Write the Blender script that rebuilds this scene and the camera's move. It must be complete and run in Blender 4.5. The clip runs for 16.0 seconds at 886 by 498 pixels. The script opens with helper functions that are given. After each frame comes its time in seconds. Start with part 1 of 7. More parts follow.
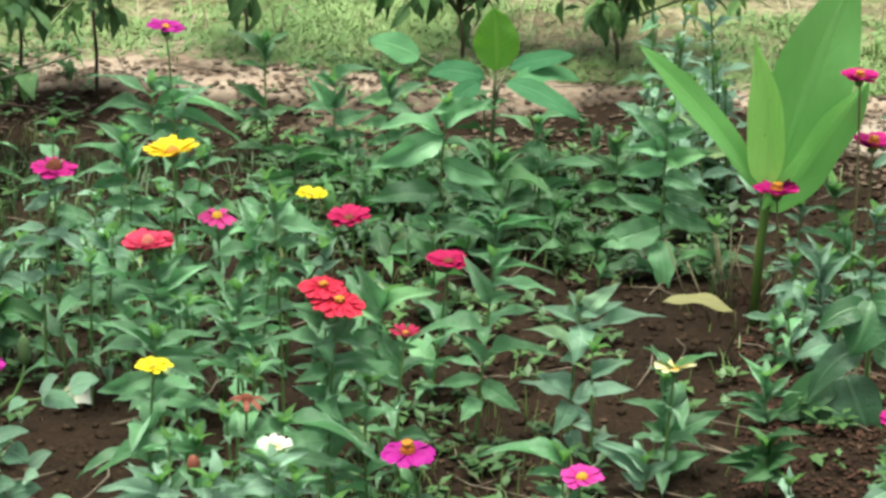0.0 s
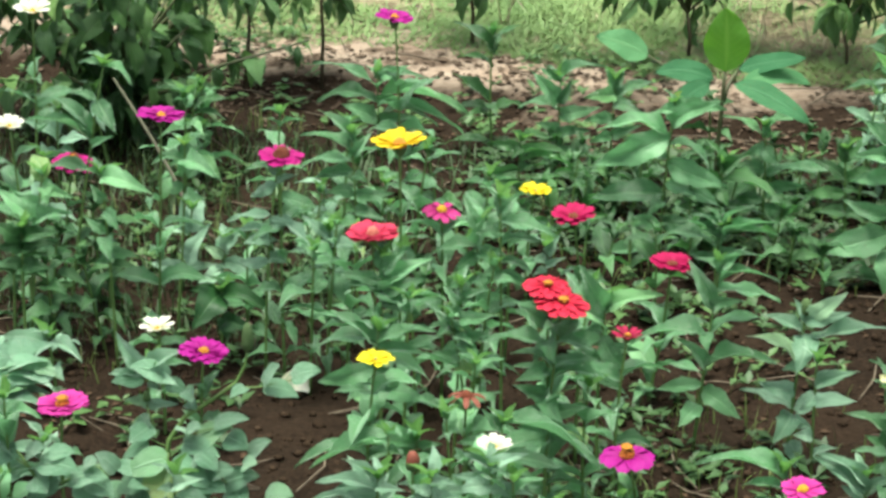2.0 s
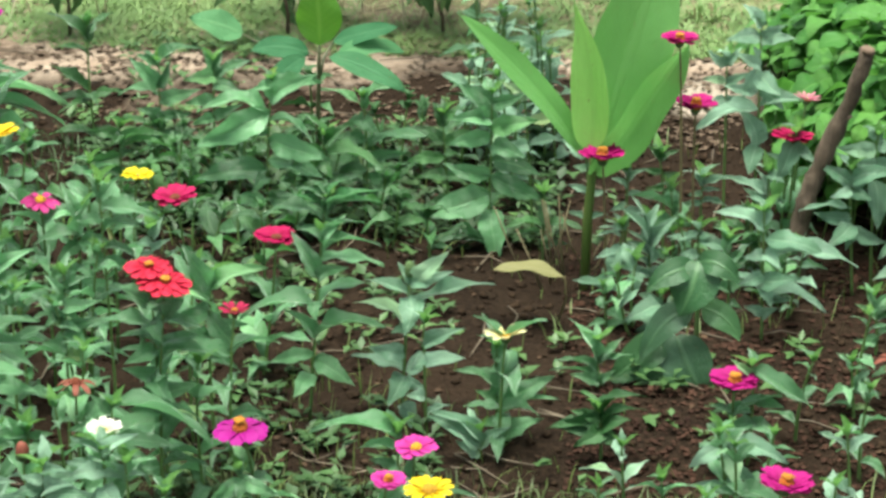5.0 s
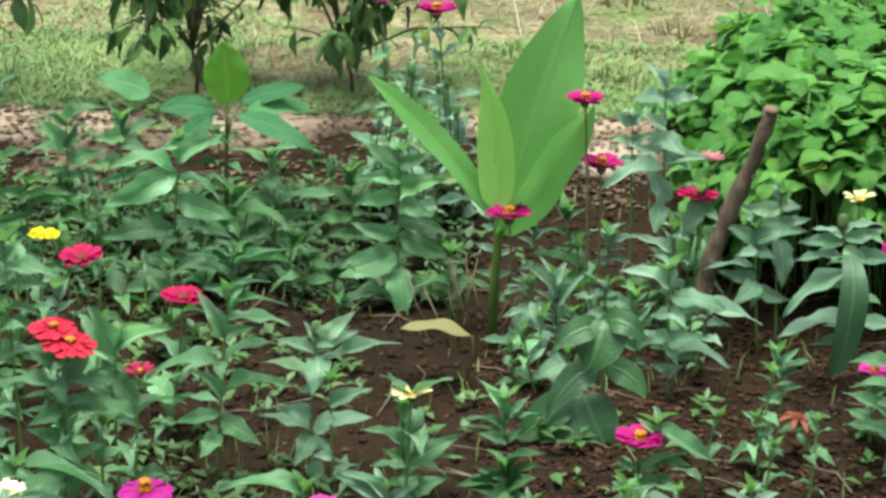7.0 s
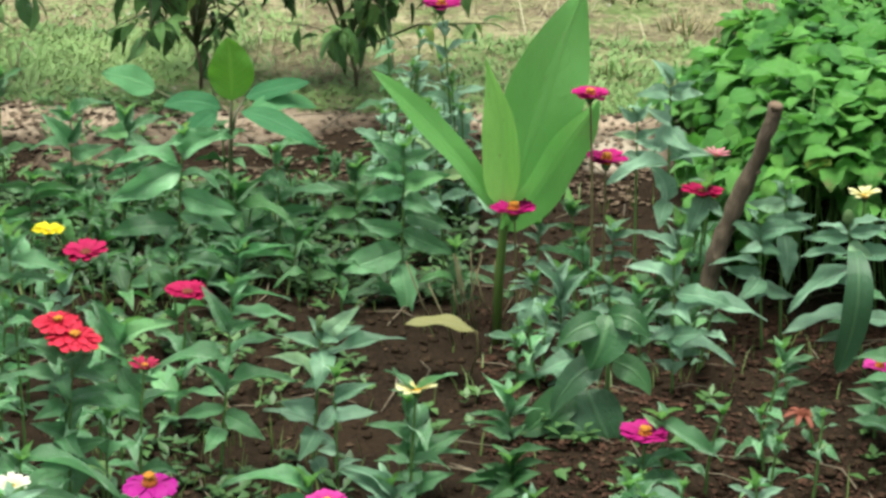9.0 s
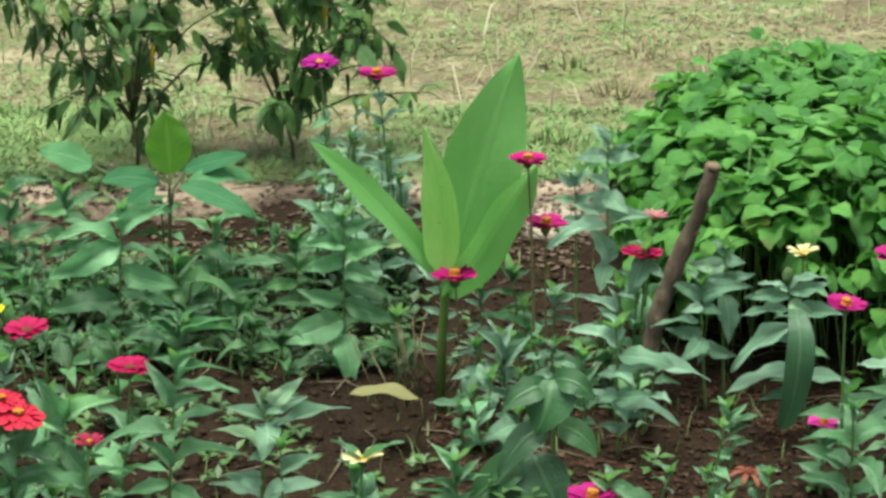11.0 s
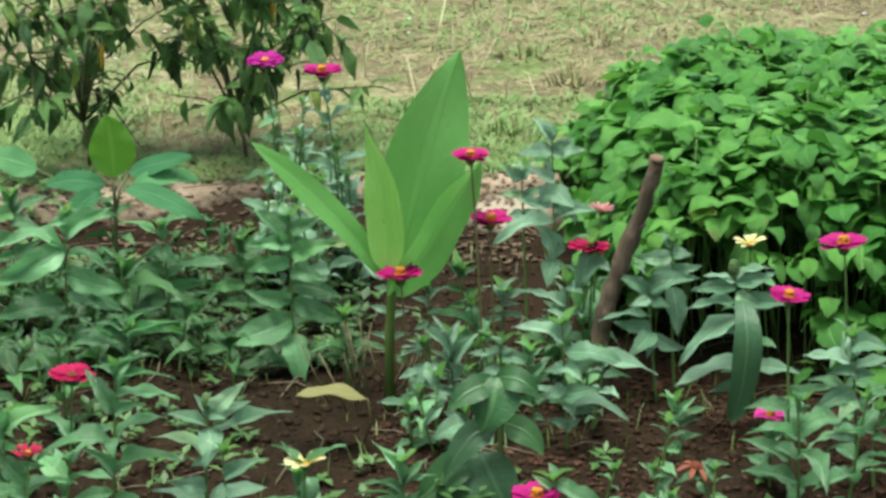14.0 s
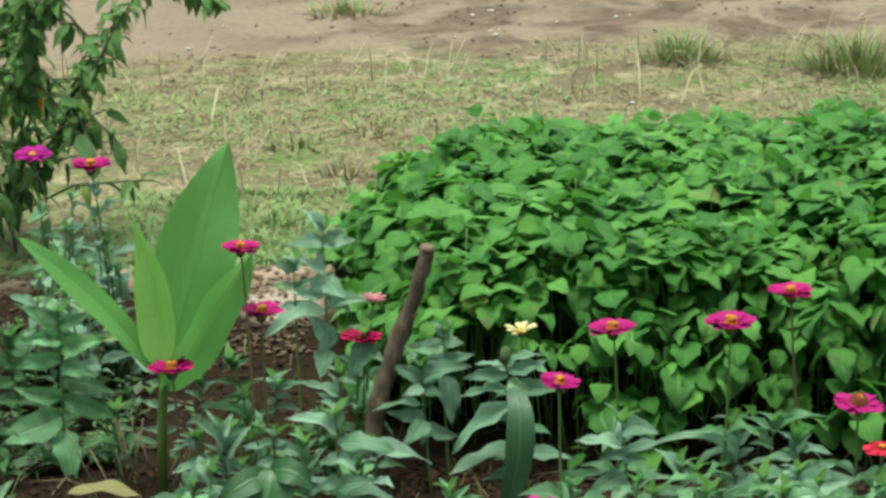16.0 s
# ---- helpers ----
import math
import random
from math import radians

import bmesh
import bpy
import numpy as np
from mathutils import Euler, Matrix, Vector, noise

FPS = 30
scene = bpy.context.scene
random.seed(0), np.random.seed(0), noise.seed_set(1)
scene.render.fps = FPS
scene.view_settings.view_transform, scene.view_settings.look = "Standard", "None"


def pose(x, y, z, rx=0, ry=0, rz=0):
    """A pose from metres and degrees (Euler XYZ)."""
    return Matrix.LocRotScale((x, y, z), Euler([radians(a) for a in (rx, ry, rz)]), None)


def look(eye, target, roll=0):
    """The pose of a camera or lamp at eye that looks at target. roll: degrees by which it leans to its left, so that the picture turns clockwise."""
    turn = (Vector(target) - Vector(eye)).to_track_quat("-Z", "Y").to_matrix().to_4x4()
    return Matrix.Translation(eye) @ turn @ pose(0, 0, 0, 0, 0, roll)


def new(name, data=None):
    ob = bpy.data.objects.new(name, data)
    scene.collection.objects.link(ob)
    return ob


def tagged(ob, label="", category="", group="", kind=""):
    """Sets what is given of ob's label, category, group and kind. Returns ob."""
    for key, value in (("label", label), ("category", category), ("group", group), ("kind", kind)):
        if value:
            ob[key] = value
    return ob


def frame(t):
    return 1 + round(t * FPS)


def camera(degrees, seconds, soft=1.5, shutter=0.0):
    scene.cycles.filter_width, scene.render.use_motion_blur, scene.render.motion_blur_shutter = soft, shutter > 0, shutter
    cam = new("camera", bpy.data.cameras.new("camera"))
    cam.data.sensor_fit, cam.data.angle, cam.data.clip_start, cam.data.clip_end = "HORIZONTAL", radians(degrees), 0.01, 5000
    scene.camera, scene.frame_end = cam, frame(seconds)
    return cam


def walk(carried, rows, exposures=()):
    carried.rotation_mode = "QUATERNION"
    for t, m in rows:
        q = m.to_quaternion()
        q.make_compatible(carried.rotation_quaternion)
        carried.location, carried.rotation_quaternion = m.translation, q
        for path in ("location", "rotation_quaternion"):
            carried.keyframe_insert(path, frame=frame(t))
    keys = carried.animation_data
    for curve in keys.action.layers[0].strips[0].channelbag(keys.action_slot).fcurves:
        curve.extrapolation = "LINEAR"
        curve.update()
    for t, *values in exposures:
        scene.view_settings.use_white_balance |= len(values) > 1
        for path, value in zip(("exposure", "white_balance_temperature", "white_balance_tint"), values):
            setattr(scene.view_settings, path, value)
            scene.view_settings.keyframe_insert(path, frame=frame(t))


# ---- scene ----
cam = camera(20.666, 16.0, soft=3.0)
PATH = [
    (0.0, pose(-0.0347, -0.0096, 1.6535, 0, 0, 7.051) @ pose(0, 0, 0, 68.535) @ pose(0, 0, 0, 0, 0, 0.831)),
    (0.5, pose(-0.0427, -0.0044, 1.6527, 0, 0, 7.492) @ pose(0, 0, 0, 67.961) @ pose(0, 0, 0, 0, 0, -0.113)),
    (1.0, pose(-0.0509, 0.0086, 1.6540, 0, 0, 9.606) @ pose(0, 0, 0, 68.145) @ pose(0, 0, 0, 0, 0, 0.289)),
    (1.5, pose(-0.0588, 0.0078, 1.6575, 0, 0, 11.271) @ pose(0, 0, 0, 68.174) @ pose(0, 0, 0, 0, 0, 0.759)),
    (2.0, pose(-0.0680, 0.0141, 1.6587, 0, 0, 12.248) @ pose(0, 0, 0, 68.171) @ pose(0, 0, 0, 0, 0, 1.076)),
    (2.5, pose(-0.0713, 0.0176, 1.6591, 0, 0, 12.364) @ pose(0, 0, 0, 68.066) @ pose(0, 0, 0, 0, 0, 1.277)),
    (3.0, pose(-0.0647, 0.0075, 1.6599, 0, 0, 11.278) @ pose(0, 0, 0, 68.128) @ pose(0, 0, 0, 0, 0, 1.170)),
    (3.5, pose(-0.0513, 0.0179, 1.6439, 0, 0, 9.574) @ pose(0, 0, 0, 67.784) @ pose(0, 0, 0, 0, 0, 0.055)),
    (4.0, pose(-0.0417, -0.0039, 1.6384, 0, 0, 7.578) @ pose(0, 0, 0, 67.731) @ pose(0, 0, 0, 0, 0, -0.252)),
    (4.5, pose(-0.0389, -0.0108, 1.6459, 0, 0, 5.740) @ pose(0, 0, 0, 67.780) @ pose(0, 0, 0, 0, 0, 0.068)),
    (5.0, pose(-0.0097, -0.0041, 1.6448, 0, 0, 3.097) @ pose(0, 0, 0, 68.034) @ pose(0, 0, 0, 0, 0, 0.180)),
    (5.2, pose(-0.0005, -0.0230, 1.6439, 0, 0, 2.606) @ pose(0, 0, 0, 68.074) @ pose(0, 0, 0, 0, 0, 0.303)),
    (7.3, pose(0.0076, -0.0099, 1.6533, 0, 0, 0.954) @ pose(0, 0, 0, 69.459) @ pose(0, 0, 0, 0, 0, 0.795)),
    (7.5, pose(0.0109, -0.0087, 1.6535, 0, 0, 1.017) @ pose(0, 0, 0, 69.426) @ pose(0, 0, 0, 0, 0, 0.787)),
    (8.0, pose(0.0109, -0.0031, 1.6465, 0, 0, 0.998) @ pose(0, 0, 0, 69.363) @ pose(0, 0, 0, 0, 0, 0.880)),
    (8.5, pose(0.0117, -0.0093, 1.6467, 0, 0, 1.079) @ pose(0, 0, 0, 69.266) @ pose(0, 0, 0, 0, 0, 0.879)),
    (9.0, pose(0.0017, -0.0114, 1.6449, 0, 0, 1.041) @ pose(0, 0, 0, 69.379) @ pose(0, 0, 0, 0, 0, 0.846)),
    (9.5, pose(-0.0166, -0.0150, 1.6332, 0, 0, 0.560) @ pose(0, 0, 0, 70.261) @ pose(0, 0, 0, 0, 0, 0.836)),
    (9.7, pose(-0.0130, -0.0159, 1.6367, 0, 0, 0.212) @ pose(0, 0, 0, 70.653) @ pose(0, 0, 0, 0, 0, 0.913)),
    (11.8, pose(0.0044, -0.0142, 1.6405, 0, 0, -0.223) @ pose(0, 0, 0, 71.090) @ pose(0, 0, 0, 0, 0, -0.862)),
    (12.0, pose(0.0195, -0.0074, 1.6375, 0, 0, 0.106) @ pose(0, 0, 0, 70.753) @ pose(0, 0, 0, 0, 0, -1.074)),
    (12.5, pose(0.0193, 0.0132, 1.6416, 0, 0, 0.843) @ pose(0, 0, 0, 70.422) @ pose(0, 0, 0, 0, 0, -1.395)),
    (13.0, pose(0.0371, 0.0143, 1.6532, 0, 0, 0.877) @ pose(0, 0, 0, 70.332) @ pose(0, 0, 0, 0, 0, -1.186)),
    (13.5, pose(0.0600, 0.0076, 1.6639, 0, 0, 0.275) @ pose(0, 0, 0, 70.467) @ pose(0, 0, 0, 0, 0, -1.031)),
    (14.0, pose(0.0670, 0.0139, 1.6592, 0, 0, -0.852) @ pose(0, 0, 0, 70.623) @ pose(0, 0, 0, 0, 0, -1.259)),
    (14.5, pose(0.0692, 0.0086, 1.6623, 0, 0, -2.263) @ pose(0, 0, 0, 70.922) @ pose(0, 0, 0, 0, 0, -1.376)),
    (15.0, pose(0.0753, 0.0079, 1.6507, 0, 0, -3.834) @ pose(0, 0, 0, 71.524) @ pose(0, 0, 0, 0, 0, -1.321)),
    (15.5, pose(0.0843, -0.0038, 1.6592, 0, 0, -5.136) @ pose(0, 0, 0, 72.149) @ pose(0, 0, 0, 0, 0, -1.072)),
    (16.0, pose(0.0840, 0.0157, 1.6547, 0, 0, -6.314) @ pose(0, 0, 0, 72.726) @ pose(0, 0, 0, 0, 0, -0.504)),
]
walk(cam, PATH, [(0.0, 1.18, 6500, 2), (2.5, 1.20, 6500, 2), (4.0, 1.26, 6500, 2), (5.0, 1.25, 6500, 2), (9.0, 1.03, 6500, -1), (12.5, 0.98, 6500, -1), (14.5, 0.92, 6500, -3), (16.0, 0.75, 6500, -4)])

# ---- daylight: open shade under a bright overcast sky ----
world = bpy.data.worlds.new("overcast_sky")
world.use_nodes = True
scene.world = world
_wn = world.node_tree.nodes
_wl = world.node_tree.links
_sky = _wn.new("ShaderNodeTexSky")
_sky.sky_type = "NISHITA"
_sky.sun_disc = False
_sky.sun_elevation = radians(84)
_sky.sun_rotation = radians(241)
_sky.air_density = 1.0
_sky.dust_density = 4.0
_sky.ozone_density = 1.0
_soft = _wn.new("ShaderNodeMix")
_soft.data_type = "RGBA"
_soft.inputs[0].default_value = 0.55
_soft.inputs[7].default_value = (6.2, 6.6, 6.5, 1)
_wl.new(_sky.outputs[0], _soft.inputs[6])
_bg = _wn["Background"]
_bg.inputs["Strength"].default_value = 0.077
_wl.new(_soft.outputs[2], _bg.inputs["Color"])

_sun = bpy.data.lights.new("veiled_sun", "SUN")
_sun.energy = 4.5
_sun.angle = radians(36)
_sun.color = (1.0, 0.96, 0.9)
sun = new("veiled_sun", _sun)
sun.matrix_world = look((0, 0, 10), (0.9, 0.5, 0))

# ---- materials ----
class Nodes:
    """A small builder for node materials."""

    def __init__(self, name, rough=0.6, spec=0.5):
        self.mat = bpy.data.materials.new(name)
        self.mat.use_nodes = True
        self.t = self.mat.node_tree
        self.bsdf = self.t.nodes["Principled BSDF"]
        self.bsdf.inputs["Roughness"].default_value = rough
        self.bsdf.inputs["Specular IOR Level"].default_value = spec

    def add(self, kind, **values):
        n = self.t.nodes.new(kind)
        for k, v in values.items():
            setattr(n, k, v)
        return n

    def link(self, a, b):
        self.t.links.new(a, b)

    def coords(self, kind="Object"):
        return self.add("ShaderNodeTexCoord").outputs[kind]

    def noise(self, scale, detail=4.0, vec=None, rough=0.55, distort=0.0):
        n = self.add("ShaderNodeTexNoise")
        n.inputs["Scale"].default_value = scale
        n.inputs["Detail"].default_value = detail
        n.inputs["Roughness"].default_value = rough
        n.inputs["Distortion"].default_value = distort
        if vec is not None:
            self.link(vec, n.inputs["Vector"])
        return n.outputs["Fac"]

    def ramp(self, fac, stops, mode="LINEAR"):
        n = self.add("ShaderNodeValToRGB")
        n.color_ramp.interpolation = mode
        els = n.color_ramp.elements
        while len(els) < len(stops):
            els.new(0.5)
        for e, (p, c) in zip(els, stops):
            e.position = p
            e.color = (*c, 1) if len(c) == 3 else c
        self.link(fac, n.inputs["Fac"])
        return n.outputs["Color"]

    def mix(self, fac, a, b, blend="MIX"):
        n = self.add("ShaderNodeMix", data_type="RGBA", blend_type=blend)
        for sock, v in ((n.inputs[0], fac), (n.inputs[6], a), (n.inputs[7], b)):
            if hasattr(v, "is_linked"):
                self.link(v, sock)
            elif isinstance(v, (int, float)):
                sock.default_value = v
            else:
                sock.default_value = (*v, 1)
        return n.outputs[2]

    def math(self, op, a, b=0.0, clamp=False):
        n = self.add("ShaderNodeMath", operation=op, use_clamp=clamp)
        for sock, v in ((n.inputs[0], a), (n.inputs[1], b)):
            if hasattr(v, "is_linked"):
                self.link(v, sock)
            else:
                sock.default_value = v
        return n.outputs[0]

    def bump(self, height, strength=0.3, dist=0.01):
        n = self.add("ShaderNodeBump")
        n.inputs["Strength"].default_value = strength
        n.inputs["Distance"].default_value = dist
        self.link(height, n.inputs["Height"])
        self.link(n.outputs[0], self.bsdf.inputs["Normal"])

    def color(self, c):
        if hasattr(c, "is_linked"):
            self.link(c, self.bsdf.inputs["Base Color"])
        else:
            self.bsdf.inputs["Base Color"].default_value = (*c, 1)

    def thin(self, colour, share):
        """Light passing through a blade."""
        tr = self.add("ShaderNodeBsdfTranslucent")
        if hasattr(colour, "is_linked"):
            self.link(colour, tr.inputs["Color"])
        else:
            tr.inputs["Color"].default_value = (*colour, 1)
        m = self.add("ShaderNodeMixShader")
        m.inputs[0].default_value = share
        self.link(self.bsdf.outputs[0], m.inputs[1])
        self.link(tr.outputs[0], m.inputs[2])
        self.link(m.outputs[0], self.t.nodes["Material Output"].inputs["Surface"])


def leaf_material(name, dark, light, vein, rough=0.42, spec=0.5, per_island=False, veins=9.0, share=0.22, nerves=False, dry=0.06, down=0.0, relief=0.006, rib=1.0, coat=0.0):
    """Blade green that varies leaf by leaf, with a pale midrib, side veins and a few yellowed blades."""
    n = Nodes(name, rough, spec)
    if per_island:
        rnd = n.add("ShaderNodeNewGeometry").outputs["Random Per Island"]
    else:
        rnd = n.add("ShaderNodeObjectInfo").outputs["Random"]
    uv = n.add("ShaderNodeUVMap").outputs[0]
    sep = n.add("ShaderNodeSeparateXYZ")
    n.link(uv, sep.inputs[0])
    u, v = sep.outputs[0], sep.outputs[1]
    side = n.math("ABSOLUTE", n.math("SUBTRACT", v, 0.5))
    blotch = n.noise(7.0, 4, n.coords("Generated"))
    fresh = (min(1, light[0] * 1.12), light[1] * 1.06, light[2] * 0.72)
    pale = tuple(min(1, 1.3 * c + 0.02) for c in light)
    base = n.ramp(rnd, [(0.0, dark), (0.40, tuple(0.6 * p + 0.4 * q for p, q in zip(dark, light))), (0.72, light), (0.88, pale), (1.0, fresh)])
    base = n.mix(n.math("MULTIPLY", blotch, 0.55), base, tuple(0.62 * c for c in dark))
    crinkle = n.noise(22.0, 3, uv)
    yellowed = n.ramp(rnd, [(0.0, (0, 0, 0)), (1.0 - dry, (0, 0, 0)), (1.0, (1, 1, 1))])
    base = n.mix(n.math("MULTIPLY", yellowed, n.math("ADD", blotch, 0.1)), base, (0.33, 0.36, 0.07))
    spots = n.ramp(n.noise(17.0, 3, n.coords("Generated"), 0.6), [(0.66, (0, 0, 0)), (0.72, (0.75, 0.75, 0.75))])
    base = n.mix(spots, base, (0.16, 0.13, 0.055))
    mid = n.ramp(side, [(0.0, (1, 1, 1)), (0.03, (0.7, 0.7, 0.7)), (0.07, (0, 0, 0))])
    w = n.math("SINE", n.math("MULTIPLY", n.math("SUBTRACT", u, n.math("MULTIPLY", side, 0.55)), veins * 6.2832))
    ribs = n.ramp(w, [(0.0, (0, 0, 0)), (0.86, (0, 0, 0)), (1.0, (0.5, 0.5, 0.5))])
    if nerves:
        pair = n.ramp(n.math("ABSOLUTE", n.math("SUBTRACT", n.math("DIVIDE", side, n.math("ADD", n.math("MULTIPLY", u, -0.12), 0.27)), 1.0)), [(0.0, (0.16, 0.16, 0.16)), (0.10, (0.1, 0.1, 0.1)), (0.30, (0, 0, 0))])
        mid = n.math("MAXIMUM", mid, pair)
        ribs = n.math("MULTIPLY", ribs, 0.22)
    ribs = n.math("MULTIPLY", ribs, rib)
    both = n.math("MAXIMUM", mid, ribs)
    col = n.mix(n.math("MULTIPLY", both, 0.55), base, vein)
    n.color(col)
    n.bump(n.math("SUBTRACT", n.math("ADD", n.math("MULTIPLY", blotch, 0.5), n.math("MULTIPLY", crinkle, 0.9)), n.math("MULTIPLY", n.math("MAXIMUM", mid, n.math("MULTIPLY", ribs, 0.4)), 0.55)), 0.8, relief)
    n.link(n.ramp(blotch, [(0.3, (rough - 0.08,) * 3), (0.75, (rough + 0.14,) * 3)]), n.bsdf.inputs["Roughness"])
    n.bsdf.inputs["Coat Weight"].default_value = coat
    n.bsdf.inputs["Coat Roughness"].default_value = 0.34
    n.bsdf.inputs["Sheen Weight"].default_value = down
    n.bsdf.inputs["Sheen Roughness"].default_value = 0.35
    n.bsdf.inputs["Sheen Tint"].default_value = (0.80, 1.0, 0.83, 1)
    n.thin(n.mix(0.5, col, tuple(min(1, 2.2 * c) for c in light)), share)
    return n.mat


LEAF = leaf_material("zinnia_leaf", (0.025, 0.128, 0.028), (0.162, 0.412, 0.165), (0.20, 0.40, 0.18), rough=0.32, spec=1.0, nerves=True, dry=0.010, down=0.5, coat=0.2)
# Darker copy of the zinnia leaf, with back-row shade put into its colour.
LEAF_SHADED = leaf_material("zinnia_leaf_shaded", (0.016, 0.080, 0.014), (0.070, 0.225, 0.052), (0.10, 0.25, 0.08), rough=0.33, spec=0.7, nerves=True, dry=0.0, down=0.38, coat=0.2)
LEAF_GREY = leaf_material("zinnia_leaf_bluish", (0.076, 0.218, 0.100), (0.315, 0.538, 0.358), (0.33, 0.53, 0.33), rough=0.36, spec=0.9, nerves=True, dry=0.004, down=0.55, coat=0.15)
LEAF_TIP = leaf_material("zinnia_young_leaf", (0.080, 0.225, 0.038), (0.150, 0.340, 0.080), (0.19, 0.36, 0.11), rough=0.36, spec=0.6, nerves=True, dry=0.0, share=0.3)
# Own colour of the dark plant; on low filling zinnias it paints shade.
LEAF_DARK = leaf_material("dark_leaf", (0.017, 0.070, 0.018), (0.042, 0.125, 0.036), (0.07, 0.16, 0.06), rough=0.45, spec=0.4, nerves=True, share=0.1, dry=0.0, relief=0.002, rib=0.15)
LEAF_SIDE = leaf_material("side_leaf", (0.024, 0.092, 0.027), (0.058, 0.160, 0.050), (0.11, 0.23, 0.09), rough=0.4, spec=0.5, nerves=True, share=0.12, dry=0.0, down=0.3, relief=0.002, rib=0.15)
LEAF_HANG = leaf_material("hanging_leaf", (0.032, 0.098, 0.040), (0.070, 0.160, 0.072), (0.10, 0.20, 0.09), rough=0.42, spec=0.6, nerves=True, share=0.12, dry=0.0, down=0.4, relief=0.003, rib=0.2)
LEAF_BROAD = leaf_material("broad_leaf", (0.075, 0.215, 0.087), (0.114, 0.272, 0.118), (0.14, 0.29, 0.13), rough=0.6, spec=0.15, dry=0.0, down=0.1, relief=0.002)
LEAF_DULL = leaf_material("dull_bluish_leaf", (0.038, 0.140, 0.058), (0.062, 0.186, 0.078), (0.08, 0.20, 0.10), rough=0.6, spec=0.15, dry=0.0, down=0.2, relief=0.002, nerves=True, rib=0.3)
LEAF_LIME = leaf_material("lime_leaf", (0.092, 0.245, 0.022), (0.125, 0.290, 0.034), (0.19, 0.35, 0.06), rough=0.42, share=0.4, dry=0.0, relief=0.002)
LEAF_BEAN = leaf_material("bean_leaf", (0.031, 0.152, 0.017), (0.108, 0.300, 0.048), (0.12, 0.285, 0.065), rough=0.42, spec=0.5, veins=5.0, dry=0.004, share=0.22)
LEAF_BEAN_MASS = leaf_material("bean_leaf_mass", (0.031, 0.152, 0.017), (0.108, 0.300, 0.048), (0.12, 0.285, 0.065), rough=0.42, spec=0.5, per_island=True, veins=5.0, dry=0.004, share=0.22)
LEAF_CHILLI = leaf_material("chilli_leaf", (0.026, 0.080, 0.022), (0.090, 0.195, 0.058), (0.074, 0.141, 0.0444), rough=0.38, veins=7.0, dry=0.0)
LEAF_CHILLI_NEW = leaf_material("chilli_young_leaf", (0.060, 0.160, 0.036), (0.165, 0.310, 0.088), (0.13, 0.24, 0.07), rough=0.40, veins=7.0, dry=0.03)
LEAF_CHILLI_MASS = leaf_material("chilli_leaf_mass", (0.060, 0.160, 0.038), (0.190, 0.345, 0.105), (0.13, 0.24, 0.07), rough=0.40, veins=7.0, per_island=True, dry=0.03)
LEAF_TURMERIC = leaf_material("turmeric_leaf", (0.110, 0.310, 0.060), (0.150, 0.365, 0.092), (0.16, 0.365, 0.10), rough=0.36, spec=0.6, veins=26.0, share=0.34, coat=0.15, down=0.25, dry=0.0, relief=0.002)
LEAF_YOUNG = leaf_material("young_turmeric_leaf", (0.185, 0.420, 0.075), (0.235, 0.475, 0.105), (0.26, 0.49, 0.13), rough=0.42, veins=26.0, share=0.34, dry=0.0, relief=0.002)
LEAF_DRY = leaf_material("dry_leaf", (0.165, 0.155, 0.052), (0.220, 0.212, 0.080), (0.25, 0.24, 0.12), rough=0.6, dry=0.0, relief=0.002)
LEAF_ROSE = leaf_material("rose_leaf", (0.058, 0.175, 0.085), (0.165, 0.350, 0.195), (0.20, 0.37, 0.21), rough=0.34, spec=0.8, dry=0.03, down=0.7)


def plain(name, a, b, scale=40.0, rough=0.6, bump=0.3, dist=0.003, share=0.0, random_tint=0.25, stretch=None, spec=0.4):
    """A surface of two mixed colours with grain."""
    n = Nodes(name, rough, spec)
    vec = n.coords("Object")
    if stretch:
        m = n.add("ShaderNodeMapping")
        m.inputs["Scale"].default_value = stretch
        n.link(vec, m.inputs["Vector"])
        vec = m.outputs[0]
    f1, f2 = n.noise(scale, 5, vec), n.noise(scale * 0.18, 3, vec)
    fac = n.math("ADD", n.math("MULTIPLY", f1, 0.6), n.math("MULTIPLY", f2, 0.5))
    col = n.mix(n.ramp(fac, [(0.38, (0, 0, 0)), (0.68, (1, 1, 1))]), a, b)
    if random_tint:
        rnd = n.add("ShaderNodeObjectInfo").outputs["Random"]
        col = n.mix(n.math("MULTIPLY", rnd, random_tint), col, tuple(0.45 * c for c in a))
    n.color(col)
    n.bump(f1, bump, dist)
    if share:
        n.thin(col, share)
    return n.mat


def petal_material(name, base, tip, share=0.25):
    """Petal colour deepening towards the base, with fine lengthwise streaks."""
    n = Nodes(name, 0.6, 0.15)
    uv = n.add("ShaderNodeUVMap").outputs[0]
    sep = n.add("ShaderNodeSeparateXYZ")
    n.link(uv, sep.inputs[0])
    m = n.add("ShaderNodeMapping")
    m.inputs["Scale"].default_value = (1.5, 26, 1)
    n.link(uv, m.inputs["Vector"])
    streak = n.noise(1.0, 3, m.outputs[0])
    col = n.mix(n.ramp(sep.outputs[0], [(0.0, (0, 0, 0)), (0.75, (1, 1, 1))]), base, tip)
    col = n.mix(n.math("MULTIPLY", streak, 0.4), col, tuple(0.6 * c for c in base))
    rnd = n.add("ShaderNodeObjectInfo").outputs["Random"]
    col = n.mix(n.math("MULTIPLY", rnd, 0.16), col, tuple(min(1, 1.2 * c + 0.01) for c in tip))
    n.color(col)
    n.bump(streak, 0.3, 0.002)
    n.thin(col, share)
    return n.mat


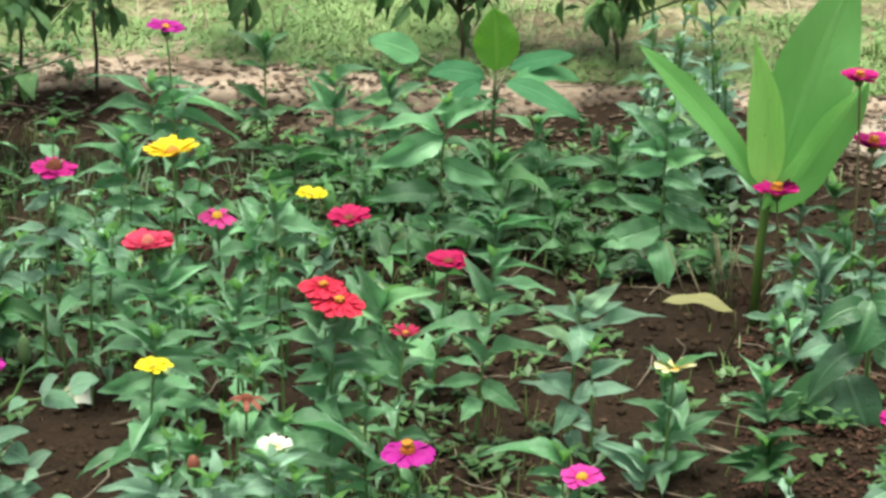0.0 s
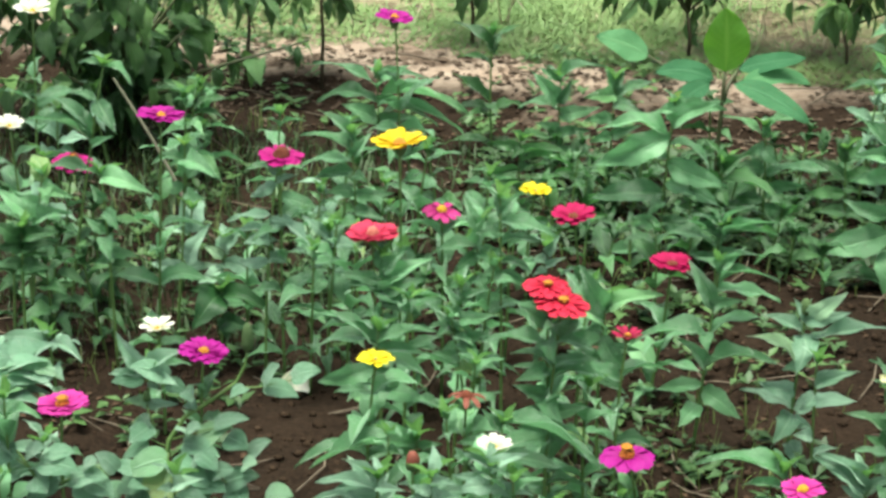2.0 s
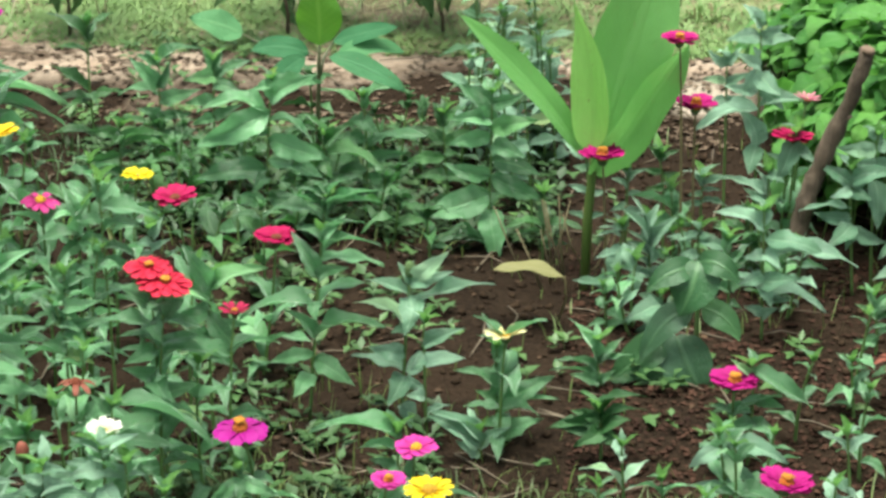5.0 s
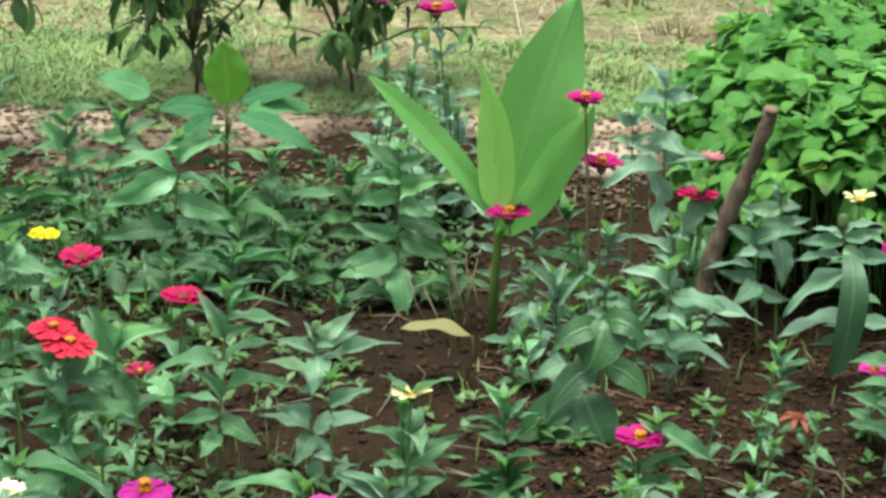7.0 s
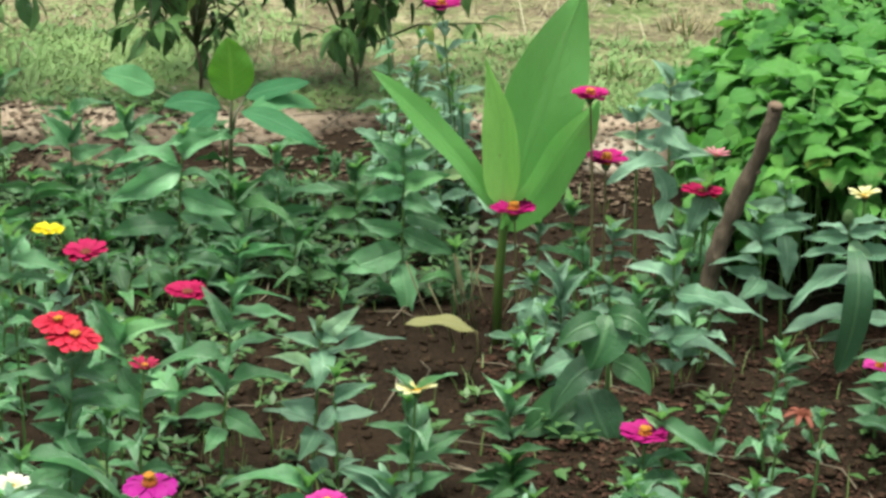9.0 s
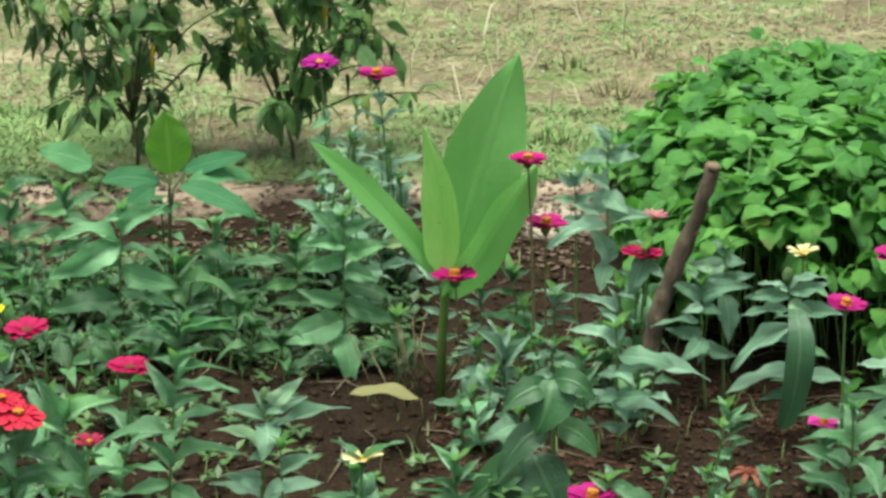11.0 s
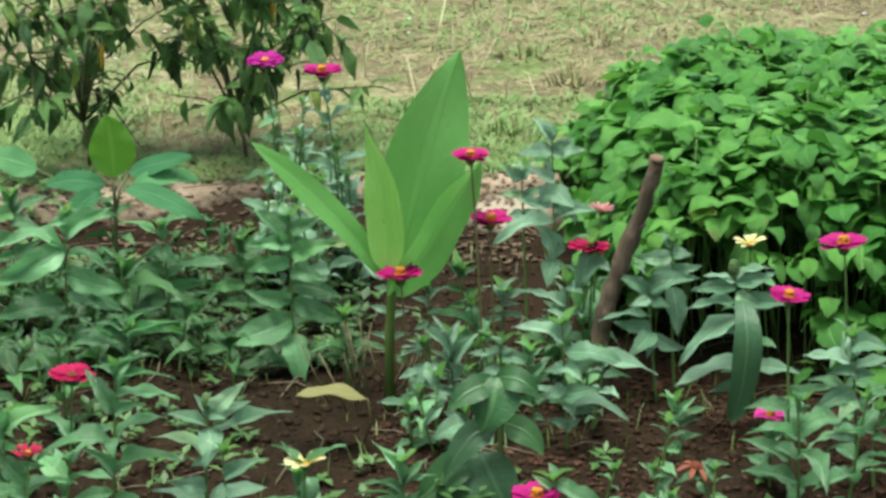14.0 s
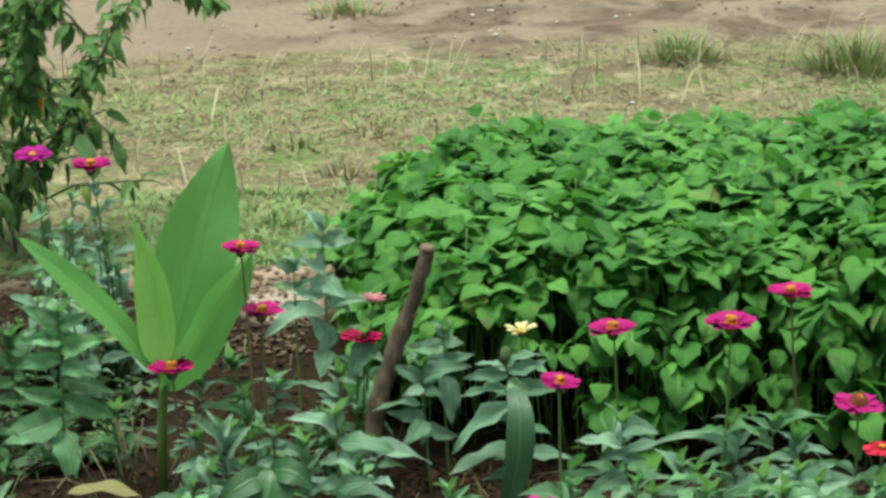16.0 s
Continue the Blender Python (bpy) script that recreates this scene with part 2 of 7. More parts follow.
PETAL = {
    "magenta": petal_material("magenta_petal", (0.21, 0.003, 0.115), (0.35, 0.011, 0.225)),
    "cerise": petal_material("cerise_petal", (0.27, 0.003, 0.080), (0.40, 0.007, 0.150)),
    "pink": petal_material("pink_petal", (0.34, 0.010, 0.14), (0.47, 0.040, 0.26)),
    "rose": petal_material("rose_petal", (0.333, 0.00888, 0.118), (0.488, 0.0444, 0.207)),
    "palepink": petal_material("pale_pink_petal", (0.444, 0.074, 0.148), (0.592, 0.266, 0.311)),
    "crimson": petal_material("crimson_petal", (0.26, 0.003, 0.042), (0.37, 0.006, 0.075)),
    "salmon": petal_material("salmon_red_petal", (0.37, 0.016, 0.050), (0.48, 0.038, 0.085)),
    "scarlet": petal_material("scarlet_petal", (0.38, 0.007, 0.026), (0.49, 0.022, 0.055)),
    "maroon": petal_material("maroon_petal", (0.185, 0.00296, 0.0222), (0.355, 0.0148, 0.0666)),
    "yellow": petal_material("yellow_petal", (0.560, 0.330, 0.008), (0.650, 0.480, 0.018)),
    "lemon": petal_material("lemon_petal", (0.577, 0.429, 0.0074), (0.651, 0.548, 0.0222)),
    "white": petal_material("white_petal", (0.533, 0.533, 0.311), (0.622, 0.622, 0.548)),
    "cream": petal_material("cream_petal", (0.459, 0.385, 0.104), (0.622, 0.592, 0.34)),
    "wilted": petal_material("wilted_petal", (0.163, 0.037, 0.0222), (0.266, 0.0962, 0.0666)),
}
PETAL["fuchsia"] = petal_material("fuchsia_petal", (0.22, 0.003, 0.080), (0.36, 0.008, 0.155))
PETAL["budmag"] = PETAL["fuchsia"]
PETAL["single"] = PETAL["magenta"]
PETAL["rosepink"] = PETAL["pink"]
PETAL["gilded"] = PETAL["yellow"]
DISC_GOLD = plain("golden_florets", (0.504, 0.21, 0.007), (0.595, 0.364, 0.021), 300, 0.7, 0.8, 0.002)
DISC_ORANGE = plain("orange_florets", (0.36, 0.06, 0.006), (0.55, 0.17, 0.012), 300, 0.7, 0.8, 0.002)
DISC_RED = plain("red_florets", (0.22, 0.02, 0.01), (0.42, 0.07, 0.015), 300, 0.7, 0.8, 0.002)
DISC_ROSY = plain("rosy_florets", (0.45, 0.10, 0.08), (0.58, 0.22, 0.15), 300, 0.7, 0.8, 0.002)
DISC_AMBER = plain("amber_florets", (0.40, 0.10, 0.008), (0.58, 0.27, 0.02), 300, 0.7, 0.8, 0.002)
DISC_DARK = plain("dark_disc", (0.084, 0.021, 0.0084), (0.21, 0.042, 0.014), 300, 0.8, 0.8, 0.002)
STEM = plain("green_stem", (0.085, 0.165, 0.040), (0.150, 0.245, 0.075), 60, 0.55)
STEM_PALE = plain("pale_green_stem", (0.085, 0.150, 0.030), (0.150, 0.215, 0.055), 40, 0.45, stretch=(1, 1, 0.15))
STEM_BROWN = plain("brown_stem", (0.112, 0.091, 0.0385), (0.182, 0.154, 0.07), 60, 0.7)
STEM_DARK = plain("dark_stem", (0.034, 0.046, 0.017), (0.075, 0.082, 0.034), 60, 0.6)
STEM_BARK = plain("brown_bark", (0.048, 0.034, 0.019), (0.105, 0.078, 0.046), 60, 0.8, 0.5)
CALYX = plain("calyx", (0.049, 0.105, 0.028), (0.091, 0.154, 0.049), 150, 0.6, 0.6)
POD_GREEN = plain("chilli_green", (0.014, 0.0385, 0.0098), (0.0245, 0.0595, 0.014), 30, 0.22, 0.1, spec=0.6)
POD_YELLOW = plain("chilli_yellow", (0.385, 0.231, 0.0084), (0.434, 0.294, 0.014), 30, 0.25, 0.1, spec=0.6)
WOOD = plain("weathered_wood", (0.030, 0.021, 0.014), (0.155, 0.112, 0.076), 60, 0.85, 1.0, 0.012, stretch=(1, 1, 0.22))
WOOD_CUT = plain("cut_wood_end", (0.11, 0.07, 0.045), (0.19, 0.13, 0.09), 90, 0.85, 0.5, 0.003)
TWIG_PALE = plain("tan_stalk", (0.13, 0.105, 0.055), (0.24, 0.20, 0.11), 60, 0.75, 0.4)
BRANCH = plain("grey_branch", (0.046, 0.046, 0.026), (0.094, 0.090, 0.055), 60, 0.85, 0.6)
TWIG = plain("dry_twig", (0.07, 0.0525, 0.035), (0.168, 0.133, 0.091), 60, 0.85, 0.6)
TURF = plain("pale_turf", (0.082, 0.180, 0.040), (0.235, 0.335, 0.120), 5, 0.6, 0.1, share=0.2)
GRASS = plain("green_grass", (0.07, 0.13, 0.0245), (0.161, 0.217, 0.063), 9, 0.55, 0.1, share=0.25)
GRASS_DULL = plain("olive_grass", (0.040, 0.068, 0.017), (0.098, 0.130, 0.043), 9, 0.6, 0.1, share=0.2)
WEED = plain("weed_leaf", (0.035, 0.091, 0.0245), (0.091, 0.182, 0.049), 14, 0.5, 0.1, share=0.2)
# Leaf green lowered to hold the gloom beneath taller plants in the colour.
WEED_LOW = plain("undergrowth_leaf_shaded", (0.016, 0.046, 0.011), (0.044, 0.102, 0.026), 14, 0.55, 0.1, share=0.15)
# Weed green darkened so the shrub's shade sits in the blade colour.
WEED_SHADED = plain("shaded_weed", (0.014, 0.040, 0.009), (0.040, 0.085, 0.022), 14, 0.6, 0.1, share=0.15)
STRAW = plain("dry_grass", (0.205, 0.180, 0.088), (0.325, 0.29, 0.16), 9, 0.7, 0.1, share=0.15)
STRAW_PALE = plain("pale_straw", (0.30, 0.27, 0.17), (0.46, 0.42, 0.28), 9, 0.7, 0.1, share=0.15)
CLOD = plain("soil_clod", (0.011, 0.0070, 0.0042), (0.040, 0.0255, 0.0155), 50, 0.95, 0.9, 0.006, spec=0.08)
LITTER_RED = plain("reddish_litter", (0.020, 0.010, 0.007), (0.085, 0.043, 0.028), 20, 0.8, 0.5, spec=0.08)
LITTER = plain("leaf_litter", (0.028, 0.017, 0.010), (0.095, 0.060, 0.037), 14, 0.8, 0.4, spec=0.08)
LITTER_BANK = plain("bank_litter", (0.045, 0.031, 0.021), (0.150, 0.108, 0.076), 14, 0.8, 0.5, spec=0.08)
PEBBLE = plain("pale_stone", (0.294, 0.273, 0.238), (0.434, 0.413, 0.371), 40, 0.8, 0.4)


def ground_material():
    """Dark tilled bed, a worn pale edge, thin turf, and bare trodden earth beyond."""
    n = Nodes("earth", 0.95, 0.06)
    pos = n.add("ShaderNodeNewGeometry").outputs["Position"]
    sep = n.add("ShaderNodeSeparateXYZ")
    n.link(pos, sep.inputs[0])
    x, y = sep.outputs[0], sep.outputs[1]
    wob = n.noise(1.7, 5, pos)
    fine = n.noise(38, 8, pos, 0.7)
    mid = n.noise(9, 6, pos, 0.65)
    big = n.noise(0.9, 4, pos)
    yy = n.math("ADD", y, n.math("MULTIPLY", n.math("SUBTRACT", wob, 0.5), 0.8))
    soil = n.mix(n.ramp(n.math("ADD", n.math("MULTIPLY", fine, 0.5), n.math("MULTIPLY", mid, 0.5)), [(0.38, (0, 0, 0)), (0.66, (1, 1, 1))]), (0.0075, 0.0050, 0.0032), (0.026, 0.0172, 0.0105))
    soil = n.mix(n.ramp(n.noise(2.6, 3, pos), [(0.45, (0, 0, 0)), (0.7, (0.8, 0.8, 0.8))]), soil, (0.026, 0.0165, 0.0105))
    grit = n.noise(160, 3, pos, 0.7)
    soil = n.mix(n.ramp(grit, [(0.42, (0, 0, 0)), (0.70, (0.75, 0.75, 0.75))]), soil, (0.042, 0.027, 0.0175))
    soil = n.mix(n.ramp(grit, [(0.30, (0.8, 0.8, 0.8)), (0.46, (0, 0, 0))]), soil, (0.010, 0.0066, 0.0046))
    pale = n.mix(n.ramp(mid, [(0.35, (0, 0, 0)), (0.7, (1, 1, 1))]), (0.290, 0.212, 0.156), (0.430, 0.350, 0.272))
    pale = n.mix(n.ramp(n.noise(3.4, 8, pos, 0.72), [(0.55, (0, 0, 0)), (0.63, (0.9, 0.9, 0.9))]), pale, (0.085, 0.058, 0.040))
    pale = n.mix(n.ramp(n.noise(70, 4, pos, 0.7), [(0.52, (0, 0, 0)), (0.66, (0.6, 0.6, 0.6))]), pale, (0.10, 0.068, 0.046))
    turf = n.mix(n.ramp(n.math("ADD", n.math("MULTIPLY", mid, 0.5), n.math("MULTIPLY", fine, 0.5)), [(0.42, (0, 0, 0)), (0.56, (1, 1, 1))]), (0.075, 0.062, 0.037), (0.325, 0.285, 0.18))
    turf = n.mix(n.ramp(n.noise(4.6, 7, pos, 0.68), [(0.45, (0, 0, 0)), (0.56, (0.85, 0.85, 0.85))]), turf, n.mix(n.ramp(fine, [(0.35, (0, 0, 0)), (0.65, (1, 1, 1))]), (0.062, 0.105, 0.028), (0.165, 0.225, 0.085)))
    turf = n.mix(n.ramp(n.noise(3.3, 8, pos, 0.75), [(0.49, (0, 0, 0)), (0.55, (0.85, 0.85, 0.85))]), turf, (0.142, 0.108, 0.074))
    bare = n.mix(n.ramp(fine, [(0.3, (0, 0, 0)), (0.75, (1, 1, 1))]), (0.180, 0.141, 0.104), (0.278, 0.224, 0.170))
    damp = n.math("MULTIPLY", n.ramp(n.noise(2.2, 6, pos, 0.6, 0.6), [(0.44, (0, 0, 0)), (0.54, (1, 1, 1))]), n.ramp(n.math("ADD", n.math("MULTIPLY", x, 0.25), 0.45), [(0.42, (0, 0, 0)), (0.66, (1, 1, 1))]))
    bare = n.mix(damp, bare, n.mix(n.ramp(mid, [(0.35, (0, 0, 0)), (0.65, (1, 1, 1))]), (0.090, 0.068, 0.050), (0.17, 0.132, 0.100)))

    def beyond(at, width):
        return n.math("DIVIDE", n.math("SUBTRACT", yy, at), width, True)

    col = n.mix(beyond(4.99, 0.12), soil, pale)
    col = n.mix(beyond(5.34, 0.15), col, turf)
    col = n.mix(beyond(7.15, 0.35), col, bare)
    far_turf = n.math("MULTIPLY", beyond(8.6, 0.8), n.ramp(big, [(0.45, (0, 0, 0)), (0.6, (1, 1, 1))]))
    col = n.mix(far_turf, col, turf)
    spot = n.add("ShaderNodeVectorMath", operation="DISTANCE")
    n.link(pos, spot.inputs[0])
    spot.inputs[1].default_value = (0.28, 5.0, 0.0)
    col = n.mix(n.ramp(n.math("ADD", spot.outputs["Value"], n.math("MULTIPLY", mid, 0.1)), [(0.11, (1, 1, 1)), (0.16, (0, 0, 0))]), col, (0.34, 0.285, 0.225))
    col = n.mix(n.math("DIVIDE", n.math("SUBTRACT", n.math("ADD", y, wob), 2.3), 0.4, True), turf, col)
    n.color(col)
    n.bump(n.math("ADD", n.math("MULTIPLY", grit, 0.25), n.math("ADD", n.math("MULTIPLY", fine, 0.7), n.math("MULTIPLY", mid, 0.8))), 0.9, 0.022)
    return n.mat


EARTH = ground_material()

# ---- building tools ----
def part(name, mesh, parent, m=None, label=""):
    """One mesh object under a thing or under a part."""
    ob = new(name, mesh)
    ob.parent = parent
    if m is not None:
        ob.matrix_basis = m
    return tagged(ob, label=label)


def thing(name, label, category, group="", kind="", at=(0, 0, 0)):
    ob = new(name)
    ob.empty_display_size = 0.05
    ob.location = at
    return tagged(ob, label, category, group, kind)


def sheet(rows, cols, place):
    """Vertices, faces and uvs of a sheet; place(u, v) with u, v in 0..1."""
    vs, fs, uv = [], [], []
    for i in range(rows + 1):
        for j in range(cols + 1):
            u, v = i / rows, j / cols
            vs.append(place(u, v))
            uv.append((u, v))
    for i in range(rows):
        for j in range(cols):
            a = i * (cols + 1) + j
            fs.append((a, a + cols + 1, a + cols + 2, a + 1))
    return vs, fs, uv


def mesh_of(name, vs, fs, uv, material, smooth=True):
    me = bpy.data.meshes.new(name)
    me.from_pydata([tuple(v) for v in vs], [], fs)
    if uv is not None:
        lay = me.uv_layers.new(name="UVMap")
        idx = np.empty(len(me.loops), dtype=np.int32)
        me.loops.foreach_get("vertex_index", idx)
        lay.data.foreach_set("uv", np.asarray(uv, dtype=np.float32)[idx].ravel())
    me.materials.append(material)
    if smooth:
        me.polygons.foreach_set("use_smooth", [True] * len(me.polygons))
    me.update()
    return me


def lance(u, wide=0.38, peak=0.38):
    """Half width of a pointed blade along its length."""
    k = math.log(0.5) / math.log(peak)
    return 0.5 * wide * max(0.0, math.sin(math.pi * u ** k)) ** 0.85 * (1 - 0.35 * max(0, u - 0.6)) + 0.008 * (1 - u)


def blade(outline, rows, cols, droop, fold, wave, rng, twist=0.0, arch=0.0):
    """A blade of length 1 along x with its upper side up and a rippled, slightly uneven margin."""
    ph, ph2, ph3 = rng.uniform(0, 6), rng.uniform(0, 6), rng.uniform(0, 6)
    bend, fast = rng.uniform(-0.09, 0.09), rng.uniform(8, 14)

    def place(u, v):
        s = 2 * v - 1
        w = outline(u) * (1 + 0.09 * math.sin(u * 17 + ph3 + 2 * s) + 0.05 * math.sin(u * 31 + ph2))
        z = arch * math.sin(math.pi * u) - droop * u ** 2.2 + fold * abs(s) * w + wave * math.sin(u * fast + ph + s * 1.6) * abs(s) * 0.8 + wave * 0.5 * math.sin(u * 5 + ph2) * (1 - u)
        y = s * w + bend * math.sin(math.pi * u)
        a = twist * u
        return (u * (1 - 0.25 * droop * u), y * math.cos(a), z + y * math.sin(a))

    return sheet(rows, cols, place)


def tube(points, radii, sides=6, cap=True):
    """Vertices and faces of a round rod along points."""
    vs, fs = [], []
    pts = [Vector(p) for p in points]
    for i, p in enumerate(pts):
        d = (pts[min(i + 1, len(pts) - 1)] - pts[max(i - 1, 0)]).normalized()
        a = d.orthogonal().normalized() if i == 0 else (a - d * a.dot(d)).normalized()
        b = d.cross(a)
        for k in range(sides):
            t = 2 * math.pi * k / sides
            vs.append(p + (a * math.cos(t) + b * math.sin(t)) * radii[i])
    for i in range(len(pts) - 1):
        for k in range(sides):
            k2 = (k + 1) % sides
            fs.append((i * sides + k, i * sides + k2, (i + 1) * sides + k2, (i + 1) * sides + k))
    if cap:
        fs.append(tuple(range(sides))[::-1])
        fs.append(tuple(range((len(pts) - 1) * sides, len(pts) * sides)))
    return vs, fs


def rods(name, runs, material, sides=6):
    """One mesh of several rods, each given as (points, radii)."""
    vs, fs = [], []
    for pts, rad in runs:
        v, f = tube(pts, rad, sides)
        o = len(vs)
        vs += v
        fs += [tuple(i + o for i in q) for q in f]
    return mesh_of(name, vs, fs, None, material)


def arc(a, b, sag, n=6):
    """Points from a to b, bowed upward by sag."""
    a, b = Vector(a), Vector(b)
    return [a.lerp(b, i / n) + Vector((0, 0, sag * 4 * (i / n) * (1 - i / n))) for i in range(n + 1)]


def aim(at, yaw, pitch, roll, size):
    """A blade at a point: turned about z, raised by pitch, rolled about its length, scaled."""
    return Matrix.Translation(at) @ Euler((0, 0, yaw)).to_matrix().to_4x4() @ Euler((roll, -pitch, 0)).to_matrix().to_4x4() @ Matrix.Scale(size, 4)

# ---- ground: one sheet to the horizon ----
def hill(x, y):
    """Height of the ground: a tilled bed below a low bank, and flat beyond."""
    t = min(1, max(0, (y - 4.90 - 0.06 * noise.noise((x * 1.3, 3, 0))) / 0.14))
    bank = 0.03 * t * t * (3 - 2 * t)
    rough = 0.018 * noise.noise((x * 2.1, y * 2.1, 0)) + 0.012 * noise.noise((x * 7, y * 7, 1)) + 0.007 * noise.noise((x * 19, y * 19, 2))
    lump = 0.006 * noise.noise((x * 45, y * 45, 5))
    k = 1 - 0.55 * t
    near = max(0, min(1, (12 - abs(y - 4)) / 4)) * max(0, min(1, (7 - abs(x)) / 3))
    return (bank - 0.03) * near + (rough * k + lump * k) * near


def spaced(lo, hi, step, far):
    core = list(np.arange(lo, hi + 1e-6, step))
    tail, d = [], step
    while (tail[-1] if tail else hi) < far:
        d *= 1.35
        tail.append((tail[-1] if tail else hi) + d)
    head, d = [], step
    while (head[-1] if head else lo) > -far:
        d *= 1.35
        head.append((head[-1] if head else lo) - d)
    return head[::-1] + core + tail


GX, GY = spaced(-2.6, 2.8, 0.022, 900), spaced(2.2, 8.6, 0.022, 900)
_vs = [(x, y, hill(x, y)) for x in GX for y in GY]
_m = len(GY)
_fs = [(i * _m + j, (i + 1) * _m + j, (i + 1) * _m + j + 1, i * _m + j + 1) for i in range(len(GX) - 1) for j in range(_m - 1)]
ground = new("ground", mesh_of("ground", _vs, _fs, None, EARTH))
tagged(ground, "brown tilled garden soil, worn turf and bare earth", "ground", kind="structure")


def scatter(name, label, category, count, material, shape, where, seed):
    """Many small things that nobody could count, as one mesh lying on the ground."""
    rng = random.Random(seed)
    vs, fs = [], []
    made = 0
    while made < count:
        spot = where(rng)
        if spot is None:
            continue
        made += 1
        v, f = shape(rng)
        o = len(vs)
        base = Vector((spot[0], spot[1], hill(*spot)))
        vs += [base + Vector(p) for p in v]
        fs += [tuple(i + o for i in q) for q in f]
    ob = new(name, mesh_of(name, vs, fs, None, material))
    return tagged(ob, label, category, kind="stuff")


def grass_blade(lo, hi, width, spread):
    def shape(rng):
        h, a, lean = rng.uniform(lo, hi), rng.uniform(0, 6.283), rng.uniform(0.1, spread)
        c, s = math.cos(a), math.sin(a)
        w = width * rng.uniform(0.6, 1.3)
        px, py = -s * w, c * w
        return [(px, py, -0.004), (-px, -py, -0.004), (c * lean * h * 0.4 - px * 0.8, s * lean * h * 0.4 - py * 0.8, h * 0.6), (c * lean * h * 0.4 + px * 0.8, s * lean * h * 0.4 + py * 0.8, h * 0.6), (c * lean * h, s * lean * h, h * (1.05 - 0.5 * lean * lean * 0.5))], [(0, 1, 2, 3), (3, 2, 4)]
    return shape


def sprout(lo, hi, flat=0.75):
    """Three or four short bent blades from one root, lying every way."""
    def shape(rng):
        vs, fs = [], []
        for _ in range(rng.randint(3, 4)):
            a, L = rng.uniform(0, 6.283), rng.uniform(lo, hi) * 1.3
            c, s = math.cos(a), math.sin(a)
            rise = rng.uniform(0.1, 1.0) * flat
            w, turn = rng.uniform(0.0012, 0.0026), rng.uniform(-0.4, 0.4)
            o = len(vs)
            x, y = rng.uniform(-0.012, 0.012), rng.uniform(-0.012, 0.012)
            for u, k in ((0, 1.0), (0.55, 0.9)):
                d = L * u
                vs += [(x + d * c - s * w * k, y + d * s + c * w * k, d * rise), (x + d * c + s * w * k, y + d * s - c * w * k, d * rise)]
            vs.append((x + L * (c - s * turn), y + L * (s + c * turn), L * rise * 0.8))
            fs += [(o, o + 1, o + 3, o + 2), (o + 2, o + 3, o + 4)]
        return vs, fs
    return shape


def clod(lo, hi):
    def shape(rng):
        r = lo + (hi - lo) * rng.random() ** 3
        v = []
        for dx, dy, dz in ((1, 0, 0), (0, 1, 0), (-1, 0, 0), (0, -1, 0), (0, 0, 1), (0, 0, -1), (0.6, 0.6, 0.5), (-0.6, 0.6, 0.5), (-0.6, -0.6, 0.5), (0.6, -0.6, 0.5)):
            k = r * rng.uniform(0.7, 1.25)
            v.append((dx * k, dy * k, dz * k * 0.75 + r * 0.2))
        return v, [(0, 6, 9), (0, 1, 6), (1, 7, 6), (1, 2, 7), (2, 8, 7), (2, 3, 8), (3, 9, 8), (3, 0, 9), (6, 7, 4), (7, 8, 4), (8, 9, 4), (9, 6, 4), (0, 5, 1), (1, 5, 2), (2, 5, 3), (3, 5, 0)]
    return shape


def flake(lo, hi):
    def shape(rng):
        L, a = rng.uniform(lo, hi), rng.uniform(0, 6.283)
        w, t = L * rng.uniform(0.2, 0.45), rng.uniform(0.05, 0.45)
        c, s = math.cos(a), math.sin(a)
        loc = [(-L / 2, 0, 0.002), (0, w, 0.004 + t * w), (L / 2, 0, 0.003 + t * L * 0.3), (0, -w, 0.004 + t * w), (0, 0, 0.002)]
        return [(p[0] * c - p[1] * s, p[0] * s + p[1] * c, p[2]) for p in loc], [(0, 4, 1), (4, 2, 1), (0, 3, 4), (3, 2, 4)]
    return shape


def stick(lo, hi):
    def shape(rng):
        L, a = rng.uniform(lo, hi), rng.uniform(0, 6.283)
        c, s = math.cos(a), math.sin(a)
        k = rng.uniform(-0.2, 0.2) * L
        pts = [(-L / 2 * c, -L / 2 * s, 0.004), (-k * s, k * c, 0.008), (L / 2 * c, L / 2 * s, 0.005)]
        return tube(pts, [0.0016, 0.0018, 0.001], 4)
    return shape


def weed(lo, hi):
    """A sprig of four to six small rounded leaves."""
    def shape(rng):
        h = rng.uniform(lo, hi)
        vs, fs = [], []
        for k in range(rng.randint(4, 6)):
            a, L, z = rng.uniform(0, 6.283), rng.uniform(0.012, 0.034), h * rng.uniform(0.3, 1)
            c, s, w = math.cos(a), math.sin(a), L * rng.uniform(0.22, 0.34)
            up = rng.uniform(-0.2, 0.6)
            o = len(vs)
            for u, v in ((0, 0), (0.4, 1), (1, 0), (0.4, -1), (0.45, 0)):
                x, y = u * L, v * w
                vs.append((x * c - y * s, x * s + y * c, z + up * x + (0.003 if v else 0)))
            fs += [(o, o + 4, o + 1), (o + 4, o + 2, o + 1), (o, o + 3, o + 4), (o + 3, o + 2, o + 4)]
        return vs, fs
    return shape


def box_area(x0, x1, y0, y1, patch=0.0, low=0.0):
    def where(rng):
        x, y = rng.uniform(x0, x1), rng.uniform(y0, y1)
        if patch and noise.noise((x * patch, y * patch, 9)) < low + rng.uniform(-0.25, 0.25):
            return None
        return x, y
    return where


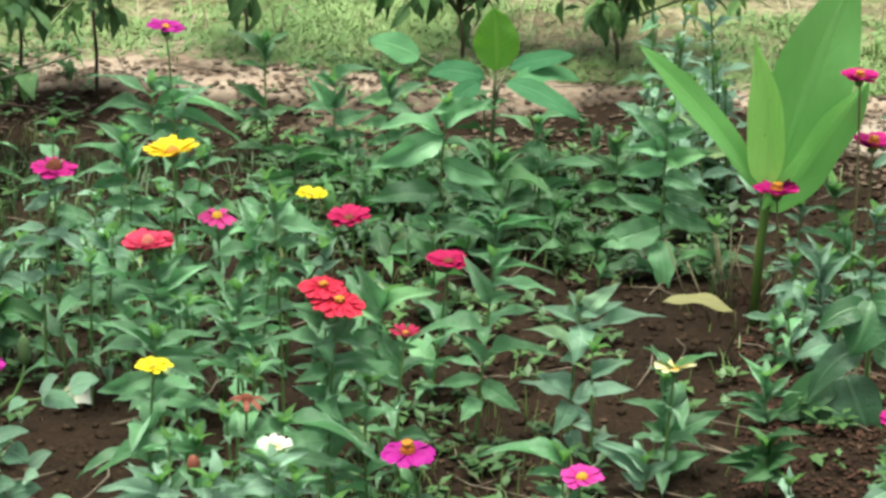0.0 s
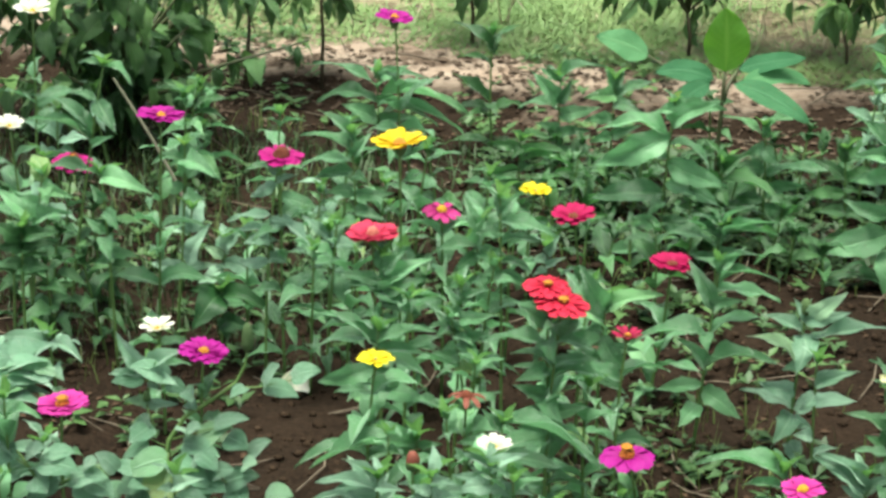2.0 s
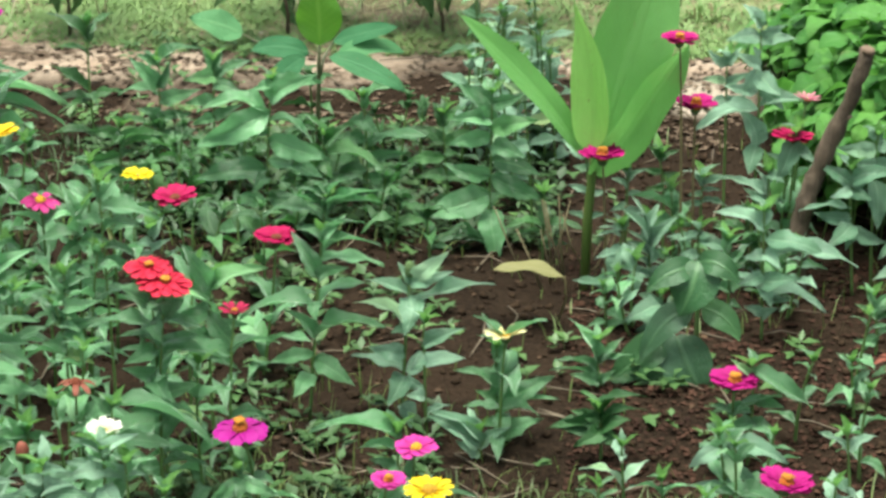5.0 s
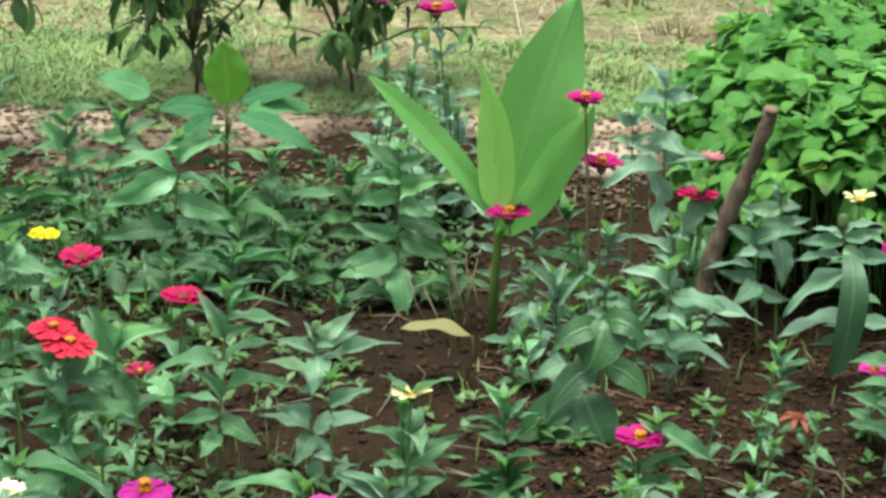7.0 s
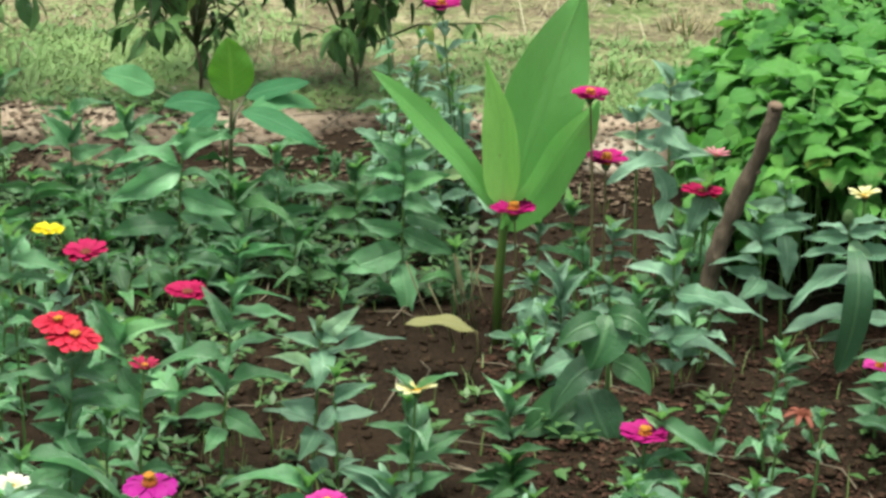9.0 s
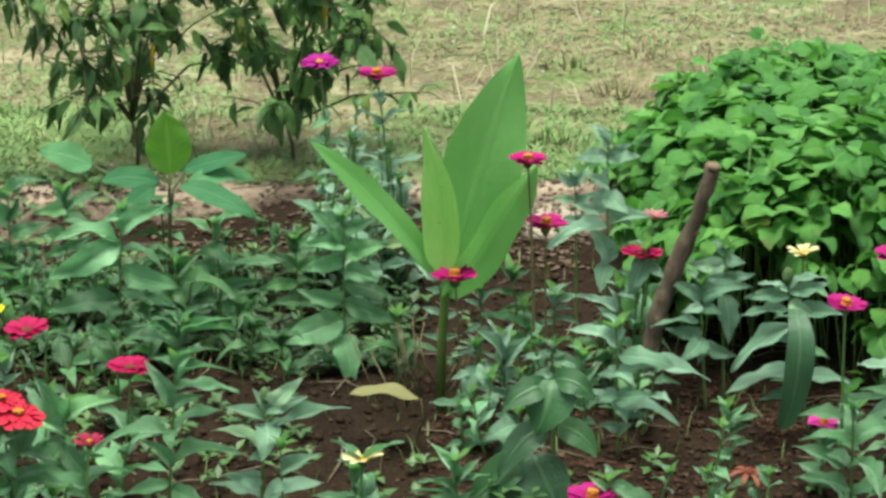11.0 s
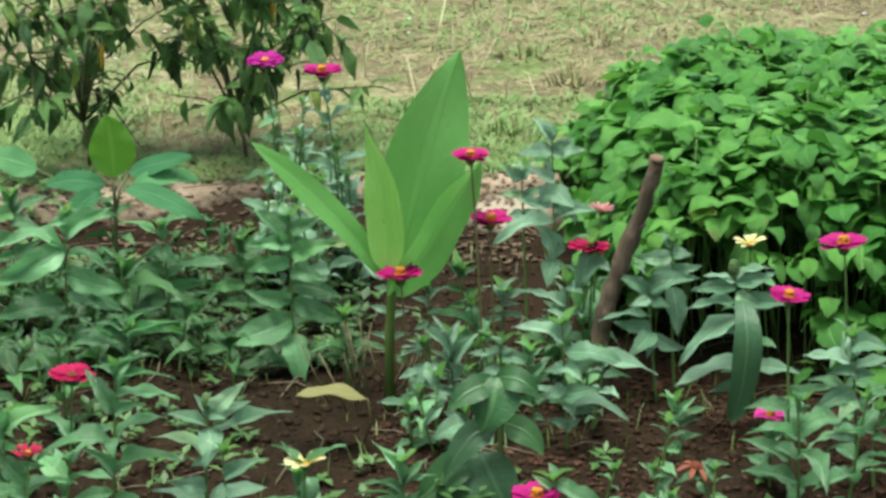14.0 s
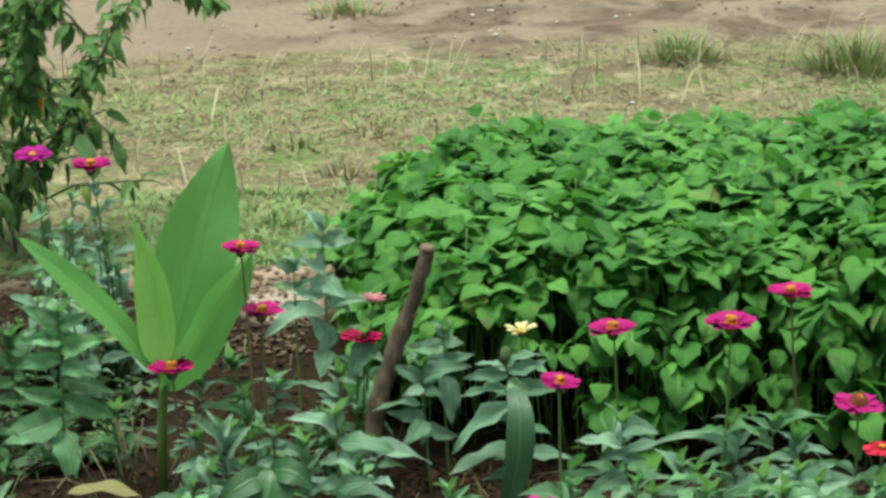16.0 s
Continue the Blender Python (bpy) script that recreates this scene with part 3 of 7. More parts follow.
scatter("soil_clods", "crumbly dark brown clods of tilled soil", "soil", 16000, CLOD, clod(0.0018, 0.011), box_area(-2.0, 1.9, 2.5, 4.9), 11)
scatter("leaf_litter", "dry curled brown leaves on the bed", "leaf litter", 2600, LITTER, flake(0.004, 0.018), box_area(-2.0, 1.8, 2.6, 5.45, 1.6, -0.15), 12)
scatter("reddish_litter", "crumbled reddish-brown leaf litter over the soil", "leaf litter", 6000, LITTER_RED, flake(0.003, 0.017), box_area(0.0, 0.95, 3.2, 4.15, 2.5, -0.2), 26)
scatter("fallen_twigs", "thin dry twigs lying on the bed", "twigs", 420, TWIG, stick(0.04, 0.2), box_area(-2.0, 1.6, 2.7, 5.4), 13)
scatter("bed_weeds", "short green weeds between the flowers", "weeds", 3000, GRASS, grass_blade(0.015, 0.06, 0.0013, 1.1), box_area(-2.2, 1.6, 2.6, 4.75, 1.5, 0.08), 14)
# Dark blades paint the shade below the shrub.
scatter("shade_weeds", "green grassy weeds under the shrub, shade put into their dark colour", "weeds", 2600, WEED_SHADED, grass_blade(0.02, 0.065, 0.0018, 1.5), box_area(-2.0, -0.95, 3.55, 4.65, 1.6, -0.25), 27)
scatter("bank_weeds", "low leafy green weeds along the bank", "weeds", 260, WEED, weed(0.012, 0.04), box_area(-2.3, -0.1, 4.45, 5.28, 1.9, 0.02), 24)
scatter("bank_litter", "broken dry leaves and crumbs along the bank", "leaf litter", 2400, LITTER_BANK, flake(0.005, 0.026), box_area(-2.3, 0.35, 4.72, 5.22, 1.8, -0.1), 30)
# Both layers fill gaps with painted shade, through their dark leaf colour.
scatter("bed_undergrowth", "low leafy growth under the tall plants, shade painted in its dark colour", "weeds", 700, WEED_LOW, weed(0.014, 0.045), box_area(-1.0, -0.02, 4.15, 4.72, 1.6, -0.35), 33)
scatter("bed_undergrowth", "low leafy growth between the zinnias, shade painted in its dark colour", "weeds", 260, WEED_LOW, weed(0.010, 0.036), box_area(-1.25, -0.2, 2.95, 3.98, 1.6, -0.05), 34)
scatter("front_weeds", "low olive-green grassy weeds at the front of the bed", "weeds", 2400, GRASS_DULL, grass_blade(0.012, 0.042, 0.0017, 1.6), box_area(-0.65, 0.25, 2.7, 3.2, 2.0, -0.1), 29)
scatter("bed_sprigs", "low leafy weeds between the zinnias", "weeds", 320, WEED, weed(0.01, 0.05), box_area(-2.0, 1.3, 2.9, 4.5, 1.7, 0.10), 25)
scatter("turf_green", "short green grass along the bank", "grass", 9000, TURF, sprout(0.006, 0.030), box_area(-3.2, 3.0, 5.25, 7.2, 1.1, 0.12), 15)
scatter("turf_dense", "thicker green grass beside the bank", "grass", 9000, TURF, sprout(0.008, 0.034, 0.8), box_area(-2.6, 1.3, 5.22, 5.85, 1.7, 0.02), 16)
scatter("turf_straw", "dry straw-coloured grass", "dry grass", 14000, STRAW, sprout(0.008, 0.040, 0.40), box_area(-3.2, 3.2, 5.25, 7.4, 1.3, -0.05), 17)
scatter("straw_stalks", "pale dry straw stalks leaning over thin turf", "dry grass", 700, STRAW_PALE, grass_blade(0.05, 0.15, 0.0022, 1.5), box_area(-3.0, 3.2, 5.4, 7.2, 1.2, 0.0), 28)
scatter("pale_chips", "pale stones and chips on bare earth", "stones", 420, PEBBLE, clod(0.003, 0.012), box_area(-3.0, 3.2, 4.95, 9.0, 1.7, 0.0), 18)
scatter("dark_clods", "dark crumbs of earth on the trodden ground", "soil", 500, LITTER, flake(0.006, 0.026), box_area(-0.5, 3.2, 6.9, 9.0, 1.5, 0.12), 19)


def tuft(x, y, n, h, straw, seed, wide=0.16):
    """A clump of longer grass arching outward on the bare earth."""
    rng = random.Random(seed)
    t = thing("grass_tuft", "tuft of long arching grass on bare earth", "grass", "grass tufts", at=(x, y, hill(x, y)))
    for name, k, mat in (("green_grass", n, TURF), ("dry_grass", straw, STRAW)):
        vs, fs = [], []
        for _ in range(k):
            a, q = rng.uniform(0, 6.283), rng.random() ** 0.8
            c, s = math.cos(a), math.sin(a)
            a2 = a + rng.uniform(-0.9, 0.9)
            c2, s2 = math.cos(a2), math.sin(a2)
            H, out = h * rng.uniform(0.35, 1.1) * (1 - 0.4 * q), h * rng.uniform(0.2, 0.6 + 1.0 * q)
            w = 0.0030 * rng.uniform(0.7, 1.5)
            o = len(vs)
            for u in (0, 0.35, 0.7, 1.0):
                d, z = out * u ** 1.5, H * (1.7 * u - 0.75 * u ** 2.2)
                ww = w * (1 - u) + 0.0004
                for e in (-1, 1):
                    vs.append((q * wide * c * 0.6 + d * c2 - s2 * ww * e, q * wide * 0.4 * s + d * s2 + c2 * ww * e, z - 0.004))
            fs += [(o + i, o + i + 1, o + i + 3, o + i + 2) for i in (0, 2, 4)]
        if vs:
            tagged(part(name, mesh_of(name, vs, fs, None, mat), t), kind="stuff")


tuft(1.61, 7.14, 110, 0.12, 90, 31, 0.2)
tuft(0.64, 7.95, 60, 0.07, 80, 32, 0.2)
tuft(2.10, 6.92, 150, 0.15, 120, 33, 0.28)
tuft(0.50, 5.98, 14, 0.08, 40, 34)
tuft(0.40, 6.25, 30, 0.05, 30, 35)
tuft(0.62, 6.4, 10, 0.06, 30, 36)
tuft(0.30, 5.55, 50, 0.05, 10, 37)

# ---- zinnias ----
_rng = random.Random(41)


TIPS = {}


def leaf_set(name, material, outline, count, rows=7, cols=4, droop=(0.1, 0.45), fold=(0.15, 0.5), wave=0.03, arch=(0.0, 0.12)):
    out = []
    for _ in range(count):
        d = _rng.uniform(*droop)
        me = mesh_of(name, *blade(outline, rows, cols, d, _rng.uniform(*fold), wave, _rng, _rng.uniform(-0.35, 0.35), _rng.uniform(*arch)), material)
        TIPS[me.name] = (math.atan2(d, 1 - 0.25 * d), math.hypot(d, 1 - 0.25 * d))
        out.append(me)
    return out


ZLEAF = [leaf_set("leaf", m, lambda u, w=w: lance(u, w, 0.36), 16, 12, 6, droop=(0.04, 0.40), fold=(0.15, 0.85), wave=0.052, arch=(0.03, 0.15)) for m, w in ((LEAF, 0.35), (LEAF_SHADED, 0.35), (LEAF_GREY, 0.36), (LEAF_DARK, 0.40))]
TIPLEAF = leaf_set("leaf", LEAF_TIP, lambda u: lance(u, 0.38, 0.36), 5, 6, 4, droop=(0.0, 0.2), fold=(0.3, 0.7), wave=0.02)


def petal_mesh(material, wide, lift, curl, notch=0.03):
    def place(u, v):
        s = 2 * v - 1
        w = 0.5 * wide * (0.34 + 0.66 * math.sin(math.pi * (0.06 + 0.60 * u)) ** 0.9) * (1 if u < 0.7 else (1 - 0.72 * ((u - 0.7) / 0.3) ** 2) ** 0.5)
        r = 0.16 + 0.84 * u - notch * (u > 0.9) * (1 - abs(s)) * 2
        return (r, s * w, lift * u - curl * u ** 2.5 + 0.07 * s * s * (1 - 0.6 * u) + 0.02 * math.sin(7 * s + 3 * u))
    return mesh_of("petal", *sheet(7, 4, place), material)


def dome(material, r, h, bumps, seed):
    """A flower's cone of florets."""
    rng = random.Random(seed)
    vs, fs = [], []
    rings, sides = 5, 12
    for i in range(rings + 1):
        t = i / rings
        for k in range(sides):
            a = 2 * math.pi * (k + 0.5 * (i % 2)) / sides
            q = r * math.cos(t * 1.45) * (1 + bumps * rng.uniform(-1, 1))
            vs.append((q * math.cos(a), q * math.sin(a), h * math.sin(t * 1.5) * (1 + bumps * rng.uniform(-1, 1))))
    for i in range(rings):
        for k in range(sides):
            k2 = (k + 1) % sides
            fs.append((i * sides + k, i * sides + k2, (i + 1) * sides + k2, (i + 1) * sides + k))
    fs.append(tuple(range(rings * sides, (rings + 1) * sides)))
    return vs, fs


def head_mesh(material, r=0.3, h=0.34, seed=1):
    """Green cup below and florets above, as one head."""
    v1, f1 = dome(material, r, h, 0.10, seed)
    v2, f2 = dome(CALYX, 0.25, -0.34, 0.05, seed + 1)
    o = len(v1)
    me = mesh_of("flower_head", v1 + v2, f1 + [tuple(reversed([i + o for i in q])) for q in f2], None, material)
    me.materials.append(CALYX)
    for p in me.polygons[len(f1):]:
        p.material_index = 1
    return me


HEAD = {"ring": head_mesh(DISC_RED, 0.19, 0.32, 11), "rosy": head_mesh(DISC_ROSY, 0.26, 0.46, 13), "ochre": head_mesh(DISC_AMBER, 0.26, 0.32, 15), "gold": head_mesh(DISC_GOLD), "orange": head_mesh(DISC_ORANGE, 0.30, 0.50, 3), "dark": head_mesh(DISC_DARK, 0.34, 0.30, 5), "low": head_mesh(DISC_GOLD, 0.24, 0.16, 7), "tall": head_mesh(DISC_DARK, 0.40, 0.62, 9)}
CROWN = mesh_of("floret_ring", *dome(DISC_AMBER, 0.27, 0.12, 0.25, 21), None, DISC_AMBER)
# petals per ring, rings, width, lift, curl, head, what the label says
BLOOM = {
    "magenta": (20, 2, 0.46, 0.34, 0.18, "ochre", "flat magenta bloom"),
    "single": (10, 1, 0.62, 0.14, 0.26, "orange", "broad-petalled magenta bloom with tall orange centre"),
    "rosepink": (11, 1, 0.62, 0.30, 0.16, "gold", "open bright pink bloom with golden centre"),
    "gilded": (11, 1, 0.40, 0.22, 0.16, "gold", "yellow bloom with narrow separate petals"),
    "fuchsia": (16, 2, 0.66, 0.38, 0.13, "orange", "fuchsia-pink bloom"),
    "cerise": (17, 2, 0.70, 0.40, 0.12, "orange", "cerise bloom on a thin brown stalk"),
    "pink": (16, 2, 0.68, 0.34, 0.14, "orange", "bright pink bloom"),
    "rose": (11, 1, 0.44, 0.14, 0.26, "gold", "dull rose bloom with golden centre"),
    "palepink": (13, 1, 0.20, 0.35, 0.05, "low", "pale pink thin-petalled bloom"),
    "crimson": (16, 2, 0.52, 0.40, 0.16, "dark", "crimson bloom on a bare stalk"),
    "salmon": (17, 2, 0.62, 0.30, 0.10, "rosy", "broad salmon-red bloom"),
    "scarlet": (16, 2, 0.46, 0.24, 0.24, "ring", "scarlet bloom with yellow-ringed centre"),
    "maroon": (9, 1, 0.36, 0.45, 0.10, "dark", "small half-open maroon bloom"),
    "yellow": (9, 1, 0.66, 0.36, 0.14, "ochre", "wide yellow bloom"),
    "lemon": (13, 2, 0.44, 0.32, 0.14, "low", "small lemon-yellow bloom"),
    "white": (10, 1, 0.46, 0.42, 0.10, "low", "white bloom with yellow centre"),
    "cream": (10, 1, 0.40, 0.42, 0.12, "low", "ragged cream bloom losing petals"),
    "wilted": (7, 1, 0.34, 0.16, 0.42, "dark", "wilted brown-red bloom"),
    "budmag": (15, 2, 0.56, 0.30, 0.18, "tall", "magenta bloom with tall dark cone"),
}
PETALS = {k: [petal_mesh(PETAL[k], b[2], b[3] + d, b[4] + e) for d, e in ((0, 0), (0.10, 0.06), (-0.06, 0.02))] for k, b in BLOOM.items()}
BUD = {"budgreen": CALYX, "budded": PETAL["wilted"]}


def bud_mesh(material):
    vs, fs = tube([(0, 0, -0.5), (0, 0, -0.1), (0, 0, 0.4), (0, 0, 0.9), (0, 0, 1.5), (0, 0, 2.1), (0, 0, 2.4)], [0.3, 0.8, 0.95, 0.9, 0.85, 0.6, 0.25], 10)
    vs = [Vector((p.x * (1.12 if k % 2 else 0.92), p.y * (1.12 if k % 2 else 0.92), p.z)) for k, p in enumerate(vs)]
    me = mesh_of("bud", vs, fs, [(0.5, 0.5)] * len(vs), material)
    me.materials.append(CALYX)
    for p in me.polygons[:30]:
        p.material_index = 1
    return me


BUDS = {k: bud_mesh(m) for k, m in BUD.items()}
# The second and fourth tones also hold painted shade on low plants.
TONE = ("mint-green", "shade-darkened green", "bluish green", "dark green")
_count = [0]


def bloom(plant, kind, at, r, rng):
    """A flower head with its petals on the end of a stalk."""
    n, rings, _, _, _, head, _ = BLOOM[kind]
    hd = part("flower_head", HEAD[head], plant, Matrix.Translation(at - Vector((0, 0, 0.24 * r))) @ Euler((rng.uniform(-0.04, 0.12), rng.uniform(-0.12, 0.12), 0)).to_matrix().to_4x4() @ Matrix.Rotation(rng.uniform(0, 6.28), 4, "Z") @ Matrix.Scale(r, 4))
    if head in ("orange", "ring", "tall") or kind == "maroon":
        part("floret_ring", CROWN, hd, Matrix.Translation((0, 0, {"orange": 0.43, "tall": 0.50}.get(head, 0.26))) @ Matrix.Scale(0.85 if head == "orange" else 0.7, 4), "golden ring of tiny florets")
    for ring in range(rings):
        k = n - 2 * ring
        for i in range(k):
            if kind in ("cream", "wilted") and rng.random() < 0.25:
                continue
            a = 2 * math.pi * (i + 0.5 * ring + rng.uniform(-0.12, 0.12)) / k
            s = (1 - 0.26 * ring) * rng.uniform(0.92, 1.05)
            part("petal", rng.choice(PETALS[kind]), hd, Matrix.Translation((0, 0, 0.04 + 0.05 * ring)) @ Euler((rng.uniform(-0.12, 0.12), -0.05 * ring + rng.uniform(-0.07, 0.06), a)).to_matrix().to_4x4() @ Matrix.Scale(s, 4))


def zinnia(x, y, z, flower="none", ped=0.0, leaf=0.085, nodes=5, r=0.038, tone=0, bx=None, by=None, own=()):
    """A zinnia: one ribbed stem with crossed pairs of leaves and, where it has one, a bloom on its stalk."""
    _count[0] += 1
    rng = random.Random(1000 + _count[0])
    leaf, r = leaf * (0.90, 0.98, 1.0, 1.0)[tone], r * 1.06
    if not own:
        nodes = max(nodes, round((z + 0.03 - ped) / 0.052))
    x0 = x + (bx if bx is not None else rng.uniform(-0.03, 0.03))
    y0 = y + (by if by is not None else rng.uniform(-0.02, 0.05))
    g = hill(x0, y0)
    top = Vector((x - x0, y - y0, z - g))
    says = BLOOM[flower][6] if flower in BLOOM else {"budgreen": "closed green bud", "budded": "brown-pink bud"}.get(flower, "no bloom yet")
    plant = thing("zinnia_plant", "zinnia, %s, with %s leaves" % (says, TONE[tone]), "flowering plant", "zinnias in the bed", at=(x0, y0, g))
    mid = Vector((top.x * 0.35 + rng.uniform(-0.012, 0.012), top.y * 0.35, top.z * 0.5))
    n = 8
    pts = [(1 - t) ** 2 * Vector((0, 0, -0.015)) + 2 * t * (1 - t) * mid + t * t * top for t in (i / n for i in range(n + 1))]
    part("stem", rods("stem", [(pts, [0.0030 - 0.0013 * i / n for i in range(n + 1)])], STEM_BROWN if flower == "cerise" else STEM), plant)
    length = top.length
    if flower == "cerise":
        nodes, leaf = 1, leaf * 0.7
    leafy = max(0.25, 1 - ped / max(length, 0.01)) if ped else 1.0
    if flower == "none":
        leafy = 0.97
    ang = rng.uniform(0, 3.14)

    def along(t):
        f = min(max(t, 0), 0.999) * n
        i = int(f)
        return pts[i].lerp(pts[i + 1], f - i)

    for share, bearing, rise, size, *tilt in own:
        me = rng.choice(ZLEAF[tone])
        dip, span = TIPS[me.name]
        turn = radians(bearing)
        part("leaf", me, plant, aim(along(share), turn, radians(rise) + dip, (radians(tilt[0]) if tilt else 0.5 * math.cos(turn)) + rng.uniform(-0.12, 0.12), size * 1.02 / span) @ Matrix.Diagonal((1, 0.86 * tilt[1] if tilt else 0.9, 1, 1)))
    for k in range(nodes):
        t = leafy * (0.08 + 0.92 * (k + 0.6) / nodes) if nodes > 1 else leafy * 0.7
        f = k / max(1, nodes - 1)
        size = leaf * (0.80 + 0.40 * math.sin(math.pi * (0.2 + 0.62 * f))) * (1.0 if f < 0.95 or flower != "none" else 0.8)
        for side in (0, 1):
            if rng.random() < 0.06 and k < nodes - 1:
                continue
            pitch = radians((14 if tone == 1 else 8) + 26 * f + rng.uniform(-20, 20))
            part("leaf", rng.choice(ZLEAF[tone]), plant, aim(along(t) + Vector((0, 0, rng.uniform(-0.004, 0.004))), ang + side * math.pi + rng.uniform(-0.35, 0.35), pitch, rng.uniform(-0.6, 0.6), size * rng.uniform(0.62, 1.16)))
        ang += math.pi / 2 + rng.uniform(-0.3, 0.3)
    if flower == "none":
        for k in range(4):
            part("leaf", rng.choice(TIPLEAF if k != 1 and (tone in (0, 2) or own) else ZLEAF[tone]), plant, aim(along(0.985), ang + k * 1.57 + rng.uniform(-0.3, 0.3), radians(rng.uniform(38, 66)), 0, leaf * rng.uniform(0.38, 0.6)))
    elif flower in BUDS:
        part("bud", BUDS[flower], plant, Matrix.Translation(top) @ Matrix.Scale(r, 4))
    else:
        bloom(plant, flower, top, r, rng)
    return plant


# ---- zinnia bed ----
zinnia(-1.112, 4.349, 0.350, "magenta", ped=0.117, leaf=0.110, nodes=4, r=0.037)
zinnia(-1.092, 3.509, 0.360, "budmag", ped=0.107, leaf=0.080, nodes=4, r=0.035)
zinnia(-0.887, 3.459, 0.420, "yellow", ped=0.109, r=0.041)
zinnia(-0.823, 3.475, 0.310, "rose", ped=0.038, leaf=0.080, nodes=4, r=0.029)
zinnia(-0.895, 3.321, 0.320, "salmon", ped=0.129, nodes=4, r=0.037)
zinnia(-0.751, 3.912, 0.190, "lemon", ped=0.064, leaf=0.070, nodes=3, r=0.028)
zinnia(-0.638, 3.627, 0.260, "crimson", ped=0.108, leaf=0.075, nodes=3, r=0.034)
zinnia(-0.468, 3.563, 0.220, "crimson", ped=0.106, leaf=0.090, nodes=4, r=0.034, bx=-0.03)
zinnia(-0.556, 3.044, 0.360, "scarlet", ped=0.050, nodes=6)
zinnia(-0.583, 3.073, 0.370, "scarlet", ped=0.051, r=0.033)
zinnia(-0.491, 3.243, 0.230, "maroon", ped=0.054, nodes=4, r=0.022)
zinnia(-0.800, 2.964, 0.280, "lemon", ped=0.034, leaf=0.090, r=0.025)
zinnia(-0.447, 2.964, 0.180, "single", ped=0.067, nodes=3, r=0.036)
zinnia(-0.212, 3.058, 0.110, "rosepink", ped=0.043, leaf=0.080, nodes=3, r=0.030)
zinnia(-0.596, 2.783, 0.260, "white", ped=0.032, r=0.022)
zinnia(-0.094, 3.300, 0.179, "cream", ped=0.014, nodes=4, r=0.030)
zinnia(-0.681, 3.011, 0.220, "wilted", ped=0.013, leaf=0.080, nodes=4, r=0.026)
zinnia(-0.688, 2.711, 0.250, "budded", ped=0.020, leaf=0.080, nodes=4, r=0.009)
zinnia(-0.182, 2.875, 0.140, "gilded", ped=0.041, leaf=0.080, nodes=3, r=0.034)
zinnia(-0.242, 2.932, 0.120, "pink", ped=0.041, leaf=0.080, nodes=3, r=0.024)
zinnia(0.247, 3.284, 0.120, "fuchsia", ped=0.054, nodes=3, r=0.035)
zinnia(0.293, 2.919, 0.140, "fuchsia", ped=0.041, nodes=3, r=0.036)
zinnia(0.051, 3.929, 0.240, "cerise", ped=0.198, leaf=0.070, nodes=4, r=0.038, bx=0.014, by=0.0)
zinnia(0.175, 3.935, 0.447, "cerise", ped=0.237, leaf=0.075, nodes=4, r=0.030, bx=0.014, by=0.0)
zinnia(0.208, 3.959, 0.324, "cerise", ped=0.209, leaf=0.075, nodes=4, r=0.035, bx=0.01, by=0.0)
zinnia(0.409, 4.082, 0.298, "palepink", ped=0.130, leaf=0.080, nodes=4, r=0.024, bx=-0.014, by=0.0)
zinnia(0.382, 4.029, 0.245, "crimson", ped=0.129, nodes=4, r=0.035, bx=-0.007, by=0.0)
zinnia(0.661, 3.991, 0.260, "cream", ped=0.064, leaf=0.080, nodes=4, r=0.028)
zinnia(0.634, 3.557, 0.120, "pink", ped=0.039, leaf=0.070, nodes=3, r=0.026)
zinnia(0.511, 3.509, 0.060, "wilted", ped=0.010, leaf=0.060, nodes=2, r=0.028)
zinnia(0.772, 3.717, 0.350, "fuchsia", ped=0.191, nodes=4, r=0.037)
zinnia(0.955, 3.662, 0.370, "fuchsia", ped=0.180, nodes=4, r=0.039)
zinnia(1.113, 3.888, 0.340, "cerise", ped=0.244, nodes=3, r=0.037)
zinnia(0.650, 3.507, 0.340, "fuchsia", ped=0.181, nodes=3, r=0.031)
zinnia(1.113, 3.459, 0.300, "budmag", ped=0.116, nodes=4, r=0.039)
zinnia(1.135, 3.396, 0.250, "scarlet", ped=0.058, nodes=4, r=0.030)
zinnia(-1.282, 3.482, 0.420, "magenta", ped=0.127, leaf=0.075, nodes=4, r=0.037)
zinnia(-1.521, 3.705, 0.240, "budmag", ped=0.064, leaf=0.070, nodes=3, r=0.037)
zinnia(-1.223, 3.271, 0.150, "white", ped=0.048, leaf=0.070, nodes=3, r=0.026)
zinnia(-1.046, 2.960, 0.266, "magenta", ped=0.060, leaf=0.050, nodes=2, r=0.034)
zinnia(-1.225, 2.877, 0.200, "pink", ped=0.060, leaf=0.070, nodes=3, r=0.034)
zinnia(-1.697, 3.985, 0.420, "white", ped=0.113, leaf=0.080, r=0.034)
zinnia(-1.597, 3.617, 0.330, "white", ped=0.063, leaf=0.080, r=0.026)
zinnia(-0.209, 4.709, 0.420, "magenta", ped=0.110, leaf=0.070, r=0.036)
zinnia(-0.092, 4.567, 0.430, "fuchsia", ped=0.047, leaf=0.065, nodes=8, r=0.037, tone=2)
# leafy plants without blooms, back row
zinnia(-0.140, 4.600, 0.281, leaf=0.060, nodes=6, tone=2)
zinnia(-0.094, 4.408, 0.252, leaf=0.060, nodes=6, tone=2)
zinnia(-0.071, 4.635, 0.222, leaf=0.060, nodes=6, tone=2)
zinnia(-0.146, 4.404, 0.222, leaf=0.060, nodes=6, tone=2)
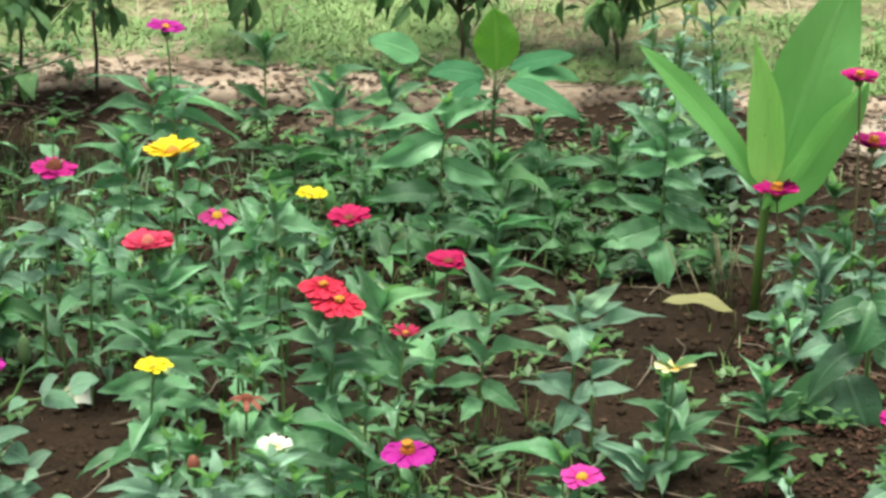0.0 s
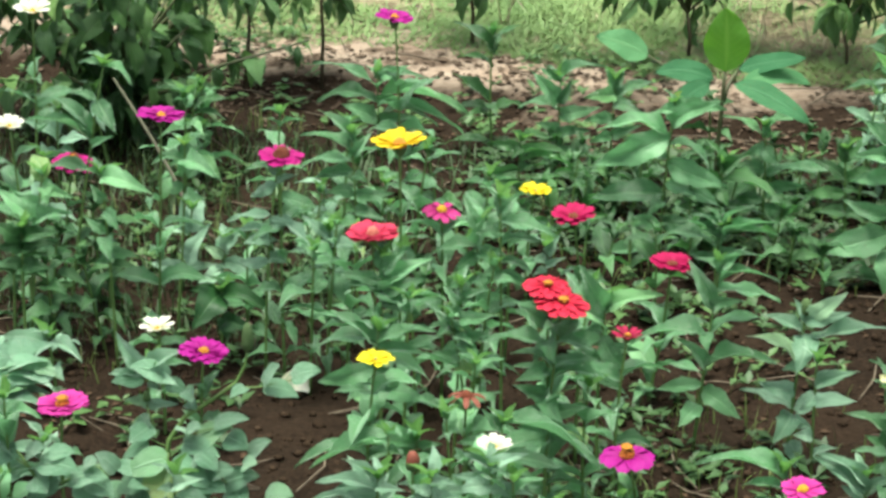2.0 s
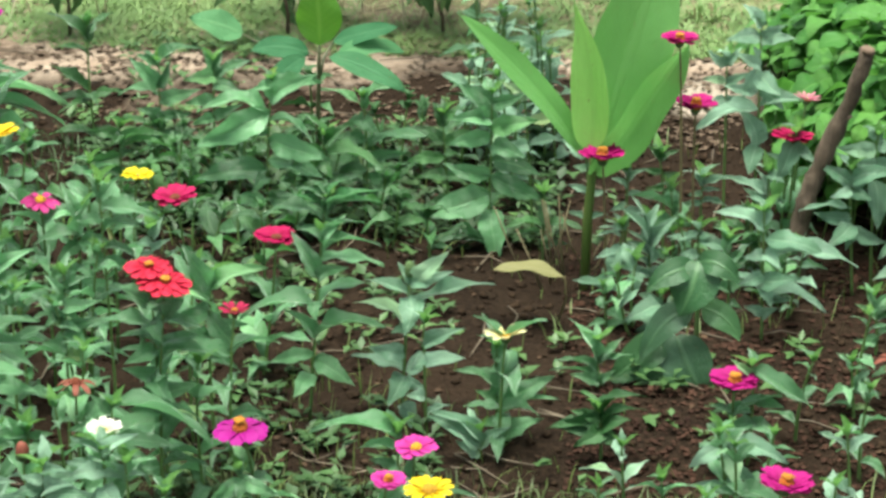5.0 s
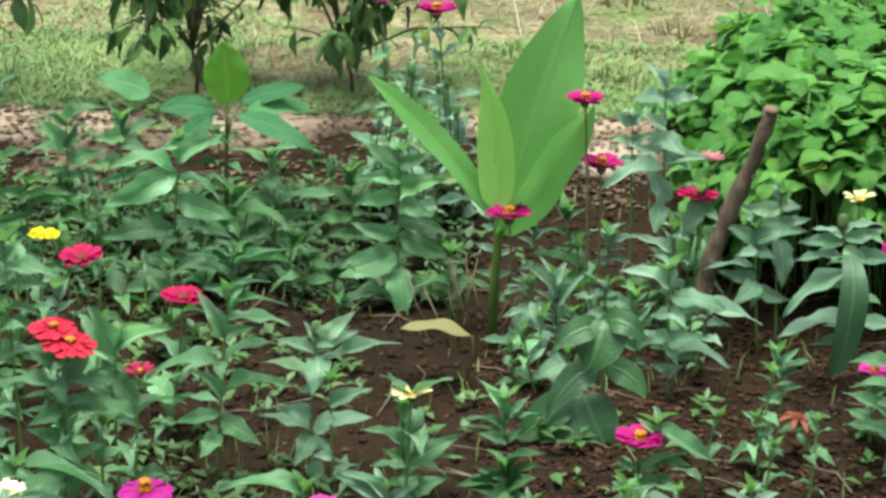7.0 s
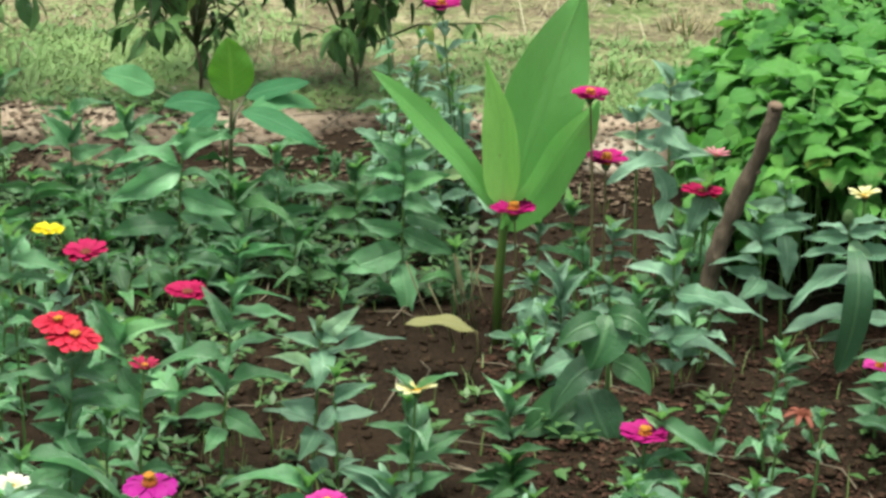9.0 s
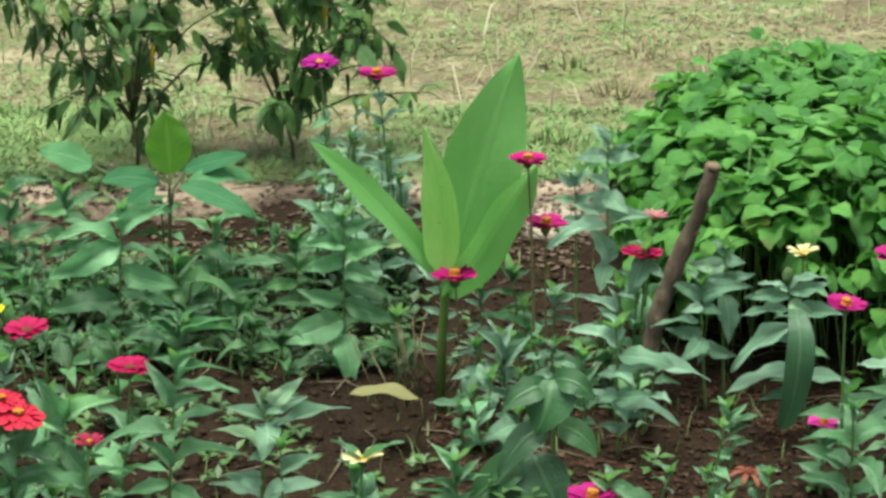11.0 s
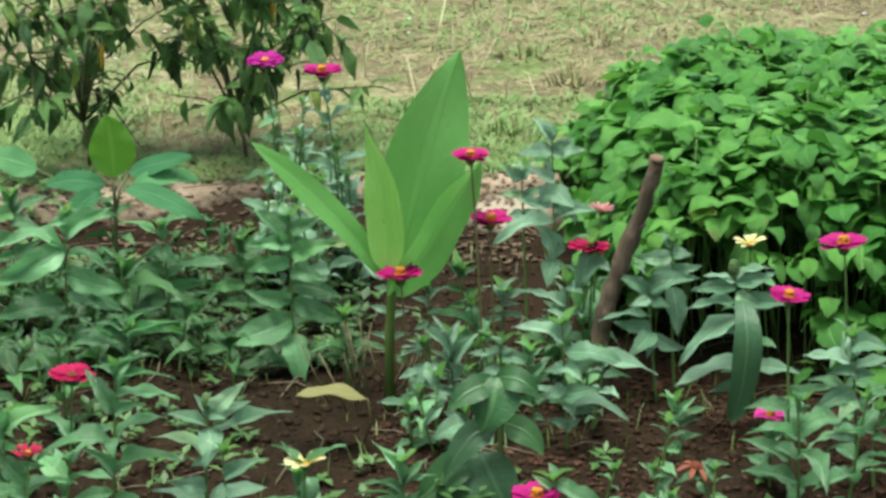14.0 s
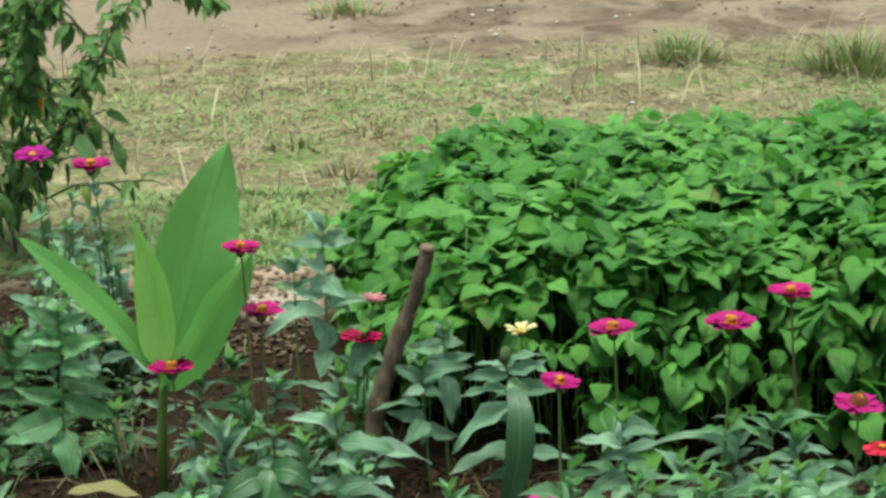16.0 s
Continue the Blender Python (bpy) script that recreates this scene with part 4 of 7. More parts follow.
# low leafy plants filling the back of the bed
zinnia(-0.137, 4.705, 0.324, leaf=0.060, nodes=6, tone=2)
zinnia(-0.146, 4.598, 0.297, leaf=0.060, nodes=6, tone=2)
zinnia(-0.092, 4.664, 0.288, leaf=0.060, nodes=6, tone=2)
zinnia(-0.069, 4.567, 0.270, leaf=0.060, nodes=6, tone=2)
zinnia(-0.168, 4.557, 0.252, leaf=0.060, nodes=6, tone=2)
zinnia(-0.113, 4.537, 0.234, leaf=0.060, nodes=6, tone=2)
zinnia(-0.202, 4.526, 0.216, leaf=0.060, nodes=6, tone=2)
zinnia(-0.048, 4.553, 0.216, leaf=0.060, nodes=6, tone=2)
# leafy plants round the blooms
zinnia(-1.114, 4.005, 0.244, leaf=0.077)
zinnia(-0.957, 3.971, 0.222, leaf=0.081)
zinnia(-0.826, 3.874, 0.222, leaf=0.081)
zinnia(-0.758, 3.677, 0.252, leaf=0.068)
zinnia(-1.085, 3.717, 0.222, leaf=0.063)
zinnia(-1.165, 3.557, 0.207, leaf=0.072)
zinnia(-1.010, 3.544, 0.237, leaf=0.072)
zinnia(-0.871, 3.429, 0.252, leaf=0.077)
zinnia(-0.779, 3.462, 0.259, leaf=0.077)
zinnia(-0.721, 3.394, 0.252, leaf=0.077)
zinnia(-0.819, 3.242, 0.252, leaf=0.081)
zinnia(-0.744, 3.189, 0.252, leaf=0.081)
zinnia(-0.561, 3.326, 0.266, leaf=0.081)
zinnia(-0.682, 3.070, 0.237, leaf=0.081)
zinnia(-0.681, 2.877, 0.244, leaf=0.072)
zinnia(-0.753, 2.850, 0.222, leaf=0.072)
zinnia(-0.559, 2.719, 0.244, leaf=0.081)
zinnia(-0.520, 3.070, 0.222, leaf=0.090)
zinnia(0.524, 3.387, 0.104, leaf=0.050, nodes=3)
zinnia(0.439, 3.456, 0.074, leaf=0.050, nodes=3)
zinnia(0.463, 3.466, 0.148, leaf=0.060, nodes=3)
zinnia(0.229, 3.004, 0.148, leaf=0.080, nodes=3)
zinnia(0.208, 3.038, 0.148, leaf=0.090, nodes=3)
zinnia(0.844, 3.401, 0.222)
zinnia(0.756, 3.403, 0.207)
zinnia(0.938, 3.355, 0.222)
zinnia(1.017, 3.322, 0.222)
zinnia(0.656, 3.430, 0.192)
zinnia(1.110, 3.310, 0.222)
zinnia(0.842, 3.313, 0.222)
zinnia(0.959, 3.297, 0.222)
zinnia(-1.026, 3.462, 0.222, leaf=0.080)
zinnia(-1.291, 2.829, 0.222)
zinnia(-1.264, 4.090, 0.222)
zinnia(-1.512, 4.382, 0.163, leaf=0.080)
zinnia(-1.500, 4.242, 0.185, leaf=0.090)
zinnia(-1.202, 2.592, 0.222, leaf=0.080)
zinnia(-0.969, 3.528, 0.222, leaf=0.080)
# Tone 3 here puts the shrub's shade into the leaf colour.
zinnia(-1.647, 3.710, 0.172, leaf=0.060, tone=3)
zinnia(-1.569, 3.618, 0.172, leaf=0.060, tone=3)
zinnia(-1.495, 3.557, 0.172, leaf=0.060, tone=3)
zinnia(-1.548, 3.489, 0.172, leaf=0.060, tone=3)
zinnia(-1.439, 3.513, 0.155, leaf=0.060, tone=3)
zinnia(-1.475, 3.452, 0.155, leaf=0.060, tone=3)
zinnia(-1.504, 3.740, 0.155, leaf=0.060, tone=3)
zinnia(-1.453, 3.683, 0.129, leaf=0.060, tone=3)
zinnia(0.367, 3.341, 0.126, leaf=0.065, nodes=3)
zinnia(0.387, 3.049, 0.148, leaf=0.070, nodes=3, tone=2)
zinnia(0.127, 2.926, 0.133, leaf=0.070, nodes=3)
zinnia(0.076, 3.054, 0.118, leaf=0.065, nodes=3, tone=2)
zinnia(0.293, 3.118, 0.111, leaf=0.060, nodes=3)
zinnia(0.357, 2.895, 0.148, leaf=0.070, nodes=3, tone=2)
zinnia(0.441, 3.246, 0.126, leaf=0.060, nodes=3)
zinnia(0.186, 2.881, 0.133, leaf=0.065, nodes=3)
zinnia(0.044, 2.947, 0.111, leaf=0.060, nodes=3)
# low plants in the shade of the back row; tones 1 and 3 carry that shade in their leaf colour
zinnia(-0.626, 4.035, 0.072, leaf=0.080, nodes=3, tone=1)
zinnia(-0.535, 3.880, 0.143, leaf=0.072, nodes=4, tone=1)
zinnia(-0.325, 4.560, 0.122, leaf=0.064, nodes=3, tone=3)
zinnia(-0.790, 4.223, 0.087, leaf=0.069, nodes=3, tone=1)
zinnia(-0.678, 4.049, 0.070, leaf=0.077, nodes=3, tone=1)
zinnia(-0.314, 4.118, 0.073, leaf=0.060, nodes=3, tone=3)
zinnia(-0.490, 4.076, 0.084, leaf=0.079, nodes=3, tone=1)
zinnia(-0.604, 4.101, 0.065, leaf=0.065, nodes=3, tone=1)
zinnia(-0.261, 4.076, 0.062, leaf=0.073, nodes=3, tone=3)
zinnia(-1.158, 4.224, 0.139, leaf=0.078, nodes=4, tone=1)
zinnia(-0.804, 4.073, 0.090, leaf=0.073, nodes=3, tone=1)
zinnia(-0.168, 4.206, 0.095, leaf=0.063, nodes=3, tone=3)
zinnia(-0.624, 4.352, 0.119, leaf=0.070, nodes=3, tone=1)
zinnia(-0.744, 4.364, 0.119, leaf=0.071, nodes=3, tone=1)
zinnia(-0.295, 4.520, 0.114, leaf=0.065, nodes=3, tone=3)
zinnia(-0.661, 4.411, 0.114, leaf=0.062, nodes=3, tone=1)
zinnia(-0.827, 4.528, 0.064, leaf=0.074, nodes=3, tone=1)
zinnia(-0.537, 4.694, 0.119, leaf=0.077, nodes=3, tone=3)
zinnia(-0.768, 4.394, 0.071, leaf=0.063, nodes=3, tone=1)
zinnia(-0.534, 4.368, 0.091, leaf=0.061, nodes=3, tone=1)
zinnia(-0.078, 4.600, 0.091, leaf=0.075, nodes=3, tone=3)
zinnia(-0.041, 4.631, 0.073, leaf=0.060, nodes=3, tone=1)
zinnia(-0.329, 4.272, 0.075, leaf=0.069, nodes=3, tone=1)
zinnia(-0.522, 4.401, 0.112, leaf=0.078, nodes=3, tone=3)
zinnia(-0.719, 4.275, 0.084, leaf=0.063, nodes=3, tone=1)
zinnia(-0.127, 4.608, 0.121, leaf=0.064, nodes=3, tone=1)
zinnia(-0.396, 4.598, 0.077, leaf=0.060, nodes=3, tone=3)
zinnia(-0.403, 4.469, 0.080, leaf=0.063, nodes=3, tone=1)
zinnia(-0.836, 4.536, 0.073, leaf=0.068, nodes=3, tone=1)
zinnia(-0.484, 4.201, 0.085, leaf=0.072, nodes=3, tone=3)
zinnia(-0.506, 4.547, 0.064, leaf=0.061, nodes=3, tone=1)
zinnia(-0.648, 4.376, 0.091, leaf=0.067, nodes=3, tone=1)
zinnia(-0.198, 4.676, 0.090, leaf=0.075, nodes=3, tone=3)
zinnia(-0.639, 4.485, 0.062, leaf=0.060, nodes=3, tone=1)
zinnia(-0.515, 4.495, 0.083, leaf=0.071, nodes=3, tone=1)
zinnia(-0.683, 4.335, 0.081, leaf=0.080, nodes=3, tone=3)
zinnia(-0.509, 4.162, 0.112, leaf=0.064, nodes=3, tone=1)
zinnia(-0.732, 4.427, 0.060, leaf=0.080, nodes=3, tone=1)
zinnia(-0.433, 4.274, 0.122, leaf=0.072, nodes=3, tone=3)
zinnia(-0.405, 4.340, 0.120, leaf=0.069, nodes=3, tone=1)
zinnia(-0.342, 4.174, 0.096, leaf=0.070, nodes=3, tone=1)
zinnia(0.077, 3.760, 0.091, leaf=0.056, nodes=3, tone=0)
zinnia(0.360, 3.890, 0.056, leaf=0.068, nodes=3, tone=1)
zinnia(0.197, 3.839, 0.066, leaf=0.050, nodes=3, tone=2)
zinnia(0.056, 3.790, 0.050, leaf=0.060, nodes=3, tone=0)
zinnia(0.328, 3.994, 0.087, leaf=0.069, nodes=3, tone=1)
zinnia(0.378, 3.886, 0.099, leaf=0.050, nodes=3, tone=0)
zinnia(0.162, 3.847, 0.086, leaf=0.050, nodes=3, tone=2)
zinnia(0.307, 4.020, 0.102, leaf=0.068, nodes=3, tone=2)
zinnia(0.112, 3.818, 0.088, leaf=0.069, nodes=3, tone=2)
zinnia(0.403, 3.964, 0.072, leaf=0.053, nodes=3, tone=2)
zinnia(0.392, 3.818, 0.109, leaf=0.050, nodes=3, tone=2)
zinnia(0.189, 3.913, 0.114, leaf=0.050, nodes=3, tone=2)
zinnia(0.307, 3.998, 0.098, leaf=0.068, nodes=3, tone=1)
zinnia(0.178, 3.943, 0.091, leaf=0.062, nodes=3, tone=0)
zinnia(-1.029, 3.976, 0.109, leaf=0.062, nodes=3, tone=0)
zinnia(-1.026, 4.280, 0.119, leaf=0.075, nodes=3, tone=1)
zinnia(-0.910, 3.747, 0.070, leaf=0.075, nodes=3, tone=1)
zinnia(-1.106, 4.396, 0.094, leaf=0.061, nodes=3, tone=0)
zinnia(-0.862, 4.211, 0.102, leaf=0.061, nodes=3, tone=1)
zinnia(-1.016, 3.676, 0.085, leaf=0.058, nodes=3, tone=0)
zinnia(-1.064, 4.089, 0.105, leaf=0.080, nodes=3, tone=0)
zinnia(-0.925, 3.623, 0.093, leaf=0.072, nodes=3, tone=0)
zinnia(-1.167, 3.914, 0.097, leaf=0.062, nodes=3, tone=1)
zinnia(-1.168, 4.046, 0.111, leaf=0.071, nodes=3, tone=2)
# plants whose leaves are set one by one: share of the height, bearing, rise, length, roll, breadth
zinnia(-0.379, 3.416, 0.283, bx=-0.025, by=0.0, nodes=0, own=((0.78, -163, 43, 0.083, -80, 1.02), (0.96, -165, 30, 0.042, -28, 1.00), (0.96, -15, 37, 0.057, 84, 1.02), (0.98, -13, 23, 0.072, 28, 0.45), (0.90, -13, 12, 0.095, 23, 0.57), (0.87, -13, 0, 0.099, 19, 0.80), (0.76, -39, 20, 0.062, 78, 1.09), (0.67, -13, 18, 0.086, 24, 0.93), (0.66, -87, -34, 0.039, -4, 1.70), (0.61, -167, -6, 0.117, -18, 0.75), (0.46, -164, 38, 0.065, -61, 1.00), (0.46, -13, 14, 0.115, 21, 0.76), (0.38, -166, -13, 0.071, -50, 1.00), (0.36, -38, -30, 0.077, 44, 1.34), (0.28, -115, -24, 0.054, -34, 1.70),))
zinnia(-0.247, 3.434, 0.212, "budgreen", r=.009, tone=2, bx=-0.014, by=0.0, nodes=0, own=((0.94, -155, 54, 0.040, -92, 1.09), (0.94, -16, 39, 0.085, 83, 1.02), (0.94, -13, 11, 0.072, 70, 1.01), (0.94, 47, 70, 0.037, 21, 1.00), (0.86, -167, 16, 0.069, -30, 1.00), (0.85, -91, -34, 0.071, -6, 1.70), (0.78, -13, 21, 0.146, 25, 0.42), (0.65, -166, 24, 0.089, -31, 1.00), (0.67, -122, -20, 0.032, -41, 1.70), (0.48, -138, 19, 0.073, -74, 1.20), (0.36, -167, 16, 0.083, -23, 1.00), (0.36, -13, 16, 0.101, 35, 1.00), (0.33, -108, -29, 0.064, -24, 1.70), (0.26, -41, 5, 0.044, 60, 1.70), (0.14, -73, -31, 0.051, 14, 1.70),))
zinnia(-0.222, 3.382, 0.155, tone=2, bx=0.005, by=0.0, nodes=0, own=((0.79, -13, 17, 0.069, 59, 1.00), (0.73, -119, -23, 0.038, -36, 1.70), (0.37, -136, 13, 0.036, -67, 1.70), (0.89, -13, 8, 0.034, 67, 1.00), (0.22, -13, 27, 0.044, 46, 1.00),))
zinnia(-0.111, 3.370, 0.122, bx=0.006, by=0.0, nodes=0, own=((0.79, -140, 72, 0.085, -77, 1.00), (0.89, -56, -21, 0.025, 36, 1.70), (0.77, -133, -4, 0.016, -54, 1.70), (0.57, 35, 65, 0.060, 51, 1.05), (0.56, -167, 23, 0.072, -34, 1.00), (0.45, -22, 57, 0.077, 95, 1.07), (0.40, -13, 20, 0.100, 69, 1.11), (0.19, -14, 30, 0.107, 26, 1.00), (0.13, -41, 25, 0.091, 77, 1.12), (0.26, -130, -10, 0.031, -48, 1.70), (0.45, -137, 24, 0.042, -77, 1.28), (0.13, -50, -12, 0.029, 44, 1.70),))
zinnia(-0.134, 3.303, 0.005, tone=2, bx=0.002, by=0.0, nodes=0, own=((0.68, -165, 37, 0.093, -27, 1.00), (0.51, -167, 21, 0.096, -68, 1.00), (0.78, 141, 59, 0.032, -43, 1.34), (0.41, -136, 29, 0.054, -81, 1.34), (0.54, -33, 28, 0.057, 78, 1.09),))
zinnia(0.045, 3.543, 0.059, bx=0.007, by=0.0, nodes=0, own=((0.61, -160, 52, 0.085, -56, 1.00), (0.61, 42, 69, 0.057, -5, 0.66), (0.61, -16, 42, 0.056, 55, 1.00), (0.53, -167, 10, 0.071, -19, 0.59), (0.42, -167, 20, 0.055, -46, 1.00), (0.28, -140, 13, 0.055, -68, 1.19), (0.22, -167, 18, 0.083, -21, 0.41), (0.56, -13, 22, 0.059, 23, 0.64), (0.22, -44, 32, 0.038, 88, 1.20),))
zinnia(0.049, 3.312, 0.046, tone=3, bx=0.004, by=0.0, nodes=0, own=((0.88, -166, -23, 0.072, -60, 1.20), (0.69, -42, 21, 0.055, 73, 1.48), (0.86, -14, 31, 0.080, 25, 0.81), (0.69, -14, 26, 0.076, 23, 0.71), (0.69, -126, -22, 0.056, -37, 1.46), (0.56, -50, -10, 0.045, 47, 1.70), (0.81, -167, 5, 0.049, -65, 1.07), (0.56, -167, 5, 0.083, -16, 0.94),))
zinnia(0.089, 3.900, 0.117, tone=2, bx=-0.002, by=0.0, nodes=0, own=((0.80, -133, -71, 0.070, -39, 1.25), (0.95, -165, 34, 0.037, -38, 1.00), (0.95, -167, 8, 0.042, -22, 0.86), (0.86, -167, 6, 0.043, -21, 0.86), (0.21, -167, 18, 0.084, -24, 0.98), (0.23, -167, 4, 0.057, -37, 1.00), (0.95, 30, 61, 0.030, 53, 1.10), (0.70, -166, -20, 0.046, -45, 1.00), (0.55, -15, -22, 0.047, 65, 1.04), (0.77, -27, -34, 0.042, 58, 1.29),))
zinnia(0.134, 3.900, 0.128, tone=2, bx=0.010, by=0.0, nodes=0, own=((0.72, -159, 55, 0.089, -48, 0.74), (0.72, -151, 65, 0.102, -61, 0.44), (0.75, 60, 74, 0.073, -22, 0.78), (0.72, -18, 46, 0.077, 80, 1.00), (0.62, -166, 26, 0.051, -45, 1.00), (0.52, -160, 52, 0.076, -45, 0.75), (0.49, -165, 35, 0.051, -44, 1.00), (0.39, -46, 31, 0.061, 90, 1.17), (0.89, -65, 51, 0.060, 134, 1.18), (0.32, -45, 1, 0.047, 61, 1.29), (0.42, -148, -17, 0.043, -56, 1.28),))
zinnia(0.173, 3.980, 0.154, bx=0.006, by=0.0, nodes=0, own=((0.81, -167, 19, 0.090, -26, 0.69), (0.83, 99, 35, 0.046, -13, 1.69), (0.77, -14, 26, 0.046, 75, 1.08), (0.74, -141, -9, 0.053, -57, 1.26), (0.68, -46, -2, 0.041, 60, 1.48), (0.80, 43, 45, 0.037, 42, 1.33), (0.63, -132, -12, 0.039, -50, 1.41),))
zinnia(0.220, 3.920, 0.105, tone=2, bx=0.001, by=0.0, nodes=0, own=((0.91, -167, -5, 0.052, -33, 1.00), (0.94, -30, 2, 0.029, 67, 1.23), (0.91, -15, -26, 0.062, 66, 1.15), (0.72, -139, 4, 0.050, -64, 1.20), (0.64, -49, -11, 0.048, 53, 1.36), (0.57, -124, -22, 0.042, -36, 1.70),))
zinnia(0.267, 3.860, 0.114, bx=0.007, by=0.0, nodes=0, own=((0.82, -20, 52, 0.049, 44, 1.00), (0.74, -34, 34, 0.048, 86, 1.12), (0.63, -14, 20, 0.038, 72, 1.13), (0.82, -157, 59, 0.050, -102, 1.08), (0.56, -152, 17, 0.063, -75, 1.12), (0.42, -45, 25, 0.040, 82, 1.48), (0.42, -139, 9, 0.049, -67, 1.21), (0.27, -49, -8, 0.027, 54, 1.70), (0.71, -167, 13, 0.042, -71, 1.02),))
zinnia(0.154, 3.800, 0.030, tone=2, bx=0.006, by=0.0, nodes=0, own=((0.82, -135, -15, 0.080, -49, 1.33), (0.68, -152, 35, 0.040, -86, 1.07), (0.33, -153, -22, 0.047, -56, 1.27), (0.51, -39, -42, 0.043, 48, 1.37),))
zinnia(0.318, 3.771, 0.201, tone=2, bx=0.008, by=0.0, nodes=0, own=((0.88, 92, 45, 0.047, -7, 1.44), (0.84, -167, 21, 0.091, -34, 1.00), (0.79, -14, -12, 0.107, 29, 1.00), (0.67, -13, -3, 0.154, 20, 0.62), (0.68, -137, -4, 0.042, -56, 1.64), (0.67, -61, -23, 0.045, 38, 1.70), (0.53, -138, -8, 0.059, -54, 1.26), (0.47, -45, 9, 0.073, 68, 1.39), (0.36, -14, -12, 0.107, 20, 1.00), (0.36, -13, -9, 0.046, 66, 1.05), (0.32, -166, 30, 0.094, -30, 0.85), (0.24, -139, 26, 0.047, -84, 1.25), (0.20, -45, 26, 0.034, 83, 1.70), (0.42, -71, -30, 0.041, 26, 1.68),))
zinnia(0.322, 4.086, 0.430, tone=2, bx=0.002, by=0.0, nodes=0, own=((0.98, -141, 31, 0.057, -97, 1.07), (0.95, -142, -1, 0.076, -67, 1.17), (0.95, -14, 21, 0.048, 77, 1.14), (0.93, -16, -13, 0.059, 71, 1.22), (0.83, -139, 16, 0.058, -81, 1.24), (0.83, -141, -67, 0.063, -43, 1.14), (0.80, -59, -23, 0.063, 44, 1.67), (0.67, -166, -17, 0.116, -19, 0.87), (0.68, -13, 6, 0.084, 42, 1.00), (0.52, -130, 40, 0.082, -113, 1.45), (0.52, -107, -34, 0.062, -14, 1.70), (0.57, -45, 13, 0.018, 76, 1.70), (0.88, -136, 30, 0.023, -99, 1.70), (0.74, -167, 2, 0.064, -72, 1.04), (0.74, -22, -50, 0.057, 65, 1.18), (0.91, 60, 29, 0.024, 31, 1.70),))
zinnia(0.345, 4.030, 0.175, tone=2, bx=0.009, by=0.0, nodes=0, own=((0.99, -52, -13, 0.037, 53, 1.70), (0.80, -166, 28, 0.083, -32, 0.81), (0.80, 153, 58, 0.054, -17, 1.00), (0.77, -136, -6, 0.027, -56, 1.70), (0.72, -13, 13, 0.041, 25, 1.00), (0.75, -156, 16, 0.050, -75, 1.12), (0.91, 49, 49, 0.029, 35, 1.33), (0.64, -147, 2, 0.053, -66, 1.17),))
zinnia(0.389, 4.030, 0.252, tone=2, bx=-0.011, by=0.0, nodes=0, own=((0.97, -131, -71, 0.088, -33, 1.20), (0.89, -54, -21, 0.048, 48, 1.40), (0.81, -142, 8, 0.054, -70, 1.14),))
zinnia(0.480, 3.970, 0.204, tone=2, bx=0.018, by=0.0, nodes=0, own=((0.88, -167, 17, 0.069, -75, 1.12), (0.88, 90, 58, 0.032, -7, 1.38), (0.90, -13, 1, 0.092, 53, 1.00), (0.69, -167, 0, 0.090, -20, 0.83), (0.81, -52, -10, 0.045, 55, 1.46), (0.63, -163, -3, 0.067, -66, 1.15), (0.59, -126, -23, 0.072, -35, 1.47), (0.55, -18, -40, 0.068, 67, 1.14), (0.88, -15, 30, 0.054, 76, 1.13), (0.85, -135, -10, 0.048, -51, 1.28), (0.54, -106, -34, 0.044, -10, 1.52),))
zinnia(0.526, 4.000, 0.260, tone=2, bx=0.008, by=0.0, nodes=0, own=((0.91, -156, 6, 0.079, -71, 1.13), (0.94, -48, 0, 0.044, 65, 1.65), (0.72, -80, -67, 0.087, 17, 1.34), (0.96, 128, 37, 0.032, -46, 1.40), (0.96, 56, 41, 0.033, 28, 1.34), (0.83, -149, -4, 0.062, -63, 1.16), (0.82, -35, -2, 0.055, 67, 1.30), (0.76, -141, -7, 0.056, -57, 1.20),))
zinnia(0.498, 3.718, 0.073, bx=0.012, by=0.0, nodes=0, own=((0.90, -149, 50, 0.038, -106, 1.03), (0.82, -15, 36, 0.045, 75, 1.01), (0.72, -14, 22, 0.057, 25, 1.00), (0.62, -166, 34, 0.047, -50, 1.00), (0.60, -13, 19, 0.042, 42, 1.00), (0.30, -157, -2, 0.041, -62, 1.16), (0.32, -14, 28, 0.043, 29, 1.00), (0.42, -140, -58, 0.036, -38, 1.32),))
zinnia(-0.548, 4.174, 0.281, bx=-0.015, by=0.0, nodes=0, own=((0.99, -13, -9, 0.093, 59, 1.00), (0.87, -34, 22, 0.113, 86, 1.07), (0.81, -164, -32, 0.148, -70, 1.13), (0.78, -167, 2, 0.129, -23, 0.74), (0.63, -16, -19, 0.117, 63, 1.18), (0.50, -14, -20, 0.113, 41, 1.00), (0.74, -14, -22, 0.087, 16, 1.00), (0.44, -166, -15, 0.137, -42, 1.00), (0.40, -112, -28, 0.048, -34, 1.70), (0.11, -166, -14, 0.111, -49, 1.00), (0.99, -126, -15, 0.045, -54, 1.53), (0.67, -166, -7, 0.075, -48, 1.00), (0.28, -29, -4, 0.090, 63, 1.17), (0.25, -164, -15, 0.070, -68, 1.25),))
